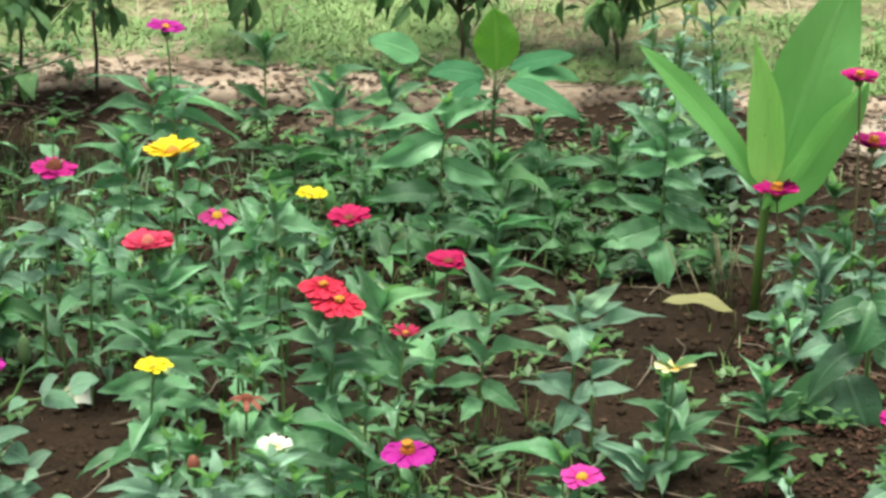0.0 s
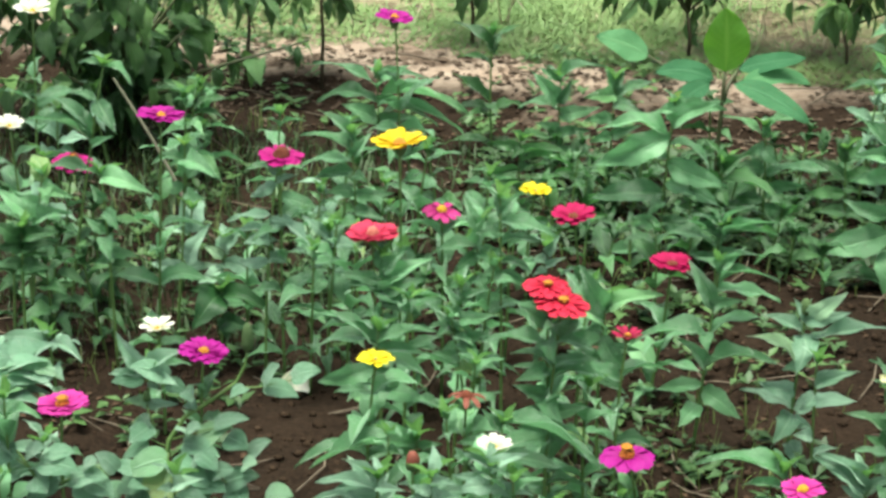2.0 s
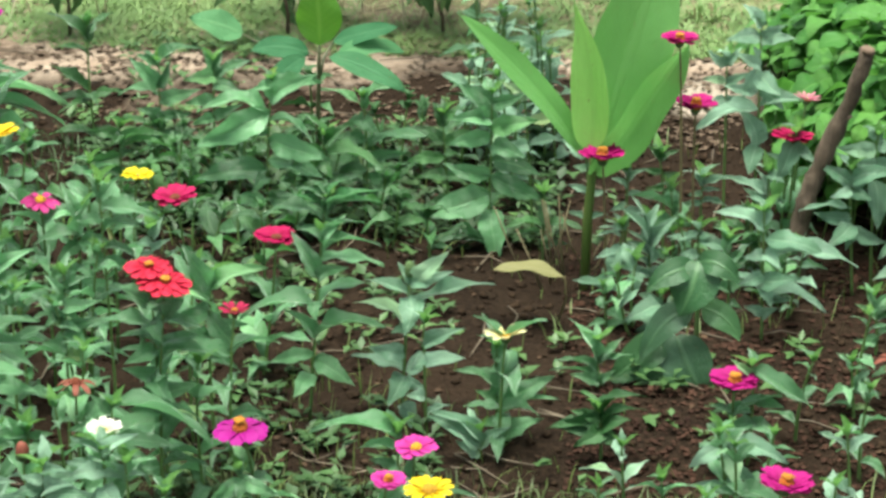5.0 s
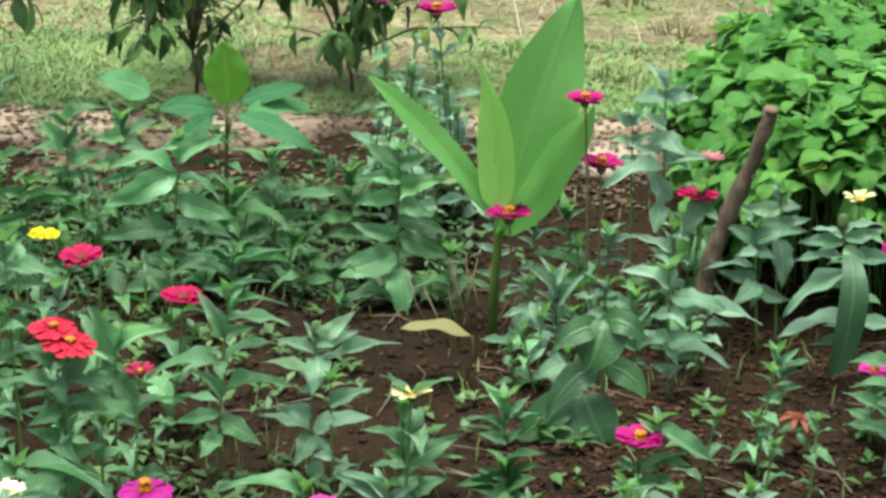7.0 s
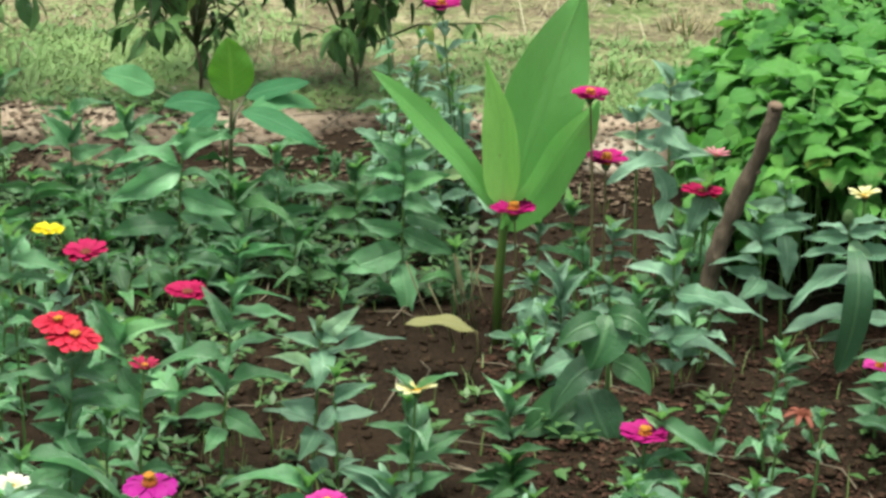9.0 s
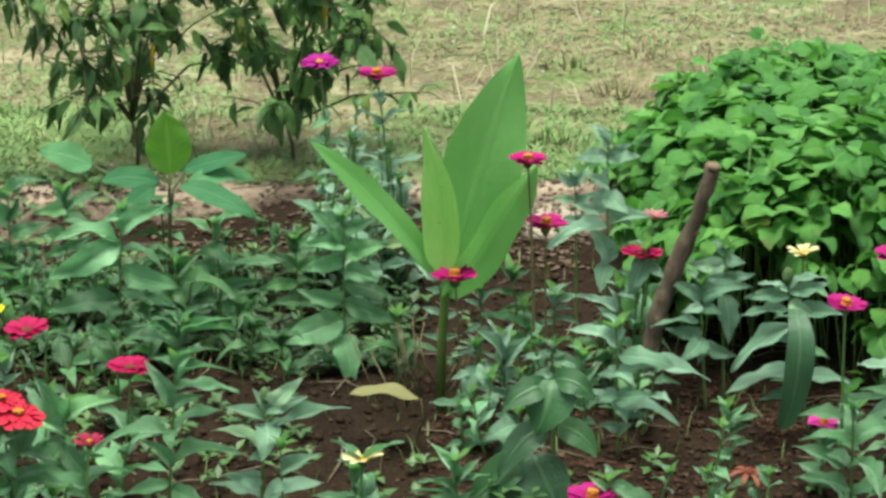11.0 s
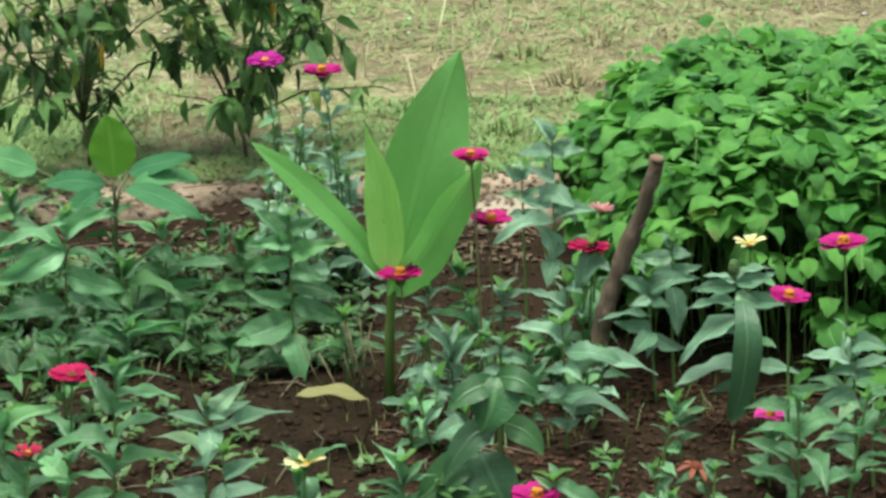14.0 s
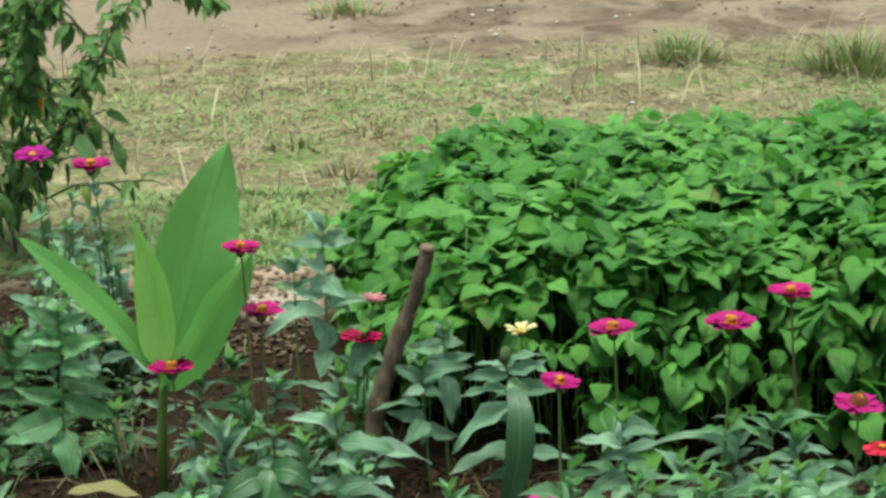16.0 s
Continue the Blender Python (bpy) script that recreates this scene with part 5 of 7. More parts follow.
zinnia(-0.395, 4.316, 0.205, bx=0.003, by=0.0, nodes=0, own=((0.92, -166, 20, 0.090, -27, 0.69), (0.92, -14, 25, 0.095, 32, 0.75), (0.84, -62, -29, 0.052, 28, 1.70), (0.89, 100, 69, 0.041, -5, 1.30), (0.62, -13, 8, 0.129, 24, 0.69), (0.36, -27, -5, 0.071, 64, 1.18), (0.65, -163, 2, 0.064, -71, 1.21), (0.41, -166, -8, 0.082, -50, 1.00), (0.46, -13, 6, 0.079, 61, 1.00), (0.22, -133, 2, 0.059, -65, 1.33), (0.22, -15, -5, 0.062, 67, 1.17), (0.80, -129, -10, 0.051, -57, 1.52),))
zinnia(-0.464, 4.237, 0.150, tone=1, bx=0.000, by=0.0, nodes=0, own=((0.89, -16, 41, 0.078, 55, 1.00), (0.84, -13, -12, 0.111, 20, 1.00), (0.92, -159, 53, 0.071, -48, 1.00), (0.80, -167, 7, 0.082, -71, 1.07), (0.75, -70, -33, 0.045, 16, 1.70), (0.94, 107, 59, 0.030, -10, 1.35), (0.62, -160, -1, 0.071, -69, 1.24), (0.56, -13, -7, 0.082, 36, 1.00), (0.44, -139, 7, 0.060, -70, 1.27),))
zinnia(-0.439, 4.056, 0.096, bx=-0.004, by=0.0, nodes=0, own=((0.96, -166, 25, 0.062, -27, 1.00), (0.96, -159, 53, 0.055, -40, 0.84), (0.98, 80, 76, 0.040, 15, 1.06), (0.98, -15, 36, 0.083, 36, 0.56), (0.90, -164, -4, 0.035, -68, 1.22), (0.86, -41, 23, 0.033, 84, 1.21), (0.83, -13, 11, 0.104, 24, 0.49), (0.81, -166, 19, 0.091, -24, 0.56), (0.72, -167, 2, 0.118, -21, 0.72), (0.72, -14, 26, 0.120, 30, 0.49), (0.57, -13, 10, 0.053, 54, 1.00), (0.57, -167, -5, 0.052, -68, 1.09),))
zinnia(-0.241, 4.237, 0.200, tone=1, bx=0.018, by=0.0, nodes=0, own=((0.76, -166, 16, 0.068, -74, 1.03), (0.65, -165, -20, 0.074, -68, 1.02), (0.70, -43, -1, 0.031, 62, 1.70), (0.90, -161, 48, 0.049, -88, 1.07), (0.90, -33, 38, 0.049, 97, 1.07), (0.51, -144, -6, 0.059, -63, 1.28), (0.51, -29, -14, 0.067, 60, 1.23), (0.32, -133, -4, 0.045, -60, 1.57), (0.76, -13, 7, 0.073, 72, 1.12), (0.95, 104, 59, 0.043, -11, 1.35),))
zinnia(-0.148, 4.169, 0.266, bx=-0.008, by=0.0, nodes=0, own=((0.75, -160, 50, 0.122, -43, 0.98), (0.37, -150, -21, 0.133, -60, 1.30), (0.28, -77, -60, 0.108, 10, 1.39), (0.48, -15, -25, 0.106, 64, 1.14), (0.08, -166, -11, 0.120, -18, 0.94), (0.49, -167, 4, 0.089, -70, 1.10), (0.59, -31, -21, 0.095, 57, 1.27), (0.78, -38, 6, 0.097, 70, 1.18), (0.84, -141, -7, 0.080, -63, 1.28), (0.73, -164, -18, 0.080, -67, 1.22), (0.93, -37, 10, 0.074, 74, 1.16), (0.95, -145, 22, 0.065, -83, 1.15), (0.67, -47, -10, 0.078, 54, 1.40), (0.99, 117, 30, 0.042, -30, 1.48),))
zinnia(-0.050, 4.079, 0.107, tone=1, bx=0.002, by=0.0, nodes=0, own=((0.90, -61, -74, 0.060, 27, 1.23), (0.60, -13, -1, 0.078, 20, 0.98), (0.60, -167, 1, 0.067, -21, 1.00), (0.52, -167, -2, 0.052, -20, 0.97), (0.92, 111, 47, 0.028, -20, 1.41), (0.36, -13, 1, 0.046, 58, 1.00),))
zinnia(-0.805, 4.050, 0.227, tone=1, bx=-0.012, by=0.0, nodes=0, own=((0.96, -167, 4, 0.058, -71, 1.17), (0.99, -12, 8, 0.058, 34, 1.00), (0.96, -107, -31, 0.034, -32, 1.48), (0.84, -13, 15, 0.096, 28, 0.53), (0.80, -166, -15, 0.067, -70, 1.18), (0.79, -39, 23, 0.033, 88, 1.70), (0.84, -12, 5, 0.103, 23, 0.49), (0.67, -132, 6, 0.055, -70, 1.35), (0.63, -31, 15, 0.064, 76, 1.07),))
zinnia(-0.820, 4.550, 0.193, bx=0.001, by=0.0, nodes=0, own=((0.96, -166, 23, 0.049, -75, 1.16), (0.94, -14, 24, 0.097, 34, 0.87), (0.76, -136, 33, 0.085, -93, 1.18), (0.70, -166, 1, 0.080, -24, 0.82), (0.65, -26, 11, 0.093, 75, 1.09), (0.49, -132, 16, 0.054, -79, 1.52), (0.47, -32, 11, 0.076, 74, 1.09), (0.76, -45, 42, 0.062, 119, 1.01), (0.33, -153, -3, 0.054, -69, 1.30), (0.33, -40, 0, 0.066, 61, 1.15),))
zinnia(-0.719, 4.600, 0.179, bx=-0.008, by=0.0, nodes=0, own=((0.89, 155, 56, 0.054, -52, 1.06), (0.89, 24, 53, 0.051, 59, 1.00), (0.86, -129, -7, 0.070, -62, 1.45), (0.82, -13, 21, 0.089, 49, 1.00), (0.74, -42, -7, 0.077, 56, 1.24), (0.63, -141, -9, 0.061, -65, 1.35), (0.46, -28, 14, 0.070, 77, 1.09), (0.46, -133, -24, 0.050, -55, 1.41),))
zinnia(-0.533, 3.300, 0.255, bx=-0.001, by=0.0, nodes=0, own=((0.95, -128, 49, 0.091, -107, 1.08), (0.94, -13, 22, 0.095, 48, 1.00), (0.89, -142, 17, 0.060, -73, 1.26), (0.80, -27, -55, 0.071, 47, 1.27), (0.80, -166, -20, 0.065, -66, 1.16), (0.67, -137, 10, 0.054, -68, 1.32), (0.71, -12, 1, 0.060, 65, 1.03), (0.95, 61, 58, 0.027, 35, 1.41), (0.57, -129, -5, 0.044, -56, 1.61), (0.57, -38, -20, 0.052, 45, 1.29), (0.84, -132, 2, 0.029, -62, 1.70),))
zinnia(0.272, 3.300, 0.135, bx=0.000, by=0.0, nodes=0, own=((0.95, -16, -34, 0.105, 32, 1.00), (0.54, -168, -1, 0.061, -32, 1.00), (0.49, -134, -18, 0.052, -42, 1.37), (0.90, -166, 31, 0.043, -66, 1.00), (0.67, -15, -23, 0.049, 63, 1.17), (0.44, -49, -6, 0.046, 52, 1.44),))
_g = zinnia(0.613, 3.852, 0.254, "budgreen", r=.009, tone=2, bx=0.052, by=0.0, nodes=0, own=((0.91, -167, -10, 0.077, -66, 1.05), (0.93, -167, 18, 0.060, -29, 1.00), (0.93, -13, 3, 0.072, 70, 1.04), (0.96, -14, 18, 0.068, 24, 0.95), (0.80, -167, 1, 0.088, -20, 0.92), (0.78, -14, -7, 0.092, 48, 1.00), (0.73, -163, -36, 0.133, -27, 1.00), (0.40, -167, -8, 0.132, -16, 0.99), (0.40, -14, -11, 0.090, 43, 1.00), (0.61, -142, 4, 0.052, -64, 1.14), (0.87, -41, -35, 0.050, 55, 1.40), (0.25, -168, -4, 0.078, -40, 1.00), (0.18, -13, -1, 0.069, 67, 1.11),))
zinnia(0.231, 4.050, 0.154, tone=2, bx=0.003, by=0.0, nodes=0, own=((0.91, -162, 46, 0.041, -62, 1.00), (0.92, -13, 13, 0.065, 24, 0.84), (0.93, -22, 55, 0.053, 45, 0.87), (0.88, -13, -4, 0.033, 46, 1.00), (0.86, -143, 1, 0.031, -65, 1.19), (0.91, 31, 62, 0.034, 17, 1.00), (0.78, -14, -8, 0.047, 35, 1.00), (0.76, -166, -20, 0.039, -64, 1.02),))
zinnia(0.023, 4.100, 0.182, tone=2, bx=0.009, by=0.0, nodes=0, own=((0.95, -165, 33, 0.056, -81, 1.11), (0.86, -136, 1, 0.027, -64, 1.69), (0.77, -14, 19, 0.036, 74, 1.03), (0.66, -167, 17, 0.040, -73, 1.07), (0.61, -13, 11, 0.036, 71, 1.04), (0.43, -167, 19, 0.042, -46, 1.00), (0.41, -13, 19, 0.038, 47, 1.00), (0.82, -18, 46, 0.036, 69, 1.00),))
zinnia(0.100, 4.100, 0.144, tone=2, bx=-0.002, by=0.0, nodes=0, own=((0.94, -23, 57, 0.092, 49, 0.60), (0.87, -16, 40, 0.048, 48, 1.00), (0.76, -14, -15, 0.044, 27, 1.00), (0.82, -166, 26, 0.037, -52, 1.00), (0.68, -164, -32, 0.033, -63, 1.21), (0.63, -15, -23, 0.038, 66, 1.05), (0.94, 150, 60, 0.036, -18, 1.00),))
zinnia(0.157, 4.140, 0.163, tone=1, bx=0.009, by=0.0, nodes=0, own=((0.93, -160, 51, 0.046, -52, 1.00), (0.93, -16, 36, 0.044, 48, 1.00), (0.84, -167, -4, 0.038, -69, 1.06), (0.81, -13, -3, 0.041, 55, 1.00), (0.70, -146, -5, 0.033, -63, 1.22), (0.67, -17, -18, 0.033, 66, 1.23), (0.95, 82, 76, 0.031, -18, 1.00),))
zinnia(0.277, 4.250, 0.316, tone=2, bx=0.008, by=0.0, nodes=0, own=((0.95, -150, 32, 0.053, -92, 1.08), (0.95, -18, 44, 0.045, 86, 1.02), (0.87, -167, 5, 0.046, -73, 1.13), (0.86, -38, 14, 0.048, 78, 1.20), (0.77, -137, -5, 0.048, -60, 1.22), (0.76, -38, 1, 0.042, 69, 1.25), (0.97, 110, 70, 0.031, -22, 1.29),))
zinnia(-0.092, 4.200, 0.270, tone=2, bx=0.023, by=0.0, nodes=0, own=((0.91, -141, 25, 0.061, -87, 1.13), (0.90, -14, 22, 0.065, 49, 1.00), (0.78, -136, 4, 0.057, -68, 1.42), (0.77, -13, 7, 0.074, 41, 1.00), (0.63, -134, -2, 0.048, -62, 1.68), (0.61, -13, 13, 0.078, 31, 1.00), (0.94, 96, 52, 0.033, -5, 1.37), (0.48, -133, -5, 0.032, -58, 1.70),))
zinnia(-1.345, 3.813, 0.129, tone=2, bx=-0.028, by=0.0, nodes=0, own=((0.73, 72, 27, 0.073, 40, 1.70), (0.69, -167, 6, 0.052, -32, 1.00), (0.73, -100, 55, 0.064, -136, 1.14), (0.35, -166, -5, 0.061, -68, 1.29), (0.42, -41, 39, 0.090, 115, 1.24), (0.22, -142, 10, 0.047, -70, 1.42), (0.25, -32, 10, 0.070, 66, 1.04),))
zinnia(-1.275, 3.793, 0.078, tone=2, bx=-0.019, by=0.0, nodes=0, own=((0.85, -40, 36, 0.069, 108, 1.12), (0.75, -155, 22, 0.043, -72, 1.27), (0.63, -121, -12, 0.020, -55, 1.70), (0.65, -27, -19, 0.076, 49, 1.17), (0.55, -118, -16, 0.055, -51, 1.70), (0.90, 135, 20, 0.038, -34, 1.44), (0.35, -36, -1, 0.047, 54, 1.41),))
zinnia(-1.208, 3.547, 0.097, tone=3, bx=-0.005, by=0.0, nodes=0, own=((0.97, -101, -30, 0.086, -31, 1.70), (0.94, -12, -14, 0.093, 26, 1.00), (0.97, -167, -7, 0.054, -52, 1.00), (0.66, -61, -45, 0.044, 10, 1.44), (0.58, -37, -3, 0.074, 51, 1.20), (0.90, 31, 62, 0.032, 68, 1.15),))
zinnia(-1.129, 2.970, 0.222, tone=2, bx=-0.008, by=0.0, nodes=0, own=((0.98, -162, 48, 0.074, -72, 1.08), (0.96, -12, 29, 0.079, 38, 1.00), (0.96, -30, 1, 0.057, 55, 1.09), (0.96, -167, 0, 0.057, -27, 1.00), (0.93, -39, -12, 0.026, 39, 1.70), (0.78, -130, 7, 0.038, -65, 1.53), (0.78, -29, 4, 0.050, 58, 1.07), (0.67, -124, -5, 0.033, -57, 1.70),))
zinnia(-1.015, 2.740, 0.180, tone=2, bx=-0.005, by=0.0, nodes=0, own=((0.94, -33, 14, 0.049, 64, 1.37), (0.87, -12, -15, 0.064, 30, 1.00), (0.87, -36, -4, 0.039, 45, 1.38), (0.91, -127, 2, 0.025, -60, 1.70), (0.79, -128, 5, 0.039, -61, 1.63),))
zinnia(-1.207, 4.600, 0.148, bx=0.004, by=0.0, nodes=0, own=((0.69, -166, -5, 0.124, -24, 0.85), (0.69, -12, -1, 0.194, 21, 0.49), (0.86, -166, 15, 0.138, -25, 0.52), (0.47, -130, 15, 0.086, -78, 1.42), (0.97, -33, 12, 0.079, 77, 1.05), (0.82, -13, 15, 0.112, 29, 0.85), (0.62, -13, -11, 0.182, 17, 0.40), (0.93, 117, 46, 0.048, -14, 1.34), (0.45, -12, -3, 0.077, 68, 1.09), (0.39, -166, -2, 0.093, -25, 1.00), (0.52, -12, -2, 0.128, 21, 0.45),))
zinnia(-1.041, 3.750, 0.321, bx=0.010, by=0.0, nodes=0, own=((0.95, -162, 44, 0.078, -30, 0.92), (0.88, -166, 21, 0.093, -23, 0.68), (0.86, -166, -9, 0.090, -23, 0.97), (0.88, -15, 37, 0.056, 91, 1.03), (0.81, -165, -21, 0.072, -55, 1.00), (0.79, -43, -15, 0.033, 44, 1.70), (0.90, 102, 63, 0.039, 3, 1.35), (0.70, -134, -6, 0.051, -64, 1.46), (0.70, -12, -6, 0.068, 65, 1.09), (0.58, -119, -19, 0.042, -49, 1.70), (0.61, -37, -7, 0.065, 53, 1.15),))
zinnia(-1.099, 3.509, 0.337, tone=2, bx=-0.022, by=0.0, nodes=0, own=((0.94, -161, -42, 0.049, -73, 1.22), (0.78, -166, -9, 0.073, -22, 0.93), (0.77, -14, -29, 0.083, 18, 1.00), (0.67, -123, -11, 0.045, -56, 1.70), (0.67, -36, 0, 0.018, 57, 1.70), (0.93, -12, 9, 0.038, 69, 1.00), (0.73, -35, 5, 0.041, 63, 1.70), (0.71, -167, -4, 0.057, -24, 1.00), (0.58, -37, -4, 0.039, 53, 1.70), (0.58, -166, -14, 0.051, -69, 1.20), (0.97, -133, 52, 0.031, -101, 1.13),))
zinnia(-1.037, 3.600, 0.203, tone=2, bx=-0.000, by=0.0, nodes=0, own=((0.92, 121, 31, 0.046, -17, 1.70), (0.94, -165, 35, 0.059, -55, 1.00), (0.91, -164, -33, 0.068, -61, 1.00), (0.88, -12, -3, 0.067, 33, 1.00), (0.86, -142, -50, 0.044, -59, 1.41), (0.90, 19, 42, 0.036, 71, 1.30), (0.79, -32, -13, 0.057, 50, 1.17),))
zinnia(-0.874, 3.300, 0.292, bx=-0.000, by=0.0, nodes=0, own=((0.86, -167, 7, 0.067, -45, 1.00), (0.84, -167, -5, 0.063, -34, 1.00), (0.92, 106, 35, 0.049, -2, 1.70), (0.92, -40, 32, 0.069, 98, 1.09), (0.86, -12, 19, 0.091, 65, 1.00), (0.88, -56, 51, 0.029, 145, 1.70), (0.83, -45, -17, 0.059, 38, 1.69), (0.82, -131, 15, 0.027, -73, 1.70), (0.77, -15, -19, 0.065, 58, 1.16), (0.80, -30, 18, 0.086, 75, 1.04), (0.71, -130, 6, 0.035, -66, 1.70), (0.68, -43, -14, 0.042, 41, 1.70),))
zinnia(-0.731, 3.200, 0.298, bx=-0.008, by=0.0, nodes=0, own=((0.87, -132, 21, 0.030, -77, 1.66), (0.85, -37, 6, 0.065, 62, 1.12), (0.89, -165, 36, 0.044, -73, 1.05), (0.92, -13, 22, 0.050, 51, 1.00), (0.95, 92, 35, 0.028, 11, 1.63), (0.78, -167, -1, 0.052, -22, 1.00), (0.73, -48, -18, 0.051, 36, 1.61), (0.78, -166, 29, 0.049, -70, 1.12), (0.75, -30, 10, 0.059, 67, 1.09), (0.67, -132, 9, 0.042, -67, 1.55), (0.61, -37, -7, 0.050, 51, 1.20),))
zinnia(-0.756, 3.450, 0.304, bx=-0.004, by=0.0, nodes=0, own=((0.87, -166, -14, 0.073, -32, 1.00), (0.84, -130, -34, 0.046, -49, 1.48), (0.88, -53, 48, 0.069, 125, 1.00), (0.84, -20, -13, 0.063, 59, 1.16), (0.96, -142, 53, 0.061, -97, 1.11), (0.73, -50, -21, 0.039, 34, 1.70), (0.93, 106, 64, 0.036, -4, 1.35), (0.73, -135, -18, 0.047, -56, 1.47), (0.64, -35, 3, 0.061, 61, 1.13), (0.61, -128, -6, 0.037, -58, 1.70),))
zinnia(-0.813, 3.030, 0.291, bx=-0.002, by=0.0, nodes=0, own=((0.96, -166, -18, 0.098, -19, 0.87), (0.92, -165, 33, 0.087, -22, 0.90), (0.92, -133, 65, 0.057, -110, 1.07), (0.96, 72, 27, 0.036, 34, 1.70), (0.94, -13, 26, 0.081, 29, 0.90), (0.93, -12, 20, 0.090, 26, 0.73), (0.88, -12, 6, 0.073, 33, 1.00), (0.82, -165, -24, 0.086, -67, 1.07), (0.82, -33, -24, 0.056, 44, 1.25), (0.82, -12, -5, 0.080, 22, 1.00), (0.74, -86, -33, 0.074, -11, 1.70), (0.71, -37, -2, 0.091, 52, 1.17), (0.57, -109, -43, 0.039, -31, 1.60), (0.54, -32, -2, 0.058, 54, 1.15),))
zinnia(-0.733, 2.930, 0.180, bx=0.002, by=0.0, nodes=0, own=((0.95, -166, -16, 0.150, -17, 0.99), (0.96, -152, -10, 0.059, -61, 1.39), (0.96, -12, -4, 0.036, 60, 1.08), (0.81, -167, 18, 0.035, -53, 1.00), (0.85, -12, -8, 0.050, 58, 1.12), (0.90, -106, -27, 0.039, -30, 1.65),))
zinnia(-0.752, 2.780, 0.187, tone=2, bx=0.002, by=0.0, nodes=0, own=((0.93, -167, 9, 0.080, -15, 1.00), (0.91, -167, -2, 0.061, -15, 1.00), (0.95, -164, 40, 0.059, -59, 1.00), (0.85, -167, -6, 0.077, -15, 0.88), (0.78, -40, 39, 0.053, 99, 1.25), (0.85, -133, 17, 0.031, -68, 1.70), (0.74, -132, 10, 0.041, -63, 1.64), (0.93, -27, 53, 0.041, 106, 1.01), (0.77, -34, 9, 0.053, 59, 1.11),))
zinnia(-0.679, 2.740, 0.201, tone=2, bx=0.002, by=0.0, nodes=0, own=((0.90, -133, 19, 0.044, -70, 1.48), (0.90, -37, 30, 0.029, 83, 1.70), (0.96, -12, 15, 0.073, 40, 1.00), (0.99, -33, 29, 0.044, 82, 1.01), (0.88, -122, -13, 0.041, -46, 1.70), (0.88, -39, -1, 0.053, 49, 1.40), (0.94, 129, 28, 0.029, -26, 1.42), (0.85, -12, 6, 0.074, 27, 1.00),))
zinnia(-1.517, 4.350, 0.146, tone=1, bx=-0.004, by=0.0, nodes=0, own=((0.90, -12, 17, 0.078, 31, 0.96), (0.83, -12, -2, 0.073, 20, 0.90), (0.90, 48, 71, 0.066, 12, 1.00), (0.92, -166, 19, 0.091, -23, 0.82), (0.93, -163, 42, 0.077, -32, 1.00), (0.80, -166, -10, 0.055, -72, 1.13), (0.73, -36, -2, 0.056, 57, 1.12),))
zinnia(-1.290, 3.620, 0.321, bx=-0.023, by=0.0, nodes=0, own=((0.94, 87, 35, 0.049, 24, 1.70), (0.92, -40, -13, 0.082, 44, 1.21), (0.92, -166, -14, 0.057, -29, 1.00), (0.79, -157, -16, 0.049, -70, 1.38), (0.76, -37, -5, 0.046, 52, 1.59), (0.85, -113, 48, 0.040, -115, 1.19),))
zinnia(0.771, 3.620, 0.221, tone=2, bx=0.010, by=0.0, nodes=0, own=((0.86, 84, 39, 0.056, -5, 1.47), (0.82, -167, 16, 0.088, -27, 1.00), (0.80, -13, 15, 0.064, 41, 1.00), (0.95, -49, 4, 0.069, 66, 1.57), (0.76, -141, -1, 0.051, -57, 1.60), (0.74, -50, -1, 0.038, 62, 1.70), (0.65, -160, -29, 0.077, -55, 1.21), (0.60, -126, -24, 0.059, -30, 1.40), (0.48, -14, 27, 0.084, 23, 0.65), (0.50, -140, 31, 0.031, -94, 1.32), (0.36, -167, 20, 0.085, -26, 0.83), (0.36, -144, 2, 0.063, -59, 1.15), (0.38, -29, 23, 0.047, 74, 1.21),))
zinnia(0.877, 3.660, 0.118, tone=2, bx=0.002, by=0.0, nodes=0, own=((0.88, -163, 47, 0.082, -47, 0.95), (0.91, 34, 65, 0.027, 40, 1.17), (0.88, -21, 31, 0.040, 74, 1.18), (0.77, -167, -11, 0.048, -49, 1.00), (0.67, -141, -2, 0.029, -54, 1.62), (0.79, -13, 3, 0.058, 20, 1.00), (0.60, -32, -2, 0.035, 65, 1.36), (0.57, -144, 1, 0.041, -58, 1.14),))
zinnia(0.975, 3.700, 0.174, tone=2, bx=0.016, by=0.0, nodes=0, own=((0.85, 98, 53, 0.040, -21, 1.45), (0.85, -168, 14, 0.077, -25, 0.77), (0.82, -18, 45, 0.046, 77, 1.05), (0.72, -156, -12, 0.037, -57, 1.15), (0.72, -13, 14, 0.038, 69, 1.12), (0.77, -167, -21, 0.083, -11, 0.67), (0.67, -168, 16, 0.149, -25, 0.53), (0.65, -64, -22, 0.029, 44, 1.70), (0.52, -154, 11, 0.045, -69, 1.07), (0.52, -13, 7, 0.050, 51, 1.00), (0.37, -144, 12, 0.041, -68, 1.29),))
zinnia(1.047, 3.720, 0.167, bx=0.007, by=0.0, nodes=0, own=((0.92, 83, 36, 0.026, -8, 1.70), (0.90, -167, 30, 0.071, -35, 0.62), (0.90, -13, 14, 0.101, 21, 0.63), (0.97, -14, 27, 0.047, 23, 0.76), (0.82, -167, 27, 0.068, -50, 1.00), (0.78, -144, 10, 0.048, -68, 1.11), (0.69, -14, -8, 0.047, 68, 1.14), (0.58, -142, -4, 0.047, -53, 1.15),))
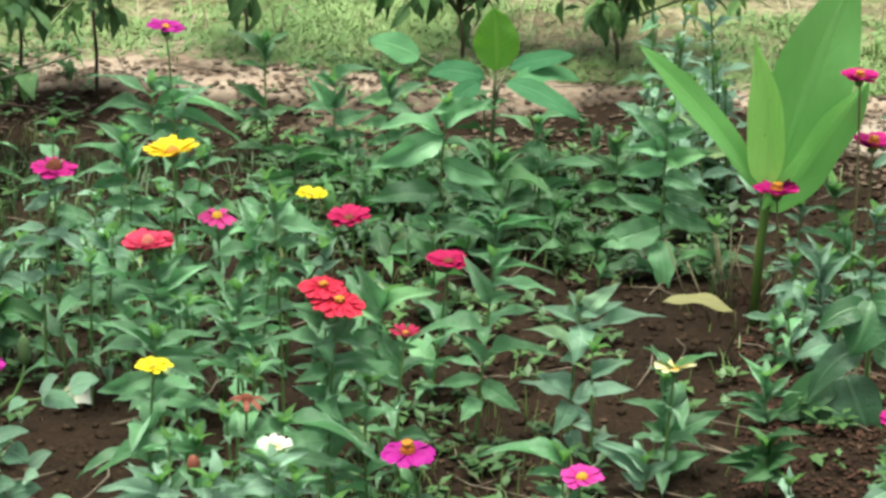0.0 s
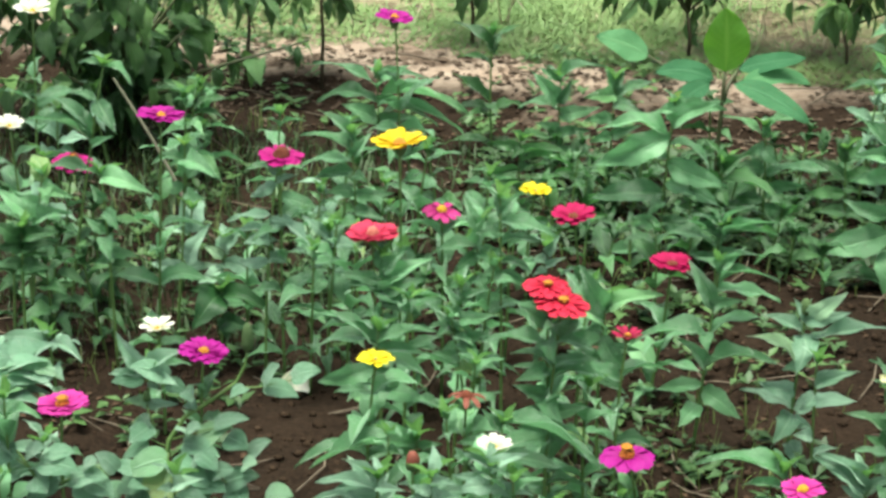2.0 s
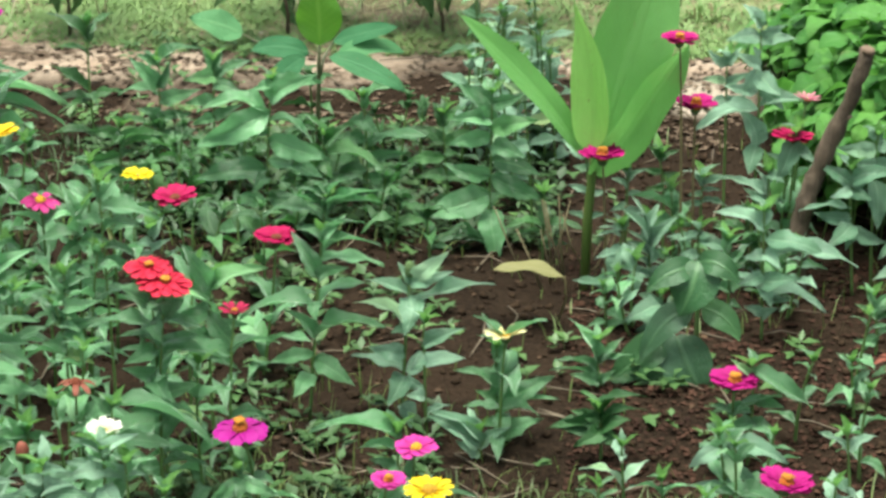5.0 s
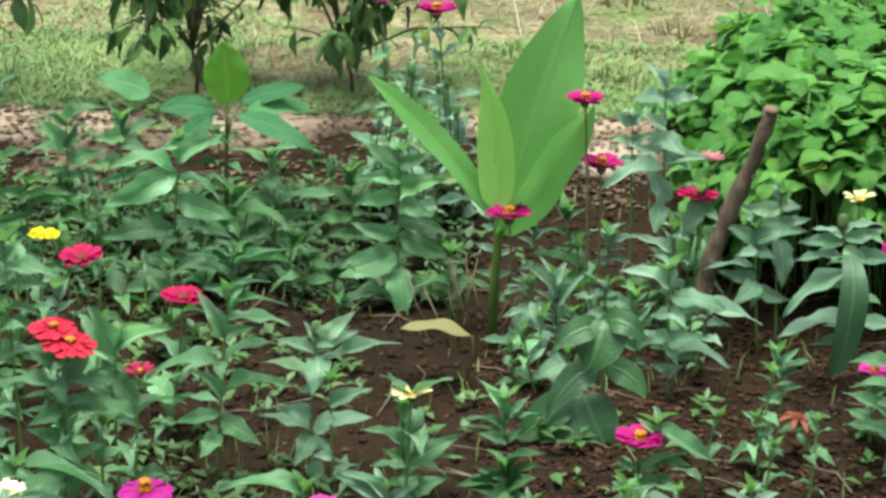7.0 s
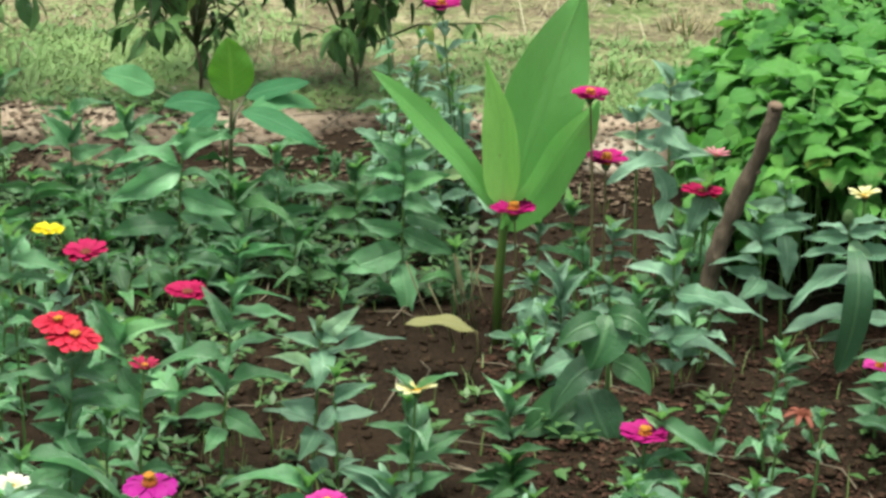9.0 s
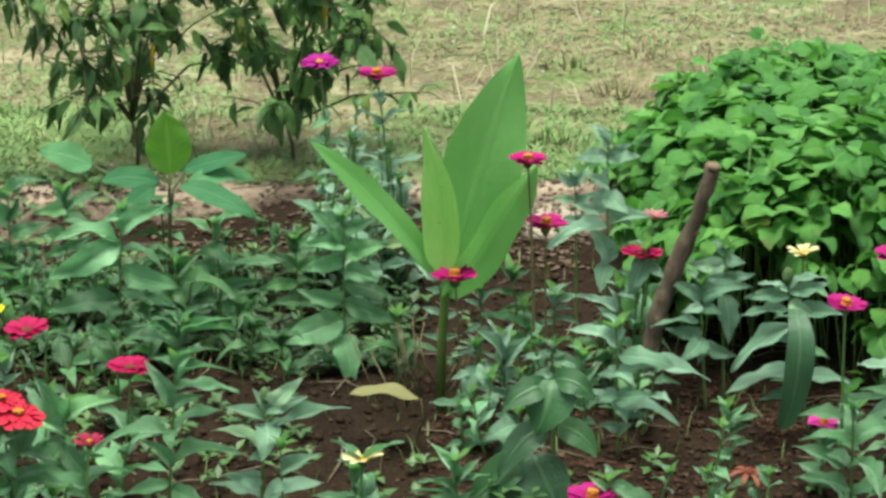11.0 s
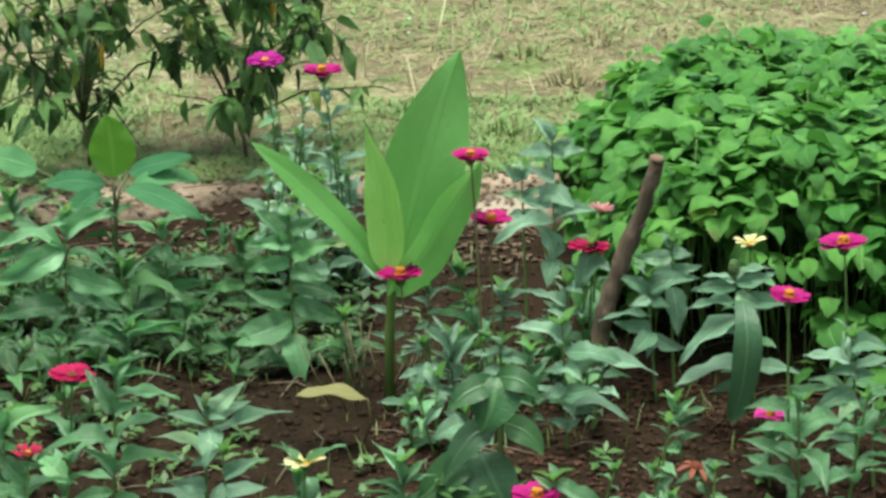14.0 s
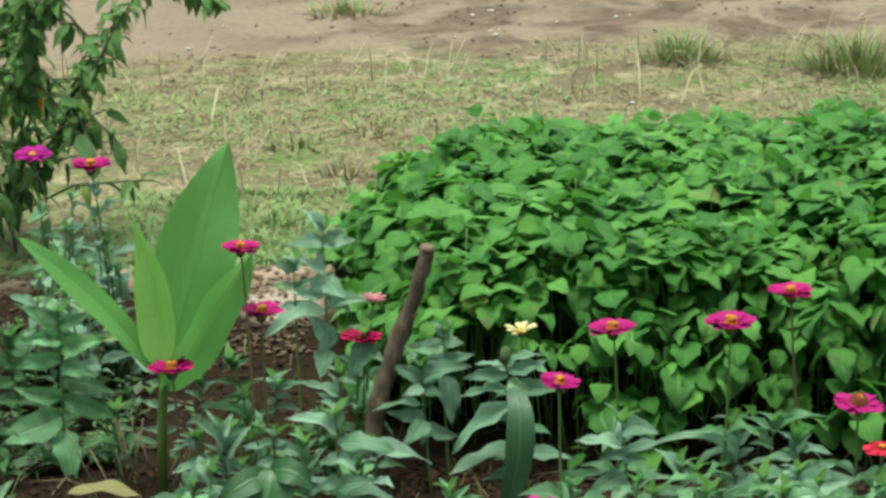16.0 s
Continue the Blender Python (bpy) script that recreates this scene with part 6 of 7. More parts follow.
zinnia(1.082, 3.700, 0.138, tone=2, bx=0.005, by=0.0, nodes=0, own=((0.88, -38, 48, 0.047, 92, 1.14), (0.94, -14, -9, 0.059, 25, 1.00), (0.82, -168, -2, 0.090, -17, 0.80), (0.85, 131, 55, 0.034, -50, 1.41), (0.66, -26, -2, 0.048, 67, 1.35), (0.66, -144, 9, 0.059, -65, 1.09),))
zinnia(1.058, 3.600, 0.126, tone=2, bx=0.002, by=0.0, nodes=0, own=((0.92, -76, -29, 0.081, 31, 1.69), (0.92, -137, -14, 0.074, -41, 1.34), (0.92, -26, -11, 0.098, 66, 1.38), (0.88, -168, -3, 0.125, -16, 0.56), (0.92, -14, 21, 0.068, 68, 1.08), (0.60, -130, -22, 0.045, -30, 1.70), (0.60, -27, -15, 0.068, 65, 1.39),))
zinnia(0.996, 3.580, 0.111, bx=0.002, by=0.0, nodes=0, own=((0.89, -168, 8, 0.058, -21, 0.94), (0.86, 96, 33, 0.026, -22, 1.70), (0.75, -168, -13, 0.084, -13, 1.00), (0.71, -13, -6, 0.066, 19, 0.94), (0.81, -13, 12, 0.041, 67, 1.02), (0.61, -72, -27, 0.021, 34, 1.70),))
zinnia(0.808, 3.580, 0.109, bx=0.003, by=0.0, nodes=0, own=((0.88, -13, 9, 0.073, 22, 1.00), (0.88, 89, 34, 0.030, -11, 1.70), (0.77, -13, -6, 0.110, 19, 0.70), (0.84, -164, 42, 0.056, -55, 1.00), (0.75, -168, -2, 0.050, -42, 1.00), (0.70, -58, -16, 0.030, 48, 1.70),))
zinnia(-1.438, 3.650, 0.439, bx=-0.081, by=0.0, nodes=0, own=((0.99, -167, 3, 0.041, -32, 1.00), (0.99, -14, -28, 0.059, 9, 0.86), (0.86, -50, -34, 0.074, 22, 1.29), (0.86, -167, 5, 0.047, -39, 1.00), (0.73, 167, 26, 0.079, -27, 1.00), (0.74, -165, 30, 0.120, -22, 0.73), (0.69, -14, 14, 0.045, 76, 1.06), (0.71, -166, 16, 0.114, -21, 0.63), (0.65, -41, -18, 0.007, 37, 1.70), (0.61, -166, -12, 0.072, -45, 1.00),))
zinnia(-1.502, 3.520, 0.283, bx=-0.033, by=0.0, nodes=0, own=((0.96, 135, 24, 0.063, -29, 1.70), (0.93, -58, -32, 0.041, 12, 1.70), (0.93, -16, -25, 0.059, 53, 1.14), (0.74, -32, 12, 0.077, 71, 1.09), (0.74, -165, 30, 0.086, -68, 1.09), (0.72, -128, 3, 0.053, -68, 1.57), (0.84, -127, 15, 0.045, -75, 1.51), (0.61, -32, 11, 0.055, 68, 1.25), (0.57, -167, -6, 0.061, -69, 1.20),))
zinnia(-1.385, 3.480, 0.307, bx=0.018, by=0.0, nodes=0, own=((0.99, -26, -13, 0.096, 53, 1.12), (0.87, -123, 39, 0.037, -96, 1.70), (0.87, 86, 34, 0.013, 27, 1.70), (0.83, -52, -28, 0.052, 21, 1.37), (0.77, -11, 2, 0.076, 19, 0.70), (0.71, -166, 25, 0.044, -68, 1.18), (0.69, -65, -34, 0.049, 5, 1.70), (0.99, -167, 14, 0.037, -21, 0.91), (0.62, -22, -1, 0.058, 61, 1.07), (0.59, -120, -13, 0.029, -55, 1.70),))
zinnia(-1.491, 3.400, 0.238, tone=3, bx=0.000, by=0.0, nodes=0, own=((0.93, -127, 24, 0.056, -80, 1.45), (0.93, -21, 4, 0.069, 65, 1.04), (0.86, -127, 10, 0.046, -71, 1.70), (0.86, -28, 2, 0.068, 60, 1.05), (0.97, 88, 34, 0.028, 26, 1.70), (0.75, -123, -4, 0.036, -62, 1.70), (0.75, -33, 2, 0.064, 56, 1.11),))
zinnia(-0.246, 3.120, 0.095, bx=0.001, by=0.0, nodes=0, own=((0.91, -167, 10, 0.122, -17, 0.67), (0.84, -167, -4, 0.058, -32, 1.00), (0.77, -19, 12, 0.040, 66, 1.13), (0.62, -167, 2, 0.042, -63, 1.19), (0.93, 40, 39, 0.019, 47, 1.42),))
zinnia(0.223, 3.080, 0.121, tone=2, bx=0.008, by=0.0, nodes=0, own=((0.95, -156, -37, 0.062, -52, 1.29), (0.95, -14, -16, 0.089, 36, 1.00), (0.86, -77, -30, 0.056, 18, 1.70), (0.50, -168, -4, 0.054, -61, 1.00), (0.48, -13, 0, 0.076, 28, 1.00), (0.93, -152, 38, 0.030, -86, 1.05), (0.69, -14, -22, 0.047, 61, 1.24),))
zinnia(-0.720, 3.420, 0.359, bx=0.012, by=0.0, nodes=0, own=((0.90, -13, -12, 0.091, 26, 1.00), (0.79, -12, 13, 0.070, 26, 1.00), (0.77, -132, 7, 0.024, -68, 1.70), (0.91, 154, 57, 0.048, -22, 1.00), (0.73, -13, -18, 0.056, 21, 1.00), (0.85, -131, 3, 0.044, -65, 1.42), (0.93, -27, 35, 0.051, 93, 1.03), (0.68, -128, -6, 0.036, -58, 1.70), (0.69, -15, -32, 0.055, 57, 1.05),))
zinnia(-0.673, 3.600, 0.211, tone=2, bx=-0.000, by=0.0, nodes=0, own=((0.95, -45, 38, 0.043, 108, 1.28), (0.93, -130, -3, 0.032, -60, 1.70), (0.87, -32, 16, 0.038, 75, 1.07), (0.85, -125, -13, 0.027, -52, 1.52),))
zinnia(-0.579, 3.060, 0.320, bx=0.004, by=0.0, nodes=0, own=((0.92, -68, -31, 0.045, 14, 1.70), (0.92, -13, -10, 0.074, 27, 1.00), (0.80, -131, -22, 0.052, -50, 1.50), (0.98, -143, 25, 0.050, -77, 1.21), (0.88, -167, 2, 0.092, -18, 0.99), (0.81, -12, 12, 0.070, 32, 1.00), (0.68, -63, -29, 0.055, 19, 1.70), (0.68, -142, 8, 0.053, -66, 1.33), (0.71, -12, 12, 0.099, 20, 0.66), (0.63, -130, -6, 0.030, -55, 1.46), (0.96, -13, 20, 0.049, 61, 1.00), (0.58, -33, 16, 0.069, 69, 1.09), (0.53, -132, 4, 0.048, -61, 1.47), (0.48, -38, 5, 0.038, 58, 1.70),))
zinnia(-0.602, 2.860, 0.252, bx=0.001, by=0.0, nodes=0, own=((0.99, -13, -13, 0.142, 11, 0.53), (0.82, -12, -6, 0.082, 36, 1.00), (0.79, -41, -4, 0.053, 48, 1.66), (0.73, -137, -39, 0.058, -49, 1.51), (0.76, -17, -39, 0.062, 4, 0.92), (0.72, -84, -76, 0.066, -5, 1.02), (0.97, -148, 37, 0.040, -80, 1.15), (0.88, -167, -13, 0.062, -64, 1.01),))
zinnia(-0.446, 2.930, 0.122, bx=0.002, by=0.0, nodes=0, own=((0.97, -159, -50, 0.054, -62, 1.11), (0.97, -15, -29, 0.061, 55, 1.05), (0.94, -86, -34, 0.035, -4, 1.61), (0.98, 28, 59, 0.026, 59, 1.29),))
zinnia(-0.730, 2.700, 0.236, tone=2, bx=-0.003, by=0.0, nodes=0, own=((0.98, -166, 30, 0.054, -41, 1.00), (0.92, -167, 7, 0.074, -18, 1.00), (0.85, -167, 2, 0.082, -15, 0.96), (0.83, -167, -13, 0.043, -63, 1.24), (0.91, -167, -4, 0.041, -63, 1.20), (0.95, -35, -2, 0.041, 50, 1.18), (0.81, -17, 24, 0.050, 73, 1.06), (0.78, -167, -7, 0.064, -17, 1.00),))
zinnia(-0.655, 2.680, 0.258, tone=2, bx=-0.004, by=0.0, nodes=0, own=((0.97, -36, 11, 0.043, 62, 1.12), (0.89, -138, 3, 0.042, -61, 1.44), (0.87, -36, 20, 0.055, 71, 1.31), (0.79, -123, -11, 0.023, -48, 1.70), (0.83, -30, 12, 0.081, 63, 1.09), (0.93, -133, 13, 0.031, -66, 1.66),))
zinnia(-0.591, 2.740, 0.252, tone=2, bx=-0.002, by=0.0, nodes=0, own=((0.97, -32, 21, 0.058, 73, 1.05), (0.90, -132, 7, 0.052, -62, 1.55), (0.87, -12, -6, 0.056, 40, 1.00), (0.81, -51, -20, 0.052, 31, 1.70), (0.78, -127, -6, 0.046, -52, 1.70), (0.93, -167, -1, 0.048, -63, 1.11), (0.99, -167, 24, 0.043, -47, 1.00),))
zinnia(-0.524, 2.800, 0.159, bx=0.001, by=0.0, nodes=0, own=((0.94, -41, -11, 0.032, 44, 1.30), (0.93, -123, -14, 0.032, -44, 1.57), (0.98, 67, 24, 0.015, 33, 1.70),))
HANGING = ((-0.042, -0.032, 0.244), (-0.039, -0.087, 0.2), (-0.046, -0.097, 0.123), (-0.066, -0.092, 0.046))
zinnia(-0.986, 4.678, 0.226, tone=1, bx=0.006, by=0.0, nodes=0, own=((0.87, -174, 32, 0.095), (0.89, -11, 42, 0.077), (0.73, -148, 20, 0.072), (0.46, -167, 36, 0.097), (0.38, -157, 4, 0.074), (0.33, -139, 1, 0.072), (0.39, 32, 4, 0.072), (0.09, -159, 7, 0.092), (0.08, 44, 0, 0.072), (0.43, -69, 1, 0.072), (0.84, 89, 19, 0.072),))
zinnia(-1.764, 4.251, 0.129, tone=2, bx=0.000, by=0.0, nodes=0, own=((0.66, 138, 37, 0.094), (0.62, -170, 22, 0.088), (0.70, 102, 40, 0.060), (0.60, -18, 16, 0.081), (0.52, -35, -5, 0.060), (0.45, -132, -10, 0.060),))
zinnia(-1.733, 4.370, 0.135, tone=2, bx=0.030, by=0.0, nodes=0, own=((0.91, -54, -38, 0.080), (0.97, -134, 8, 0.064), (0.72, -47, -1, 0.064),))
zinnia(-1.681, 3.964, 0.142, tone=2, bx=0.009, by=0.0, nodes=0, own=((0.93, -94, -19, 0.064), (0.70, -92, -15, 0.064), (0.68, -47, -6, 0.064), (0.44, -26, -6, 0.077), (0.46, -141, 24, 0.064), (0.39, -118, -14, 0.064),))
zinnia(-1.503, 4.322, 0.095, bx=-0.007, by=0.0, nodes=0, own=((0.89, -94, -22, 0.052), (0.50, -30, -25, 0.080), (0.49, -147, -17, 0.058), (0.76, -45, 18, 0.052), (0.38, -121, -11, 0.052),))
zinnia(-1.410, 3.285, 0.102, tone=2, bx=0.006, by=0.0, nodes=0, own=((0.87, -159, 9, 0.082), (0.93, -28, -10, 0.074), (0.66, -55, 0, 0.064), (0.41, -53, -39, 0.056), (0.82, 64, -8, 0.064), (0.51, -144, -19, 0.064),))
zinnia(-1.299, 2.979, 0.080, tone=2, bx=0.004, by=0.0, nodes=0, own=((0.81, -143, 14, 0.068), (0.78, -46, 23, 0.068), (0.74, -52, 22, 0.068), (0.59, -123, 0, 0.068), (0.51, -43, 12, 0.068), (0.83, 95, -3, 0.068),))

# ---- turmeric, bean patch, chillies, stake ----
def strap(name, pts, width, material, parent, face, fold=0.25, peak=0.45, label="", rows=18, cols=8, outline=None):
    """A broad blade that follows points, its upper side towards face, with a creased midrib and wavy edges."""
    pts = [Vector(p) for p in pts]
    rng = random.Random(len(pts) * 7 + int(width * 1000))
    ph = rng.uniform(0, 6)

    def centre(u):
        a, b, c, d = pts
        t = 3 * u
        return a * ((1 - t) * (2 - t) * (3 - t) / 6) + b * (t * (2 - t) * (3 - t) / 2) - c * (t * (1 - t) * (3 - t) / 2) + d * (t * (1 - t) * (2 - t) / 6)

    def place(u, v):
        s = 2 * v - 1
        p = centre(u)
        d = (centre(min(1, u + 0.02)) - centre(max(0, u - 0.02))).normalized()
        side = d.cross(Vector(face)).normalized()
        up = side.cross(d).normalized()
        w = outline(u) * width if outline else lance(u, width, peak)
        return p + side * (s * w) + up * (fold * abs(s) * w + 0.05 * width * math.sin(u * 11 + ph + s) * abs(s))

    me = mesh_of(name, *sheet(rows, cols, place), material)
    return part(name, me, parent, None, label)


strap("leaf", HANGING, 0.050, LEAF_HANG, _g, (0.1, -1, 0.25), 0.12, 0.55, "long grey-green hanging leaf", 16, 8, lambda u: 0.5 * max(0.0, math.sin(math.pi * (0.10 + 0.90 * u) ** 1.15)) ** 0.45)
dark = thing("zinnia_plant", "zinnia, no bloom yet, with large dark hanging leaves", "flowering plant", "zinnias in the bed", at=(0.212, 3.596, hill(0.212, 3.596)))
part("stem", rods("stem", [([(-0.01, 0, -0.02), (-0.011, -0.006, -0.028), (-0.007, -0.006, 0.093), (-0.007, -0.006, 0.211)], [0.006, 0.005, 0.004, 0.0025])], STEM), dark)
for _p, _w, _m in (
    ([(-0.009, -0.006, 0.211), (-0.014, -0.026, 0.194), (-0.024, -0.036, 0.164), (-0.039, -0.041, 0.129)], 0.074, LEAF_SIDE),
    ([(-0.014, -0.006, 0.122), (-0.045, -0.026, 0.125), (-0.076, -0.036, 0.094), (-0.098, -0.041, 0.048)], 0.04, LEAF_HANG),
    ([(-0.038, -0.006, 0.082), (-0.027, -0.026, 0.056), (-0.008, -0.036, 0.016), (0.014, -0.041, -0.029)], 0.074, LEAF_HANG),
    ([(-0.047, -0.006, 0.072), (-0.084, -0.026, 0.065), (-0.12, -0.036, 0.033), (-0.151, -0.041, 0.02)], 0.05, LEAF_DARK),
    ([(-0.032, -0.006, 0.032), (-0.064, -0.026, 0.02), (-0.105, -0.036, -0.016), (-0.127, -0.041, -0.045)], 0.055, LEAF_DARK),
    ([(-0.018, -0.006, 0.012), (-0.017, -0.026, -0.019), (-0.002, -0.036, -0.065), (0.008, -0.041, -0.103)], 0.060, LEAF_DARK),
    ([(-0.027, -0.006, 0.002), (-0.054, -0.026, -0.03), (-0.071, -0.036, -0.077), (-0.079, -0.041, -0.115)], 0.058, LEAF_DARK),
    ([(0.001, -0.006, 0.132), (0.022, -0.026, 0.132), (0.045, -0.036, 0.117), (0.06, -0.041, 0.09)], 0.035, LEAF_SIDE),
    ([(-0.016, -0.006, 0.201), (-0.043, -0.026, 0.204), (-0.07, -0.036, 0.192), (-0.092, -0.041, 0.17)], 0.034, LEAF_SIDE),
    ([(-0.007, -0.006, 0.211), (0.014, -0.026, 0.219), (0.037, -0.036, 0.21), (0.055, -0.041, 0.188)], 0.032, LEAF_SIDE),
):
    strap("leaf", _p, _w, _m, dark, (-0.1, -1, 0.55), 0.15, 0.42, "", 9, 6)
turmeric = thing("turmeric_plant", "young turmeric plant with broad upright light-green leaves", "plant", at=(0.034, 3.98, hill(0.034, 3.98) - 0.014))
part("stem", rods("stem", [([(-0.009, 0, -0.02), (-0.005, 0.0, 0.148), (0.001, 0.0, 0.232), (0.007, 0.0, 0.306)], [0.0088, 0.0084, 0.0080, 0.0065])], STEM_PALE, 10), turmeric, None, "stout pale green false stem")
strap("leaf", [(0.01, 0.0, 0.275), (0.045, 0.015, 0.394), (0.080, 0.03, 0.512), (0.130, 0.05, 0.650)], 0.138, LEAF_TURMERIC, turmeric, (0.25, -1, 0.55), 0.16, 0.47, "large upright light-green blade", 24, 10, lambda u: 0.5 * max(0.0, math.sin(math.pi * u ** 1.12)) ** 0.85)
strap("leaf", [(-0.004, -0.02, 0.279), (-0.0, -0.02, 0.374), (-0.012, -0.02, 0.455), (-0.038, -0.02, 0.547)], 0.064, LEAF_YOUNG, turmeric, (-0.5, -1, 0.3), 0.45, 0.34, "pale young blade still unrolling", 20, 8)
strap("leaf", [(-0.015, 0.0, 0.261), (-0.077, -0.012, 0.354), (-0.146, -0.02, 0.434), (-0.232, -0.03, 0.522)], 0.058, LEAF_TURMERIC, turmeric, (0.45, -0.8, 0.9), 0.32, 0.5, "", 20, 8, lambda u: 0.5 * max(0.0, math.sin(math.pi * u ** 0.95)) ** 0.6)
strap("leaf", [(0.007, 0.0, 0.224), (0.062, -0.005, 0.311), (0.111, -0.0, 0.390), (0.164, 0.02, 0.468)], 0.112, LEAF_TURMERIC, turmeric, (0.6, -1, -0.6), 0.18, 0.5, "", 20, 8, lambda u: 0.5 * max(0.0, math.sin(math.pi * (0.06 + 0.94 * u) ** 0.9)) ** 0.7)

# ---- dry stalks left standing beside the turmeric ----
_r = random.Random(61)
dry = thing("dry_stalks", "thin tan dry stalks standing in the soil beside the turmeric", "dead stems", at=(-0.03, 4.02, hill(-0.03, 4.02)))
for _i in range(13):
    _a, _b = Vector((_r.uniform(-0.09, 0.09), _r.uniform(-0.05, 0.05), -0.01)), _r.uniform(0.07, 0.19)
    _e = _a + Vector((_r.uniform(-0.06, 0.06), _r.uniform(-0.03, 0.03), _b))
    part("stalk", rods("stalk", [([_a, _a.lerp(_e, 0.5) + Vector((_r.uniform(-0.01, 0.01), 0, 0)), _e], [0.0022, 0.0018, 0.0011])], TWIG_PALE, 5), dry)

# ---- weathered stake beside the bean patch ----
stake = thing("wooden_stake", "weathered brown wooden stake leaning over dark soil", "stake", at=(0.352, 3.98, hill(0.352, 3.98)))
_r = random.Random(5)
_spine = [Vector(p) for p in [(0.045, 0, -0.03), (0.045, 0.0, 0.121), (0.057, 0.0, 0.195), (0.083, -0.0, 0.267), (0.118, 0.0, 0.361), (0.144, 0.0, 0.457)]]
_pts, _rad = [], []
for _i in range(26):
    _k = min(4, _i // 5)
    _t = _i / 25
    _pts.append(_spine[_k].lerp(_spine[_k + 1], (_i - 5 * _k) / 5) + Vector((_r.uniform(-0.002, 0.002), _r.uniform(-0.003, 0.003), 0)))
    _rad.append(0.0195 - 0.0068 * _t ** 0.8 + _r.uniform(-0.0016, 0.0016) + (0.003 if _i in (9, 17) else 0))
_v, _f = tube(_pts, _rad, 14)
_v = [p + (p - _pts[k // 14]) * (0.20 * noise.noise((p.x * 90, p.y * 90, p.z * 14)) + 0.16 * noise.noise((p.x * 40, p.y * 40, p.z * 40))) for k, p in enumerate(_v)]
_post = part("post", mesh_of("post", _v, _f, None, WOOD), stake)
_d = (_pts[-1] - _pts[-2]).normalized()
part("cut_end", rods("cut_end", [([_pts[-1] - _d * 0.004, _pts[-1] + _d * 0.003, _pts[-1] + _d * 0.006], [_rad[-1] * 1.0, _rad[-1] * 0.92, _rad[-1] * 0.55])], WOOD_CUT, 14), stake, None, "pale cut end of the stake")
part("side_stub", rods("side_stub", [([_pts[18], _pts[18] + Vector((0.020, -0.008, 0.018))], [0.006, 0.003])], WOOD, 7), stake)

# ---- a faded petal dropped on the soil ----
_d = thing("fallen_petal", "curled whitish faded petal lying on bare soil", "petal", at=(-1.06, 3.47, hill(-1.06, 3.47)))
strap("blade", [(-0.020, 0.0, 0.006), (-0.006, 0.002, 0.016), (0.010, 0.0, 0.017), (0.024, -0.002, 0.004)], 0.036, PETAL["white"], _d, (0, -0.7, 1), 0.35, 0.5, "", 8, 6)

# ---- yellowed leaf hanging over the soil ----
_d = thing("yellowed_leaf", "yellowed drooping leaf lying over the soil", "dead leaf", at=(-0.075, 3.80, hill(-0.075, 3.80)))
part("stalk", rods("stalk", [([(0.05, 0.02, -0.02), (0.070, 0.01, 0.05), (0.066, 0, 0.092)], [0.0025, 0.002, 0.0016])], STEM_BROWN), _d)
strap("blade", [(0.066, 0.0, 0.092), (0.025, 0.0, 0.104), (-0.015, 0, 0.108), (-0.055, 0.0, 0.100)], 0.066, LEAF_DRY, _d, (0, 0.1, 1), 0.10, 0.5)

# ---- broad-leaved plant with a lime leaf ----
broad = thing("broad_leaved_plant", "broad-leaved plant with one lime-yellow upright leaf", "plant", at=(-0.475, 4.30, hill(-0.475, 4.30)))
part("stem", rods("stem", [([(0.0, 0.0, -0.02), (-0.004, 0.0, 0.179), (-0.001, 0.0, 0.257), (-0.0, 0.0, 0.301), (0.001, 0.0, 0.339)], [0.006, 0.005, 0.0042, 0.0036, 0.0026]), ([(-0.0, 0.02, 0.273), (0.005, 0.04, 0.3), (0.012, 0.07, 0.31), (0.02, 0.08, 0.32)], [0.0034, 0.003, 0.0026, 0.002]), ([(-0.008, 0.06, 0.243), (-0.053, 0.09, 0.268), (-0.108, 0.12, 0.293), (-0.162, 0.13, 0.318)], [0.0032, 0.0028, 0.0024, 0.0018])], STEM_DARK), broad)
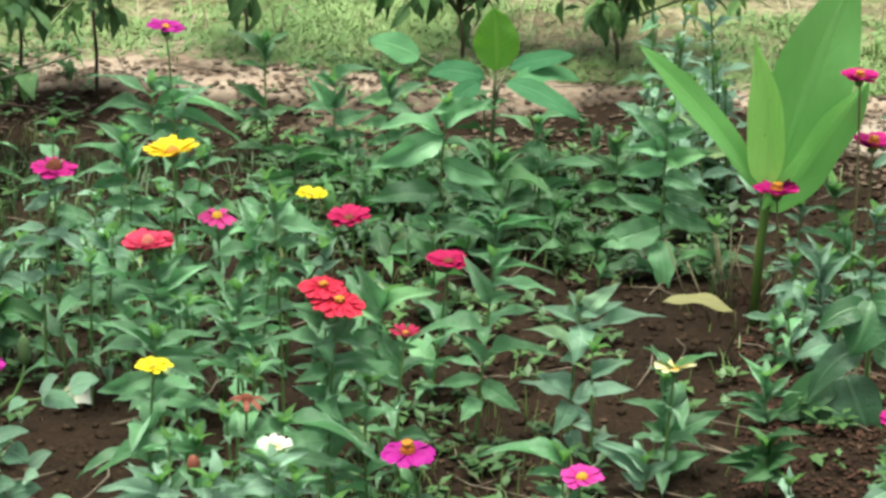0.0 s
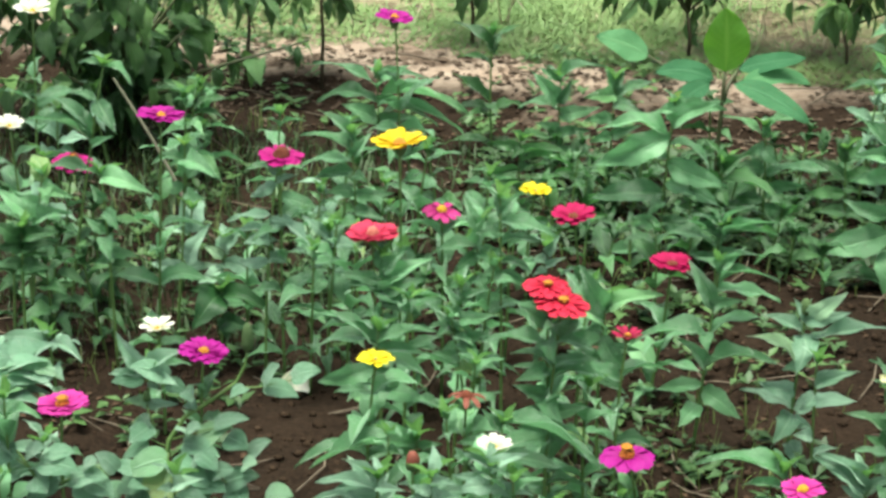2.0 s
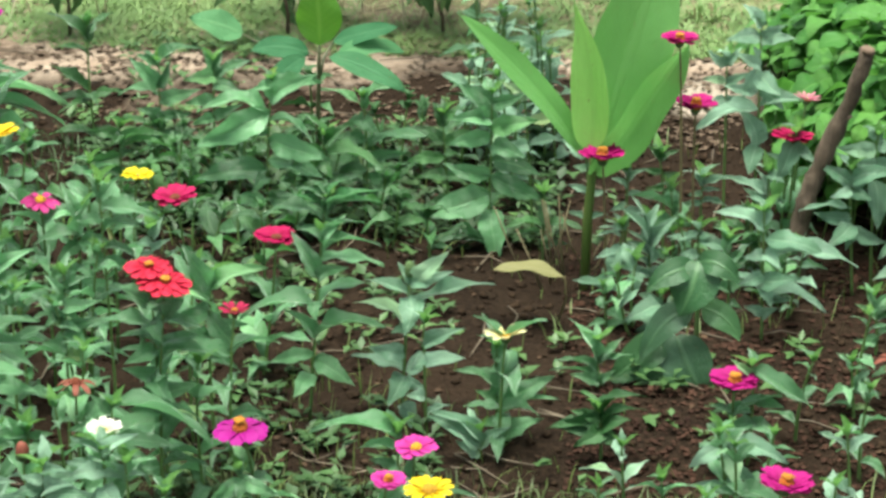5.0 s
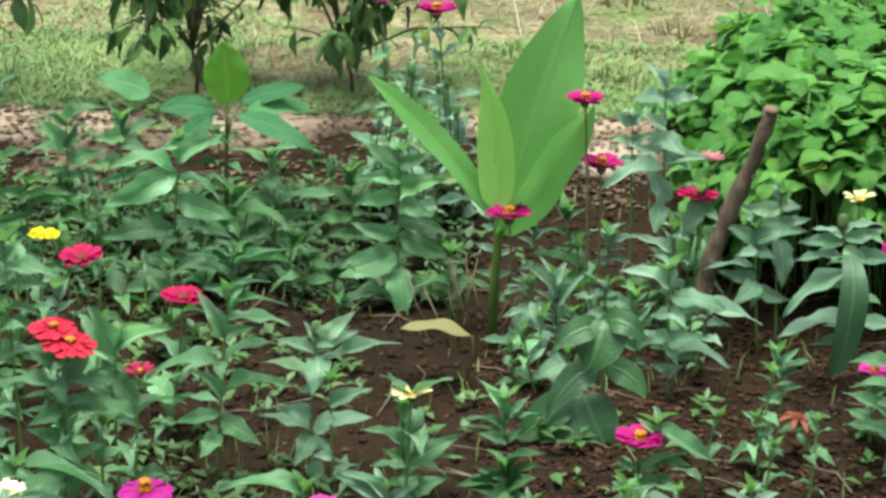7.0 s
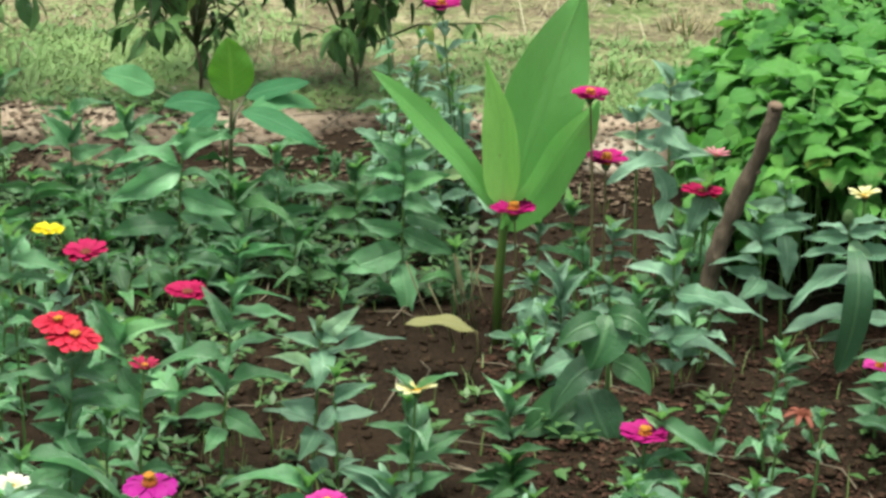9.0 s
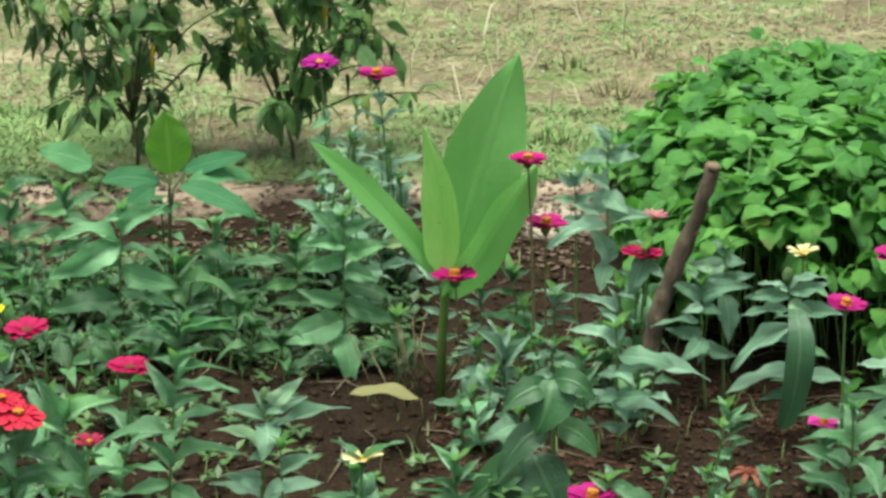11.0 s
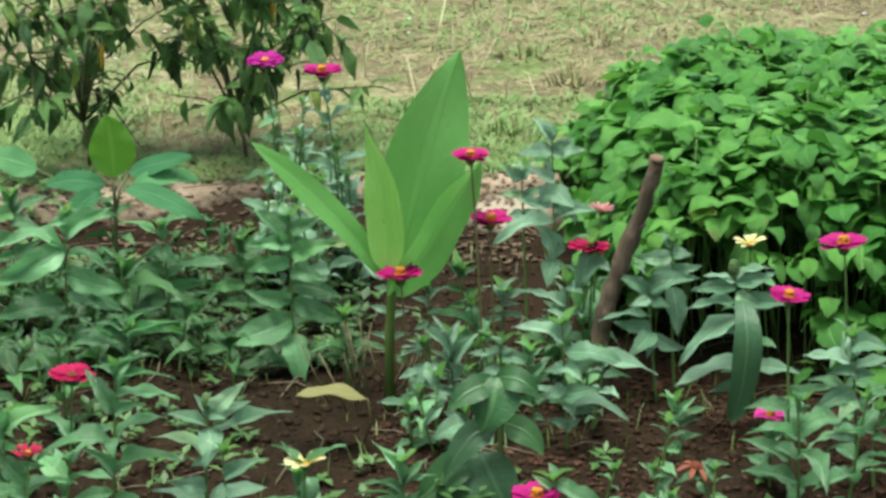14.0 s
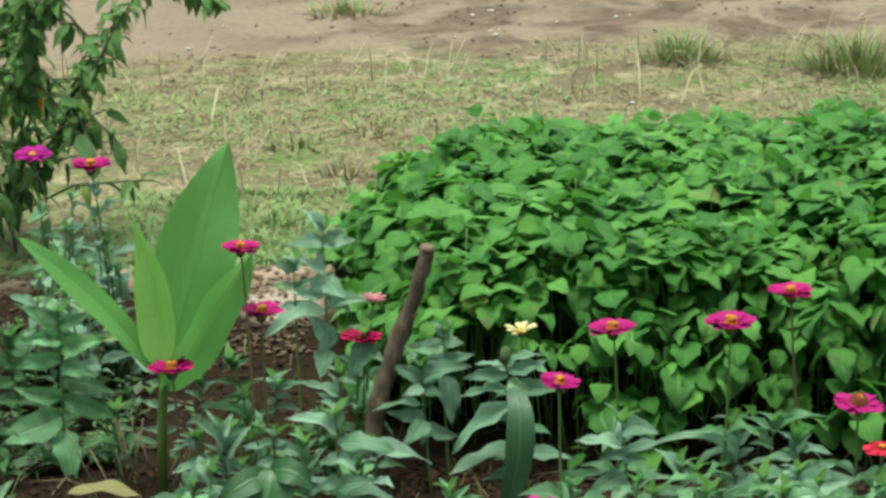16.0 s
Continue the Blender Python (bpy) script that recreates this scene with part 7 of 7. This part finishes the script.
for _p, _w, _m, _f, _l in [
    ([(0.001, 0.0, 0.338), (0.002, 0.0, 0.378), (0.0, 0.0, 0.418), (-0.004, 0.0, 0.46)], 0.086, LEAF_LIME, (0.1, -1, 0.3), "upright lime-yellow leaf"),
    ([(-0.159, 0.13, 0.317), (-0.186, 0.12, 0.332), (-0.219, 0.11, 0.346), (-0.256, 0.1, 0.357)], 0.062, LEAF_BROAD, (0, -0.9, 1), ""),
    ([(0.018, 0.08, 0.32), (0.058, 0.07, 0.336), (0.098, 0.06, 0.349), (0.145, 0.05, 0.362)], 0.044, LEAF_DULL, (0, -0.8, 1), ""),
    ([(0.02, -0.02, 0.323), (0.067, -0.03, 0.315), (0.119, -0.04, 0.295), (0.165, -0.05, 0.268)], 0.046, LEAF_DULL, (-0.2, -0.7, 1.0), ""),
    ([(-0.024, 0.06, 0.303), (-0.056, 0.05, 0.315), (-0.092, 0.04, 0.321), (-0.132, 0.03, 0.314)], 0.05, LEAF_DULL, (0.1, -0.8, 0.9), ""),
    ([(0.029, 0.04, 0.308), (0.071, 0.05, 0.319), (0.113, 0.06, 0.32), (0.156, 0.07, 0.305)], 0.044, LEAF_BROAD, (0, -0.6, 1), ""),
    ([(-0.021, -0.03, 0.322), (-0.049, -0.04, 0.307), (-0.076, -0.05, 0.281), (-0.095, -0.06, 0.255)], 0.046, LEAF_DULL, (0.2, -0.8, 0.9), ""),
]:
    strap("leaf", _p, _w, _m, broad, _f, 0.10, 0.45, _l, 12, 8, lambda u: 0.5 * max(0.0, math.sin(math.pi * u ** 0.85)) ** 0.72)

# ---- chilli bushes ----
CLEAF = leaf_set("leaf", LEAF_CHILLI, lambda u: lance(u, 0.37, 0.42), 7, 7, 4, (0.05, 0.35), (0.05, 0.4), 0.03)
CLEAF_NEW = leaf_set("leaf", LEAF_CHILLI_NEW, lambda u: lance(u, 0.36, 0.42), 6, 6, 4, (0.1, 0.5), (0.1, 0.5), 0.03)


def pod_mesh(material):
    pts = [(0, 0, 0), (0, 0, -0.06), (0.01, 0, -0.25), (0.04, 0.01, -0.55), (0.10, 0.02, -0.82), (0.17, 0.02, -1.0)]
    vs, fs = tube(pts, [0.02, 0.085, 0.095, 0.08, 0.05, 0.008], 8)
    return mesh_of("chilli_pod", vs, fs, None, material)


POD = [pod_mesh(POD_GREEN), pod_mesh(POD_YELLOW)]


SPRIG = [blade(lambda u: lance(u, 0.36, 0.42), 5, 4, d, 0.3, 0.03, random.Random(int(d * 100)), 0.15, 0.05) for d in (0.1, 0.25, 0.4)]


def joined(name, spots, material, parent):
    """Leaves past counting, as one mesh under their plant."""
    rng = random.Random(len(spots))
    vs, fs, uv = [], [], []
    for m in spots:
        v, f, t = rng.choice(SPRIG)
        o = len(vs)
        vs += [m @ Vector(p) for p in v]
        fs += [tuple(i + o for i in q) for q in f]
        uv += t
    if vs:
        tagged(part(name, mesh_of(name, vs, fs, uv, material), parent), kind="stuff")


def chilli(x, y, trunk, height, spread, leaves, young, pods, seed, yellow=1, label="chilli bush with hanging dark green leaves and pods"):
    rng = random.Random(seed)
    g = hill(x, y)
    bush = thing("chilli_bush", label, "shrub", "chilli bushes behind the bed", at=(x, y, g))
    fork = Vector((rng.uniform(-0.02, 0.02), 0, trunk))
    part("trunk", rods("trunk", [([(0, 0, -0.03), (fork.x * 0.6 + 0.006, 0, trunk * 0.5), fork], [0.0050, 0.0042, 0.0036])], STEM_BARK, 8), bush)
    low, high = [], []
    for i in range(8):
        a = 2 * math.pi * i / 8 + rng.uniform(-0.5, 0.5)
        q = spread * rng.uniform(0.35, 1.0)
        end = Vector((q * math.cos(a), q * 0.8 * math.sin(a), height * rng.uniform(0.5, 1.0)))
        elbow = fork.lerp(end, 0.45) + Vector((rng.uniform(-0.03, 0.03), rng.uniform(-0.03, 0.03), rng.uniform(-0.05, 0.03)))
        runs = [([fork, fork.lerp(elbow, 0.5) + Vector((rng.uniform(-0.012, 0.012), 0, 0.008)), elbow, elbow.lerp(end, 0.5) + Vector((rng.uniform(-0.02, 0.02), 0, 0.02)), end], [0.0042, 0.0036, 0.003, 0.0024, 0.0015])]
        high.append((elbow, end))
        low.append((fork.lerp(elbow, 0.6), elbow))
        for _ in range(7):
            f = rng.uniform(-0.6, 0.9)
            s = elbow.lerp(end, f)
            e = s + Vector((rng.uniform(-1, 1), rng.uniform(-0.8, 0.8), rng.uniform(-0.7, 0.7))).normalized() * spread * rng.uniform(0.25, 0.6)
            runs.append(([s, s.lerp(e, 0.5) + Vector((rng.uniform(-0.015, 0.015), 0, 0.018)), e], [0.0026, 0.002, 0.0012]))
            (high if max(s.z, e.z) > 0.62 * height else low).append((s, e))
        part("branch", rods("branch", runs, STEM_DARK, 5), bush)
    for i in range(3):
        a = 2 * math.pi * i / 3 + rng.uniform(-0.6, 0.6)
        end = Vector((0.8 * spread * math.cos(a), 0.7 * spread * math.sin(a), trunk + rng.uniform(0.08, 0.17)))
        bend = fork.lerp(end, 0.5) + Vector((0, 0, rng.uniform(0.02, 0.06)))
        part("branch", rods("branch", [([fork, bend, end], [0.0036, 0.003, 0.0014])], STEM_DARK, 5), bush)
        low += [(bend, end)] * 2
    for i in range(leaves):
        s, e = rng.choice(low if i % 3 else low + high)
        at = s.lerp(e, rng.uniform(0.2, 1.0))
        yaw = math.atan2(at.y, at.x) + rng.uniform(-1.5, 1.5)
        part("leaf", rng.choice(CLEAF), bush, aim(at, yaw, radians(rng.uniform(-88, -28)), rng.uniform(-0.9, 0.9), rng.uniform(0.05, 0.10)))
    spare = []
    for i in range(young):
        s, e = rng.choice(high if i % 3 else low)
        at = s.lerp(e, rng.uniform(0.1, 1.0))
        m = aim(at, rng.uniform(0, 6.28), radians(rng.uniform(-75, 35)), rng.uniform(-0.7, 0.7), rng.uniform(0.035, 0.075))
        if i < 150:
            part("leaf", rng.choice(CLEAF_NEW), bush, m)
        else:
            spare.append(m)
    joined("foliage", spare, LEAF_CHILLI_MASS, bush)
    for i in range(pods):
        s, e = rng.choice(low)
        at = s.lerp(e, rng.uniform(0.1, 0.9))
        part("chilli_pod", POD[1 if i < yellow else 0], bush, Matrix.Translation(at) @ Euler((rng.uniform(-0.25, 0.25), rng.uniform(-0.25, 0.25), rng.uniform(0, 6.28))).to_matrix().to_4x4() @ Matrix.Scale(rng.uniform(0.05, 0.08), 4))
    return bush


chilli(-0.66, 5.35, 0.11, 0.85, 0.34, 110, 480, 22, 71)
chilli(-0.30, 5.38, 0.09, 1.02, 0.37, 80, 1500, 26, 72, 3)
chilli(-1.16, 5.32, 0.15, 0.80, 0.26, 65, 90, 10, 73)
chilli(-1.43, 4.98, 0.24, 0.55, 0.20, 50, 60, 3, 75, 0, "young chilli bush with thin bare lower stems")
chilli(-1.60, 4.95, 0.26, 0.55, 0.22, 55, 60, 3, 74, 0, "young chilli bush with thin bare lower stems")

# ---- bean patch ----
def ovate(u):
    """Half width of a leaflet: round at its stalk, broad below the middle, then a short point."""
    return 0.43 * max(0.0, math.sin(math.pi * min(1, u ** 0.66))) ** 0.72 * (1 - 0.18 * max(0.0, u - 0.55))


BLEAF = leaf_set("leaf", LEAF_BEAN, ovate, 8, 9, 6, (0.05, 0.3), (-0.1, 0.22), 0.035, (0.02, 0.12))


def mound(x, y):
    """Height of the patch's leafy surface over the bed."""
    a = min(1, max(0, (x - 0.40) / 0.34))
    f = min(1, max(0, (y - 3.98) / 0.22))
    b = min(1, max(0, (5.25 - y) / 0.42))
    edge = (a * (2 - a)) ** 0.5 * (f * (2 - f)) ** 0.5 * (b * (2 - b)) ** 0.5
    return edge * (0.39 + 0.05 * noise.noise((x * 2.3, y * 2.3, 4)) + 0.045 * noise.noise((x * 6.5, y * 6.5, 7)) + 0.02 * noise.noise((x * 14, y * 14, 3)))


patch = thing("bean_patch", "dense low mound of bright green three-part bean leaves", "bean plants", at=(0, 0, 0))
_rng = random.Random(77)
_near, _vs, _fs, _uv = 0, [], [], []
_shape = [blade(ovate, 7, 6, d, f, 0.04, _rng, 0.1, 0.06) for d, f in ((0.05, 0.15), (0.12, -0.05), (0.2, 0.2), (0.3, 0.05), (0.38, 0.12))]
_stalks = []
for _i in range(5200):
    bx_, by_ = _rng.uniform(0.42, 2.75), _rng.uniform(3.95, 5.26)
    h = mound(bx_, by_)
    if h < 0.03:
        continue
    nx = (mound(bx_ - 0.03, by_) - mound(bx_ + 0.03, by_)) / 0.06
    ny = (mound(bx_, by_ - 0.03) - mound(bx_, by_ + 0.03)) / 0.06
    steep = min(1.3, math.hypot(nx, ny))
    depth = _rng.random() ** 2.6
    shoot = _rng.random() < 0.10 and steep < 0.6
    at = Vector((bx_, by_, hill(bx_, by_) + max(0.05, h * (1 - 0.8 * depth * (0.55 + 0.45 * steep)) + (_rng.uniform(0.01, 0.045) if shoot else 0))))
    if by_ < 4.30 and _rng.random() < 0.75 * (1 - at.z / 0.27):
        continue
    if at.z < 0.20 and bx_ < 0.78 and by_ < 4.25:
        continue
    yaw = math.atan2(ny, nx) + _rng.uniform(-1.2, 1.2) if steep > 0.35 else -1.57 + _rng.gauss(0, 1.3)
    dip = radians(_rng.uniform(-8, 30)) - 0.72 * steep * _rng.uniform(0.5, 1.3) + (0.5 if shoot else 0)
    size = (0.036 + 0.016 * _rng.random()) if shoot else (0.040 + 0.036 * _rng.random() ** 1.2)
    lean = _rng.gauss(0, 0.22)
    for _off, _s in ((0.0, 1.0), (1.35, 0.9), (-1.35, 0.9)):
        # three leaflets on one stalk, the end one carried a little further out
        out = Vector((math.cos(yaw + _off), math.sin(yaw + _off), 0)) * (0.022 if _off == 0 else 0.004)
        m = aim(at + out, yaw + _off + _rng.uniform(-0.2, 0.2), dip * (1 if _off == 0 else 0.55) + _rng.gauss(0, 0.17), lean + _rng.gauss(0, 0.26) + (0.0 if _off == 0 else -0.35 * steep * (1 if _off > 0 else -1)), size * _s * _rng.uniform(0.85, 1.1))
        if _near < 300 and by_ < 4.32 and bx_ < 1.75 and depth < 0.3:
            part("leaf", _rng.choice(BLEAF), patch, m)
            _near += 1
        else:
            v, f, uv = _rng.choice(_shape)
            o = len(_vs)
            _vs += [m @ Vector(p) for p in v]
            _fs += [tuple(k + o for k in q) for q in f]
            _uv += uv
    if _i % 3 == 0 or shoot:
        root = Vector((bx_ + _rng.uniform(-0.06, 0.06), by_ + _rng.uniform(0.0, 0.1), hill(bx_, by_)))
        _stalks.append((arc(root, at, 0.01, 3), [0.0022, 0.002, 0.0017, 0.0014]))
tagged(part("foliage", mesh_of("foliage", _vs, _fs, _uv, LEAF_BEAN_MASS), patch), kind="stuff")
tagged(part("stalk_mass", rods("stalk_mass", _stalks, STEM, 4), patch), kind="stuff")

# ---- dark shrub at the end of the bed ----
HLEAF = leaf_set("leaf", LEAF_CHILLI, lambda u: lance(u, 0.50, 0.36), 6, 7, 4, (0.1, 0.45), (0.1, 0.4), 0.04)
HLEAF_NEW = leaf_set("leaf", LEAF_CHILLI_NEW, lambda u: lance(u, 0.50, 0.36), 5, 7, 4, (0.1, 0.45), (0.1, 0.4), 0.04)
shrub = thing("leafy_shrub", "dark green shrub with broad hanging leaves", "shrub", at=(-1.75, 4.55, hill(-1.75, 4.55)))
_rng = random.Random(90)
_spare = []
for _i in range(28):
    a = _rng.uniform(0, 6.28)
    e = Vector((0.56 * math.cos(a) * _rng.uniform(0.4, 1) - 0.10, 0.24 * math.sin(a), _rng.uniform(0.16, 0.62)))
    part("branch", rods("branch", [([(0, 0, -0.02), (e.x * 0.3, e.y * 0.3, e.z * 0.55), e], [0.007, 0.005, 0.002])], STEM_DARK, 6), shrub)
    for _j in range(24):
        at = Vector((e.x * 0.3, e.y * 0.3, e.z * 0.55)).lerp(e, _rng.uniform(-0.5, 1)) + Vector((_rng.uniform(-0.05, 0.05), _rng.uniform(-0.05, 0.05), 0))
        m = aim(at, math.atan2(at.y, at.x) + _rng.uniform(-1.2, 1.2), radians(_rng.uniform(-80, 10)), _rng.uniform(-0.6, 0.6), _rng.uniform(0.05, 0.095))
        if _j < 14:
            part("leaf", _rng.choice(HLEAF if _rng.random() < 0.8 else HLEAF_NEW), shrub, m)
        else:
            _spare.append(m)

joined("foliage", _spare, LEAF_CHILLI, shrub)
fallen = thing("bare_branch", "thin bare grey branch leaning across the bed", "branch", at=(-1.375, 3.9, hill(-1.375, 3.9)))
part("branch", rods("branch", [([(0.039, -0.08, -0.01), (0.019, -0.05, 0.126), (-0.035, 0.02, 0.169), (-0.095, 0.09, 0.208), (-0.157, 0.16, 0.242), (-0.229, 0.24, 0.279)], [0.0042, 0.0042, 0.0038, 0.0034, 0.003, 0.0022])], BRANCH, 6), fallen)

# ---- rose shoots ----
RLEAF = leaf_set("leaf", LEAF_ROSE, lambda u: lance(u, 0.56, 0.42), 6, 6, 4, (0.05, 0.3), (0.1, 0.35), 0.02)


def rose(x, y, shoots, seed):
    rng = random.Random(seed)
    g = hill(x, y)
    bush = thing("rose_bush", "young rose bush with small toothed leaves on arching shoots", "shrub", "rose bushes", at=(x, y, g))
    for tip in shoots:
        tip = Vector(tip) - Vector((x, y, g))
        pts = arc((0, 0, -0.01), tip, 0.05, 8)
        part("shoot", rods("shoot", [(pts, [0.004 - 0.0003 * i for i in range(9)])], STEM), bush)
        for k in range(3, 9):
            yaw = rng.uniform(0, 6.28)
            d = Vector((math.cos(yaw), math.sin(yaw), 0.15))
            end = pts[k] + d * rng.uniform(0.05, 0.08)
            part("leaf_stalk", rods("leaf_stalk", [([pts[k], end], [0.0012, 0.0008])], STEM, 4), bush)
            for j, (f, off) in enumerate(((1.0, 0), (0.75, 0.9), (0.75, -0.9), (0.4, 1.0), (0.4, -1.0))):
                part("leaf", rng.choice(RLEAF), bush, aim(pts[k].lerp(end, f), yaw + off, radians(rng.uniform(-12, 25)), rng.uniform(-0.3, 0.3), rng.uniform(0.055, 0.082)))
        part("bud", BUDS["budgreen"], bush, Matrix.Translation(tip) @ Matrix.Scale(0.007, 4))
    return bush


rose(-1.43, 2.98, [(-1.47, 2.95, 0.18), (-1.39, 3.03, 0.14)], 52)

# ---- the rose bush beside the zinnias, spray by spray ----
def rose_spray(bush, stalk, leaflets):
    """A leaf stalk with its leaflets: foot and tip of each, across and up, and its breadth."""
    y = stalk[0][1]
    part("leaf_stalk", rods("leaf_stalk", [(stalk, [0.0016, 0.0014, 0.0012, 0.0009])], STEM, 5), bush)
    for k, (x0, z0, x1, z1, wide) in enumerate(leaflets):
        a, b = Vector((x0, y, z0)), Vector((x1, y - 0.03 + 0.012 * (k % 3), z1))
        sag = Vector((0, 0, 0.06 * (b - a).length))
        strap("leaf", [a, a.lerp(b, 0.33) + sag, a.lerp(b, 0.67) + sag, b], wide, LEAF_ROSE, bush, (0.1 * (k % 3 - 1), -0.8, 1), 0.14, 0.42, "", 8, 6)


bush = thing("rose_bush", "young rose bush with a green bud on an arching shoot", "shrub", "rose bushes", at=(-1.06, 2.93, -0.042))
part("shoot", rods("shoot", [([(-0.03, 0, -0.02), (-0.035, 0, 0.135), (-0.03, 0, 0.175), (-0.012, 0.02, 0.205), (0.031, 0.02, 0.238), (0.062, 0.025, 0.264), (0.074, 0.03, 0.29), (0.078, 0.03, 0.314)], [0.0042, 0.004, 0.0038, 0.0034, 0.0030, 0.0026, 0.0022, 0.002])], STEM), bush)
part("bud", BUDS["budgreen"], bush, Matrix.Translation((0.078, 0.03, 0.319)) @ Matrix.Diagonal((0.009, 0.009, 0.0145, 1)))
part("shoot", rods("shoot", [([(-0.055, 0.01, 0.192), (-0.064, 0.015, 0.208), (-0.068, 0.02, 0.218)], [0.0016, 0.0014, 0.0012])], STEM, 5), bush)
part("bud", BUDS["budgreen"], bush, Matrix.Translation((-0.068, 0.02, 0.224)) @ Matrix.Scale(0.006, 4))
rose_spray(bush, [(0.071, 0.02, 0.261), (0.089, 0.02, 0.262), (0.105, 0.02, 0.266), (0.146, 0.02, 0.281)], [(0.103, 0.269, 0.137, 0.313, 0.022), (0.105, 0.266, 0.16, 0.263, 0.02), (0.144, 0.283, 0.188, 0.302, 0.024), (0.077, 0.262, 0.064, 0.256, 0.011)])
rose_spray(bush, [(-0.009, 0.03, 0.208), (-0.015, 0.03, 0.225), (-0.028, 0.03, 0.245), (-0.075, 0.03, 0.249)], [(-0.037, 0.258, -0.086, 0.282, 0.026), (-0.075, 0.252, -0.117, 0.249, 0.023), (-0.04, 0.249, -0.009, 0.239, 0.015), (-0.015, 0.243, 0.006, 0.237, 0.013), (-0.012, 0.223, 0.008, 0.221, 0.01)])
rose_spray(bush, [(-0.03, 0, 0.175), (-0.005, 0, 0.186), (0.023, 0, 0.197), (0.069, 0, 0.213)], [(-0.005, 0.188, 0.029, 0.217, 0.015), (0.037, 0.207, 0.095, 0.232, 0.015), (0.013, 0.178, 0.063, 0.209, 0.028), (-0.01, 0.172, 0.055, 0.173, 0.022), (0.054, 0.19, 0.092, 0.184, 0.026), (0.087, 0.168, 0.122, 0.197, 0.015), (-0.001, 0.186, -0.01, 0.208, 0.015)])
rose_spray(bush, [(-0.035, 0.01, 0.16), (-0.047, 0.01, 0.163), (-0.065, 0.01, 0.171), (-0.079, 0.01, 0.184)], [(-0.056, 0.189, -0.082, 0.173, 0.026), (-0.063, 0.156, -0.096, 0.143, 0.017), (-0.07, 0.185, -0.06, 0.212, 0.015), (-0.042, 0.149, -0.076, 0.13, 0.019)])
rose_spray(bush, [(-0.021, -0.03, 0.171), (-0.022, -0.03, 0.156), (-0.02, -0.03, 0.146), (-0.021, -0.03, 0.139)], [(-0.02, 0.145, -0.019, 0.095, 0.06), (-0.016, 0.157, 0.045, 0.132, 0.031), (-0.021, 0.161, -0.087, 0.131, 0.036), (0.023, 0.177, 0.061, 0.168, 0.022), (0.008, 0.135, 0.07, 0.13, 0.03), (-0.057, 0.126, -0.096, 0.102, 0.03)])
rose_spray(bush, [(-0.025, -0.02, 0.146), (0, -0.02, 0.144), (0.038, -0.02, 0.134), (0.075, -0.02, 0.129)], [(0, 0.144, 0.033, 0.169, 0.019), (0.028, 0.135, 0.079, 0.16, 0.023), (0.056, 0.127, 0.111, 0.15, 0.026), (0.065, 0.123, 0.097, 0.108, 0.03), (0.116, 0.115, 0.163, 0.132, 0.026), (0.019, 0.127, 0.032, 0.099, 0.03), (0.042, 0.155, 0.024, 0.173, 0.017), (0.084, 0.16, 0.111, 0.175, 0.015)])
rose_spray(bush, [(-0.024, -0.03, 0.131), (-0.043, -0.03, 0.123), (-0.067, -0.03, 0.115), (-0.091, -0.03, 0.102)], [(-0.043, 0.123, -0.072, 0.125, 0.022), (-0.058, 0.116, -0.078, 0.089, 0.026), (-0.091, 0.097, -0.119, 0.109, 0.02), (-0.034, 0.109, -0.04, 0.085, 0.03), (-0.071, 0.139, -0.099, 0.147, 0.017)])
bush = thing("rose_bush", "low rose shoots with pale bluish-green leaflets", "shrub", "rose bushes", at=(-1.248, 2.84, -0.042))
part("shoot", rods("shoot", [([(0.0, 0.0, -0.02), (0.002, 0.000, 0.119), (-0.010, 0.000, 0.147), (-0.028, -0.010, 0.184)], [0.0036, 0.0032, 0.0026, 0.0018])], STEM), bush)
part("shoot", rods("shoot", [([(0.002, 0.000, 0.119), (0.046, 0.000, 0.145), (0.092, -0.010, 0.175)], [0.003, 0.0024, 0.0016])], STEM), bush)
rose_spray(bush, [(-0.015, 0, 0.151), (-0.024, 0, 0.16), (-0.038, 0, 0.168), (-0.051, 0, 0.171)], [(-0.032, 0.181, -0.075, 0.168, 0.034), (-0.019, 0.175, 0.017, 0.196, 0.019), (-0.024, 0.155, -0.067, 0.135, 0.034), (-0.037, 0.173, -0.05, 0.197, 0.022), (-0.049, 0.132, -0.073, 0.11, 0.03)])
rose_spray(bush, [(0.007, -0.01, 0.135), (0.022, -0.01, 0.151), (0.041, -0.01, 0.164), (0.06, -0.01, 0.171)], [(0.004, 0.168, 0.073, 0.178, 0.032), (0.031, 0.148, -0.01, 0.116, 0.03), (0.019, 0.185, 0.06, 0.194, 0.017), (-0.007, 0.143, 0.026, 0.138, 0.026)])
rose_spray(bush, [(0.054, -0.02, 0.156), (0.072, -0.02, 0.162), (0.091, -0.02, 0.167), (0.105, -0.02, 0.171)], [(0.051, 0.153, 0.12, 0.179, 0.024), (0.121, 0.177, 0.096, 0.209, 0.018), (0.058, 0.147, 0.103, 0.127, 0.03), (0.081, 0.155, 0.127, 0.152, 0.024), (0.073, 0.178, 0.101, 0.197, 0.013)])
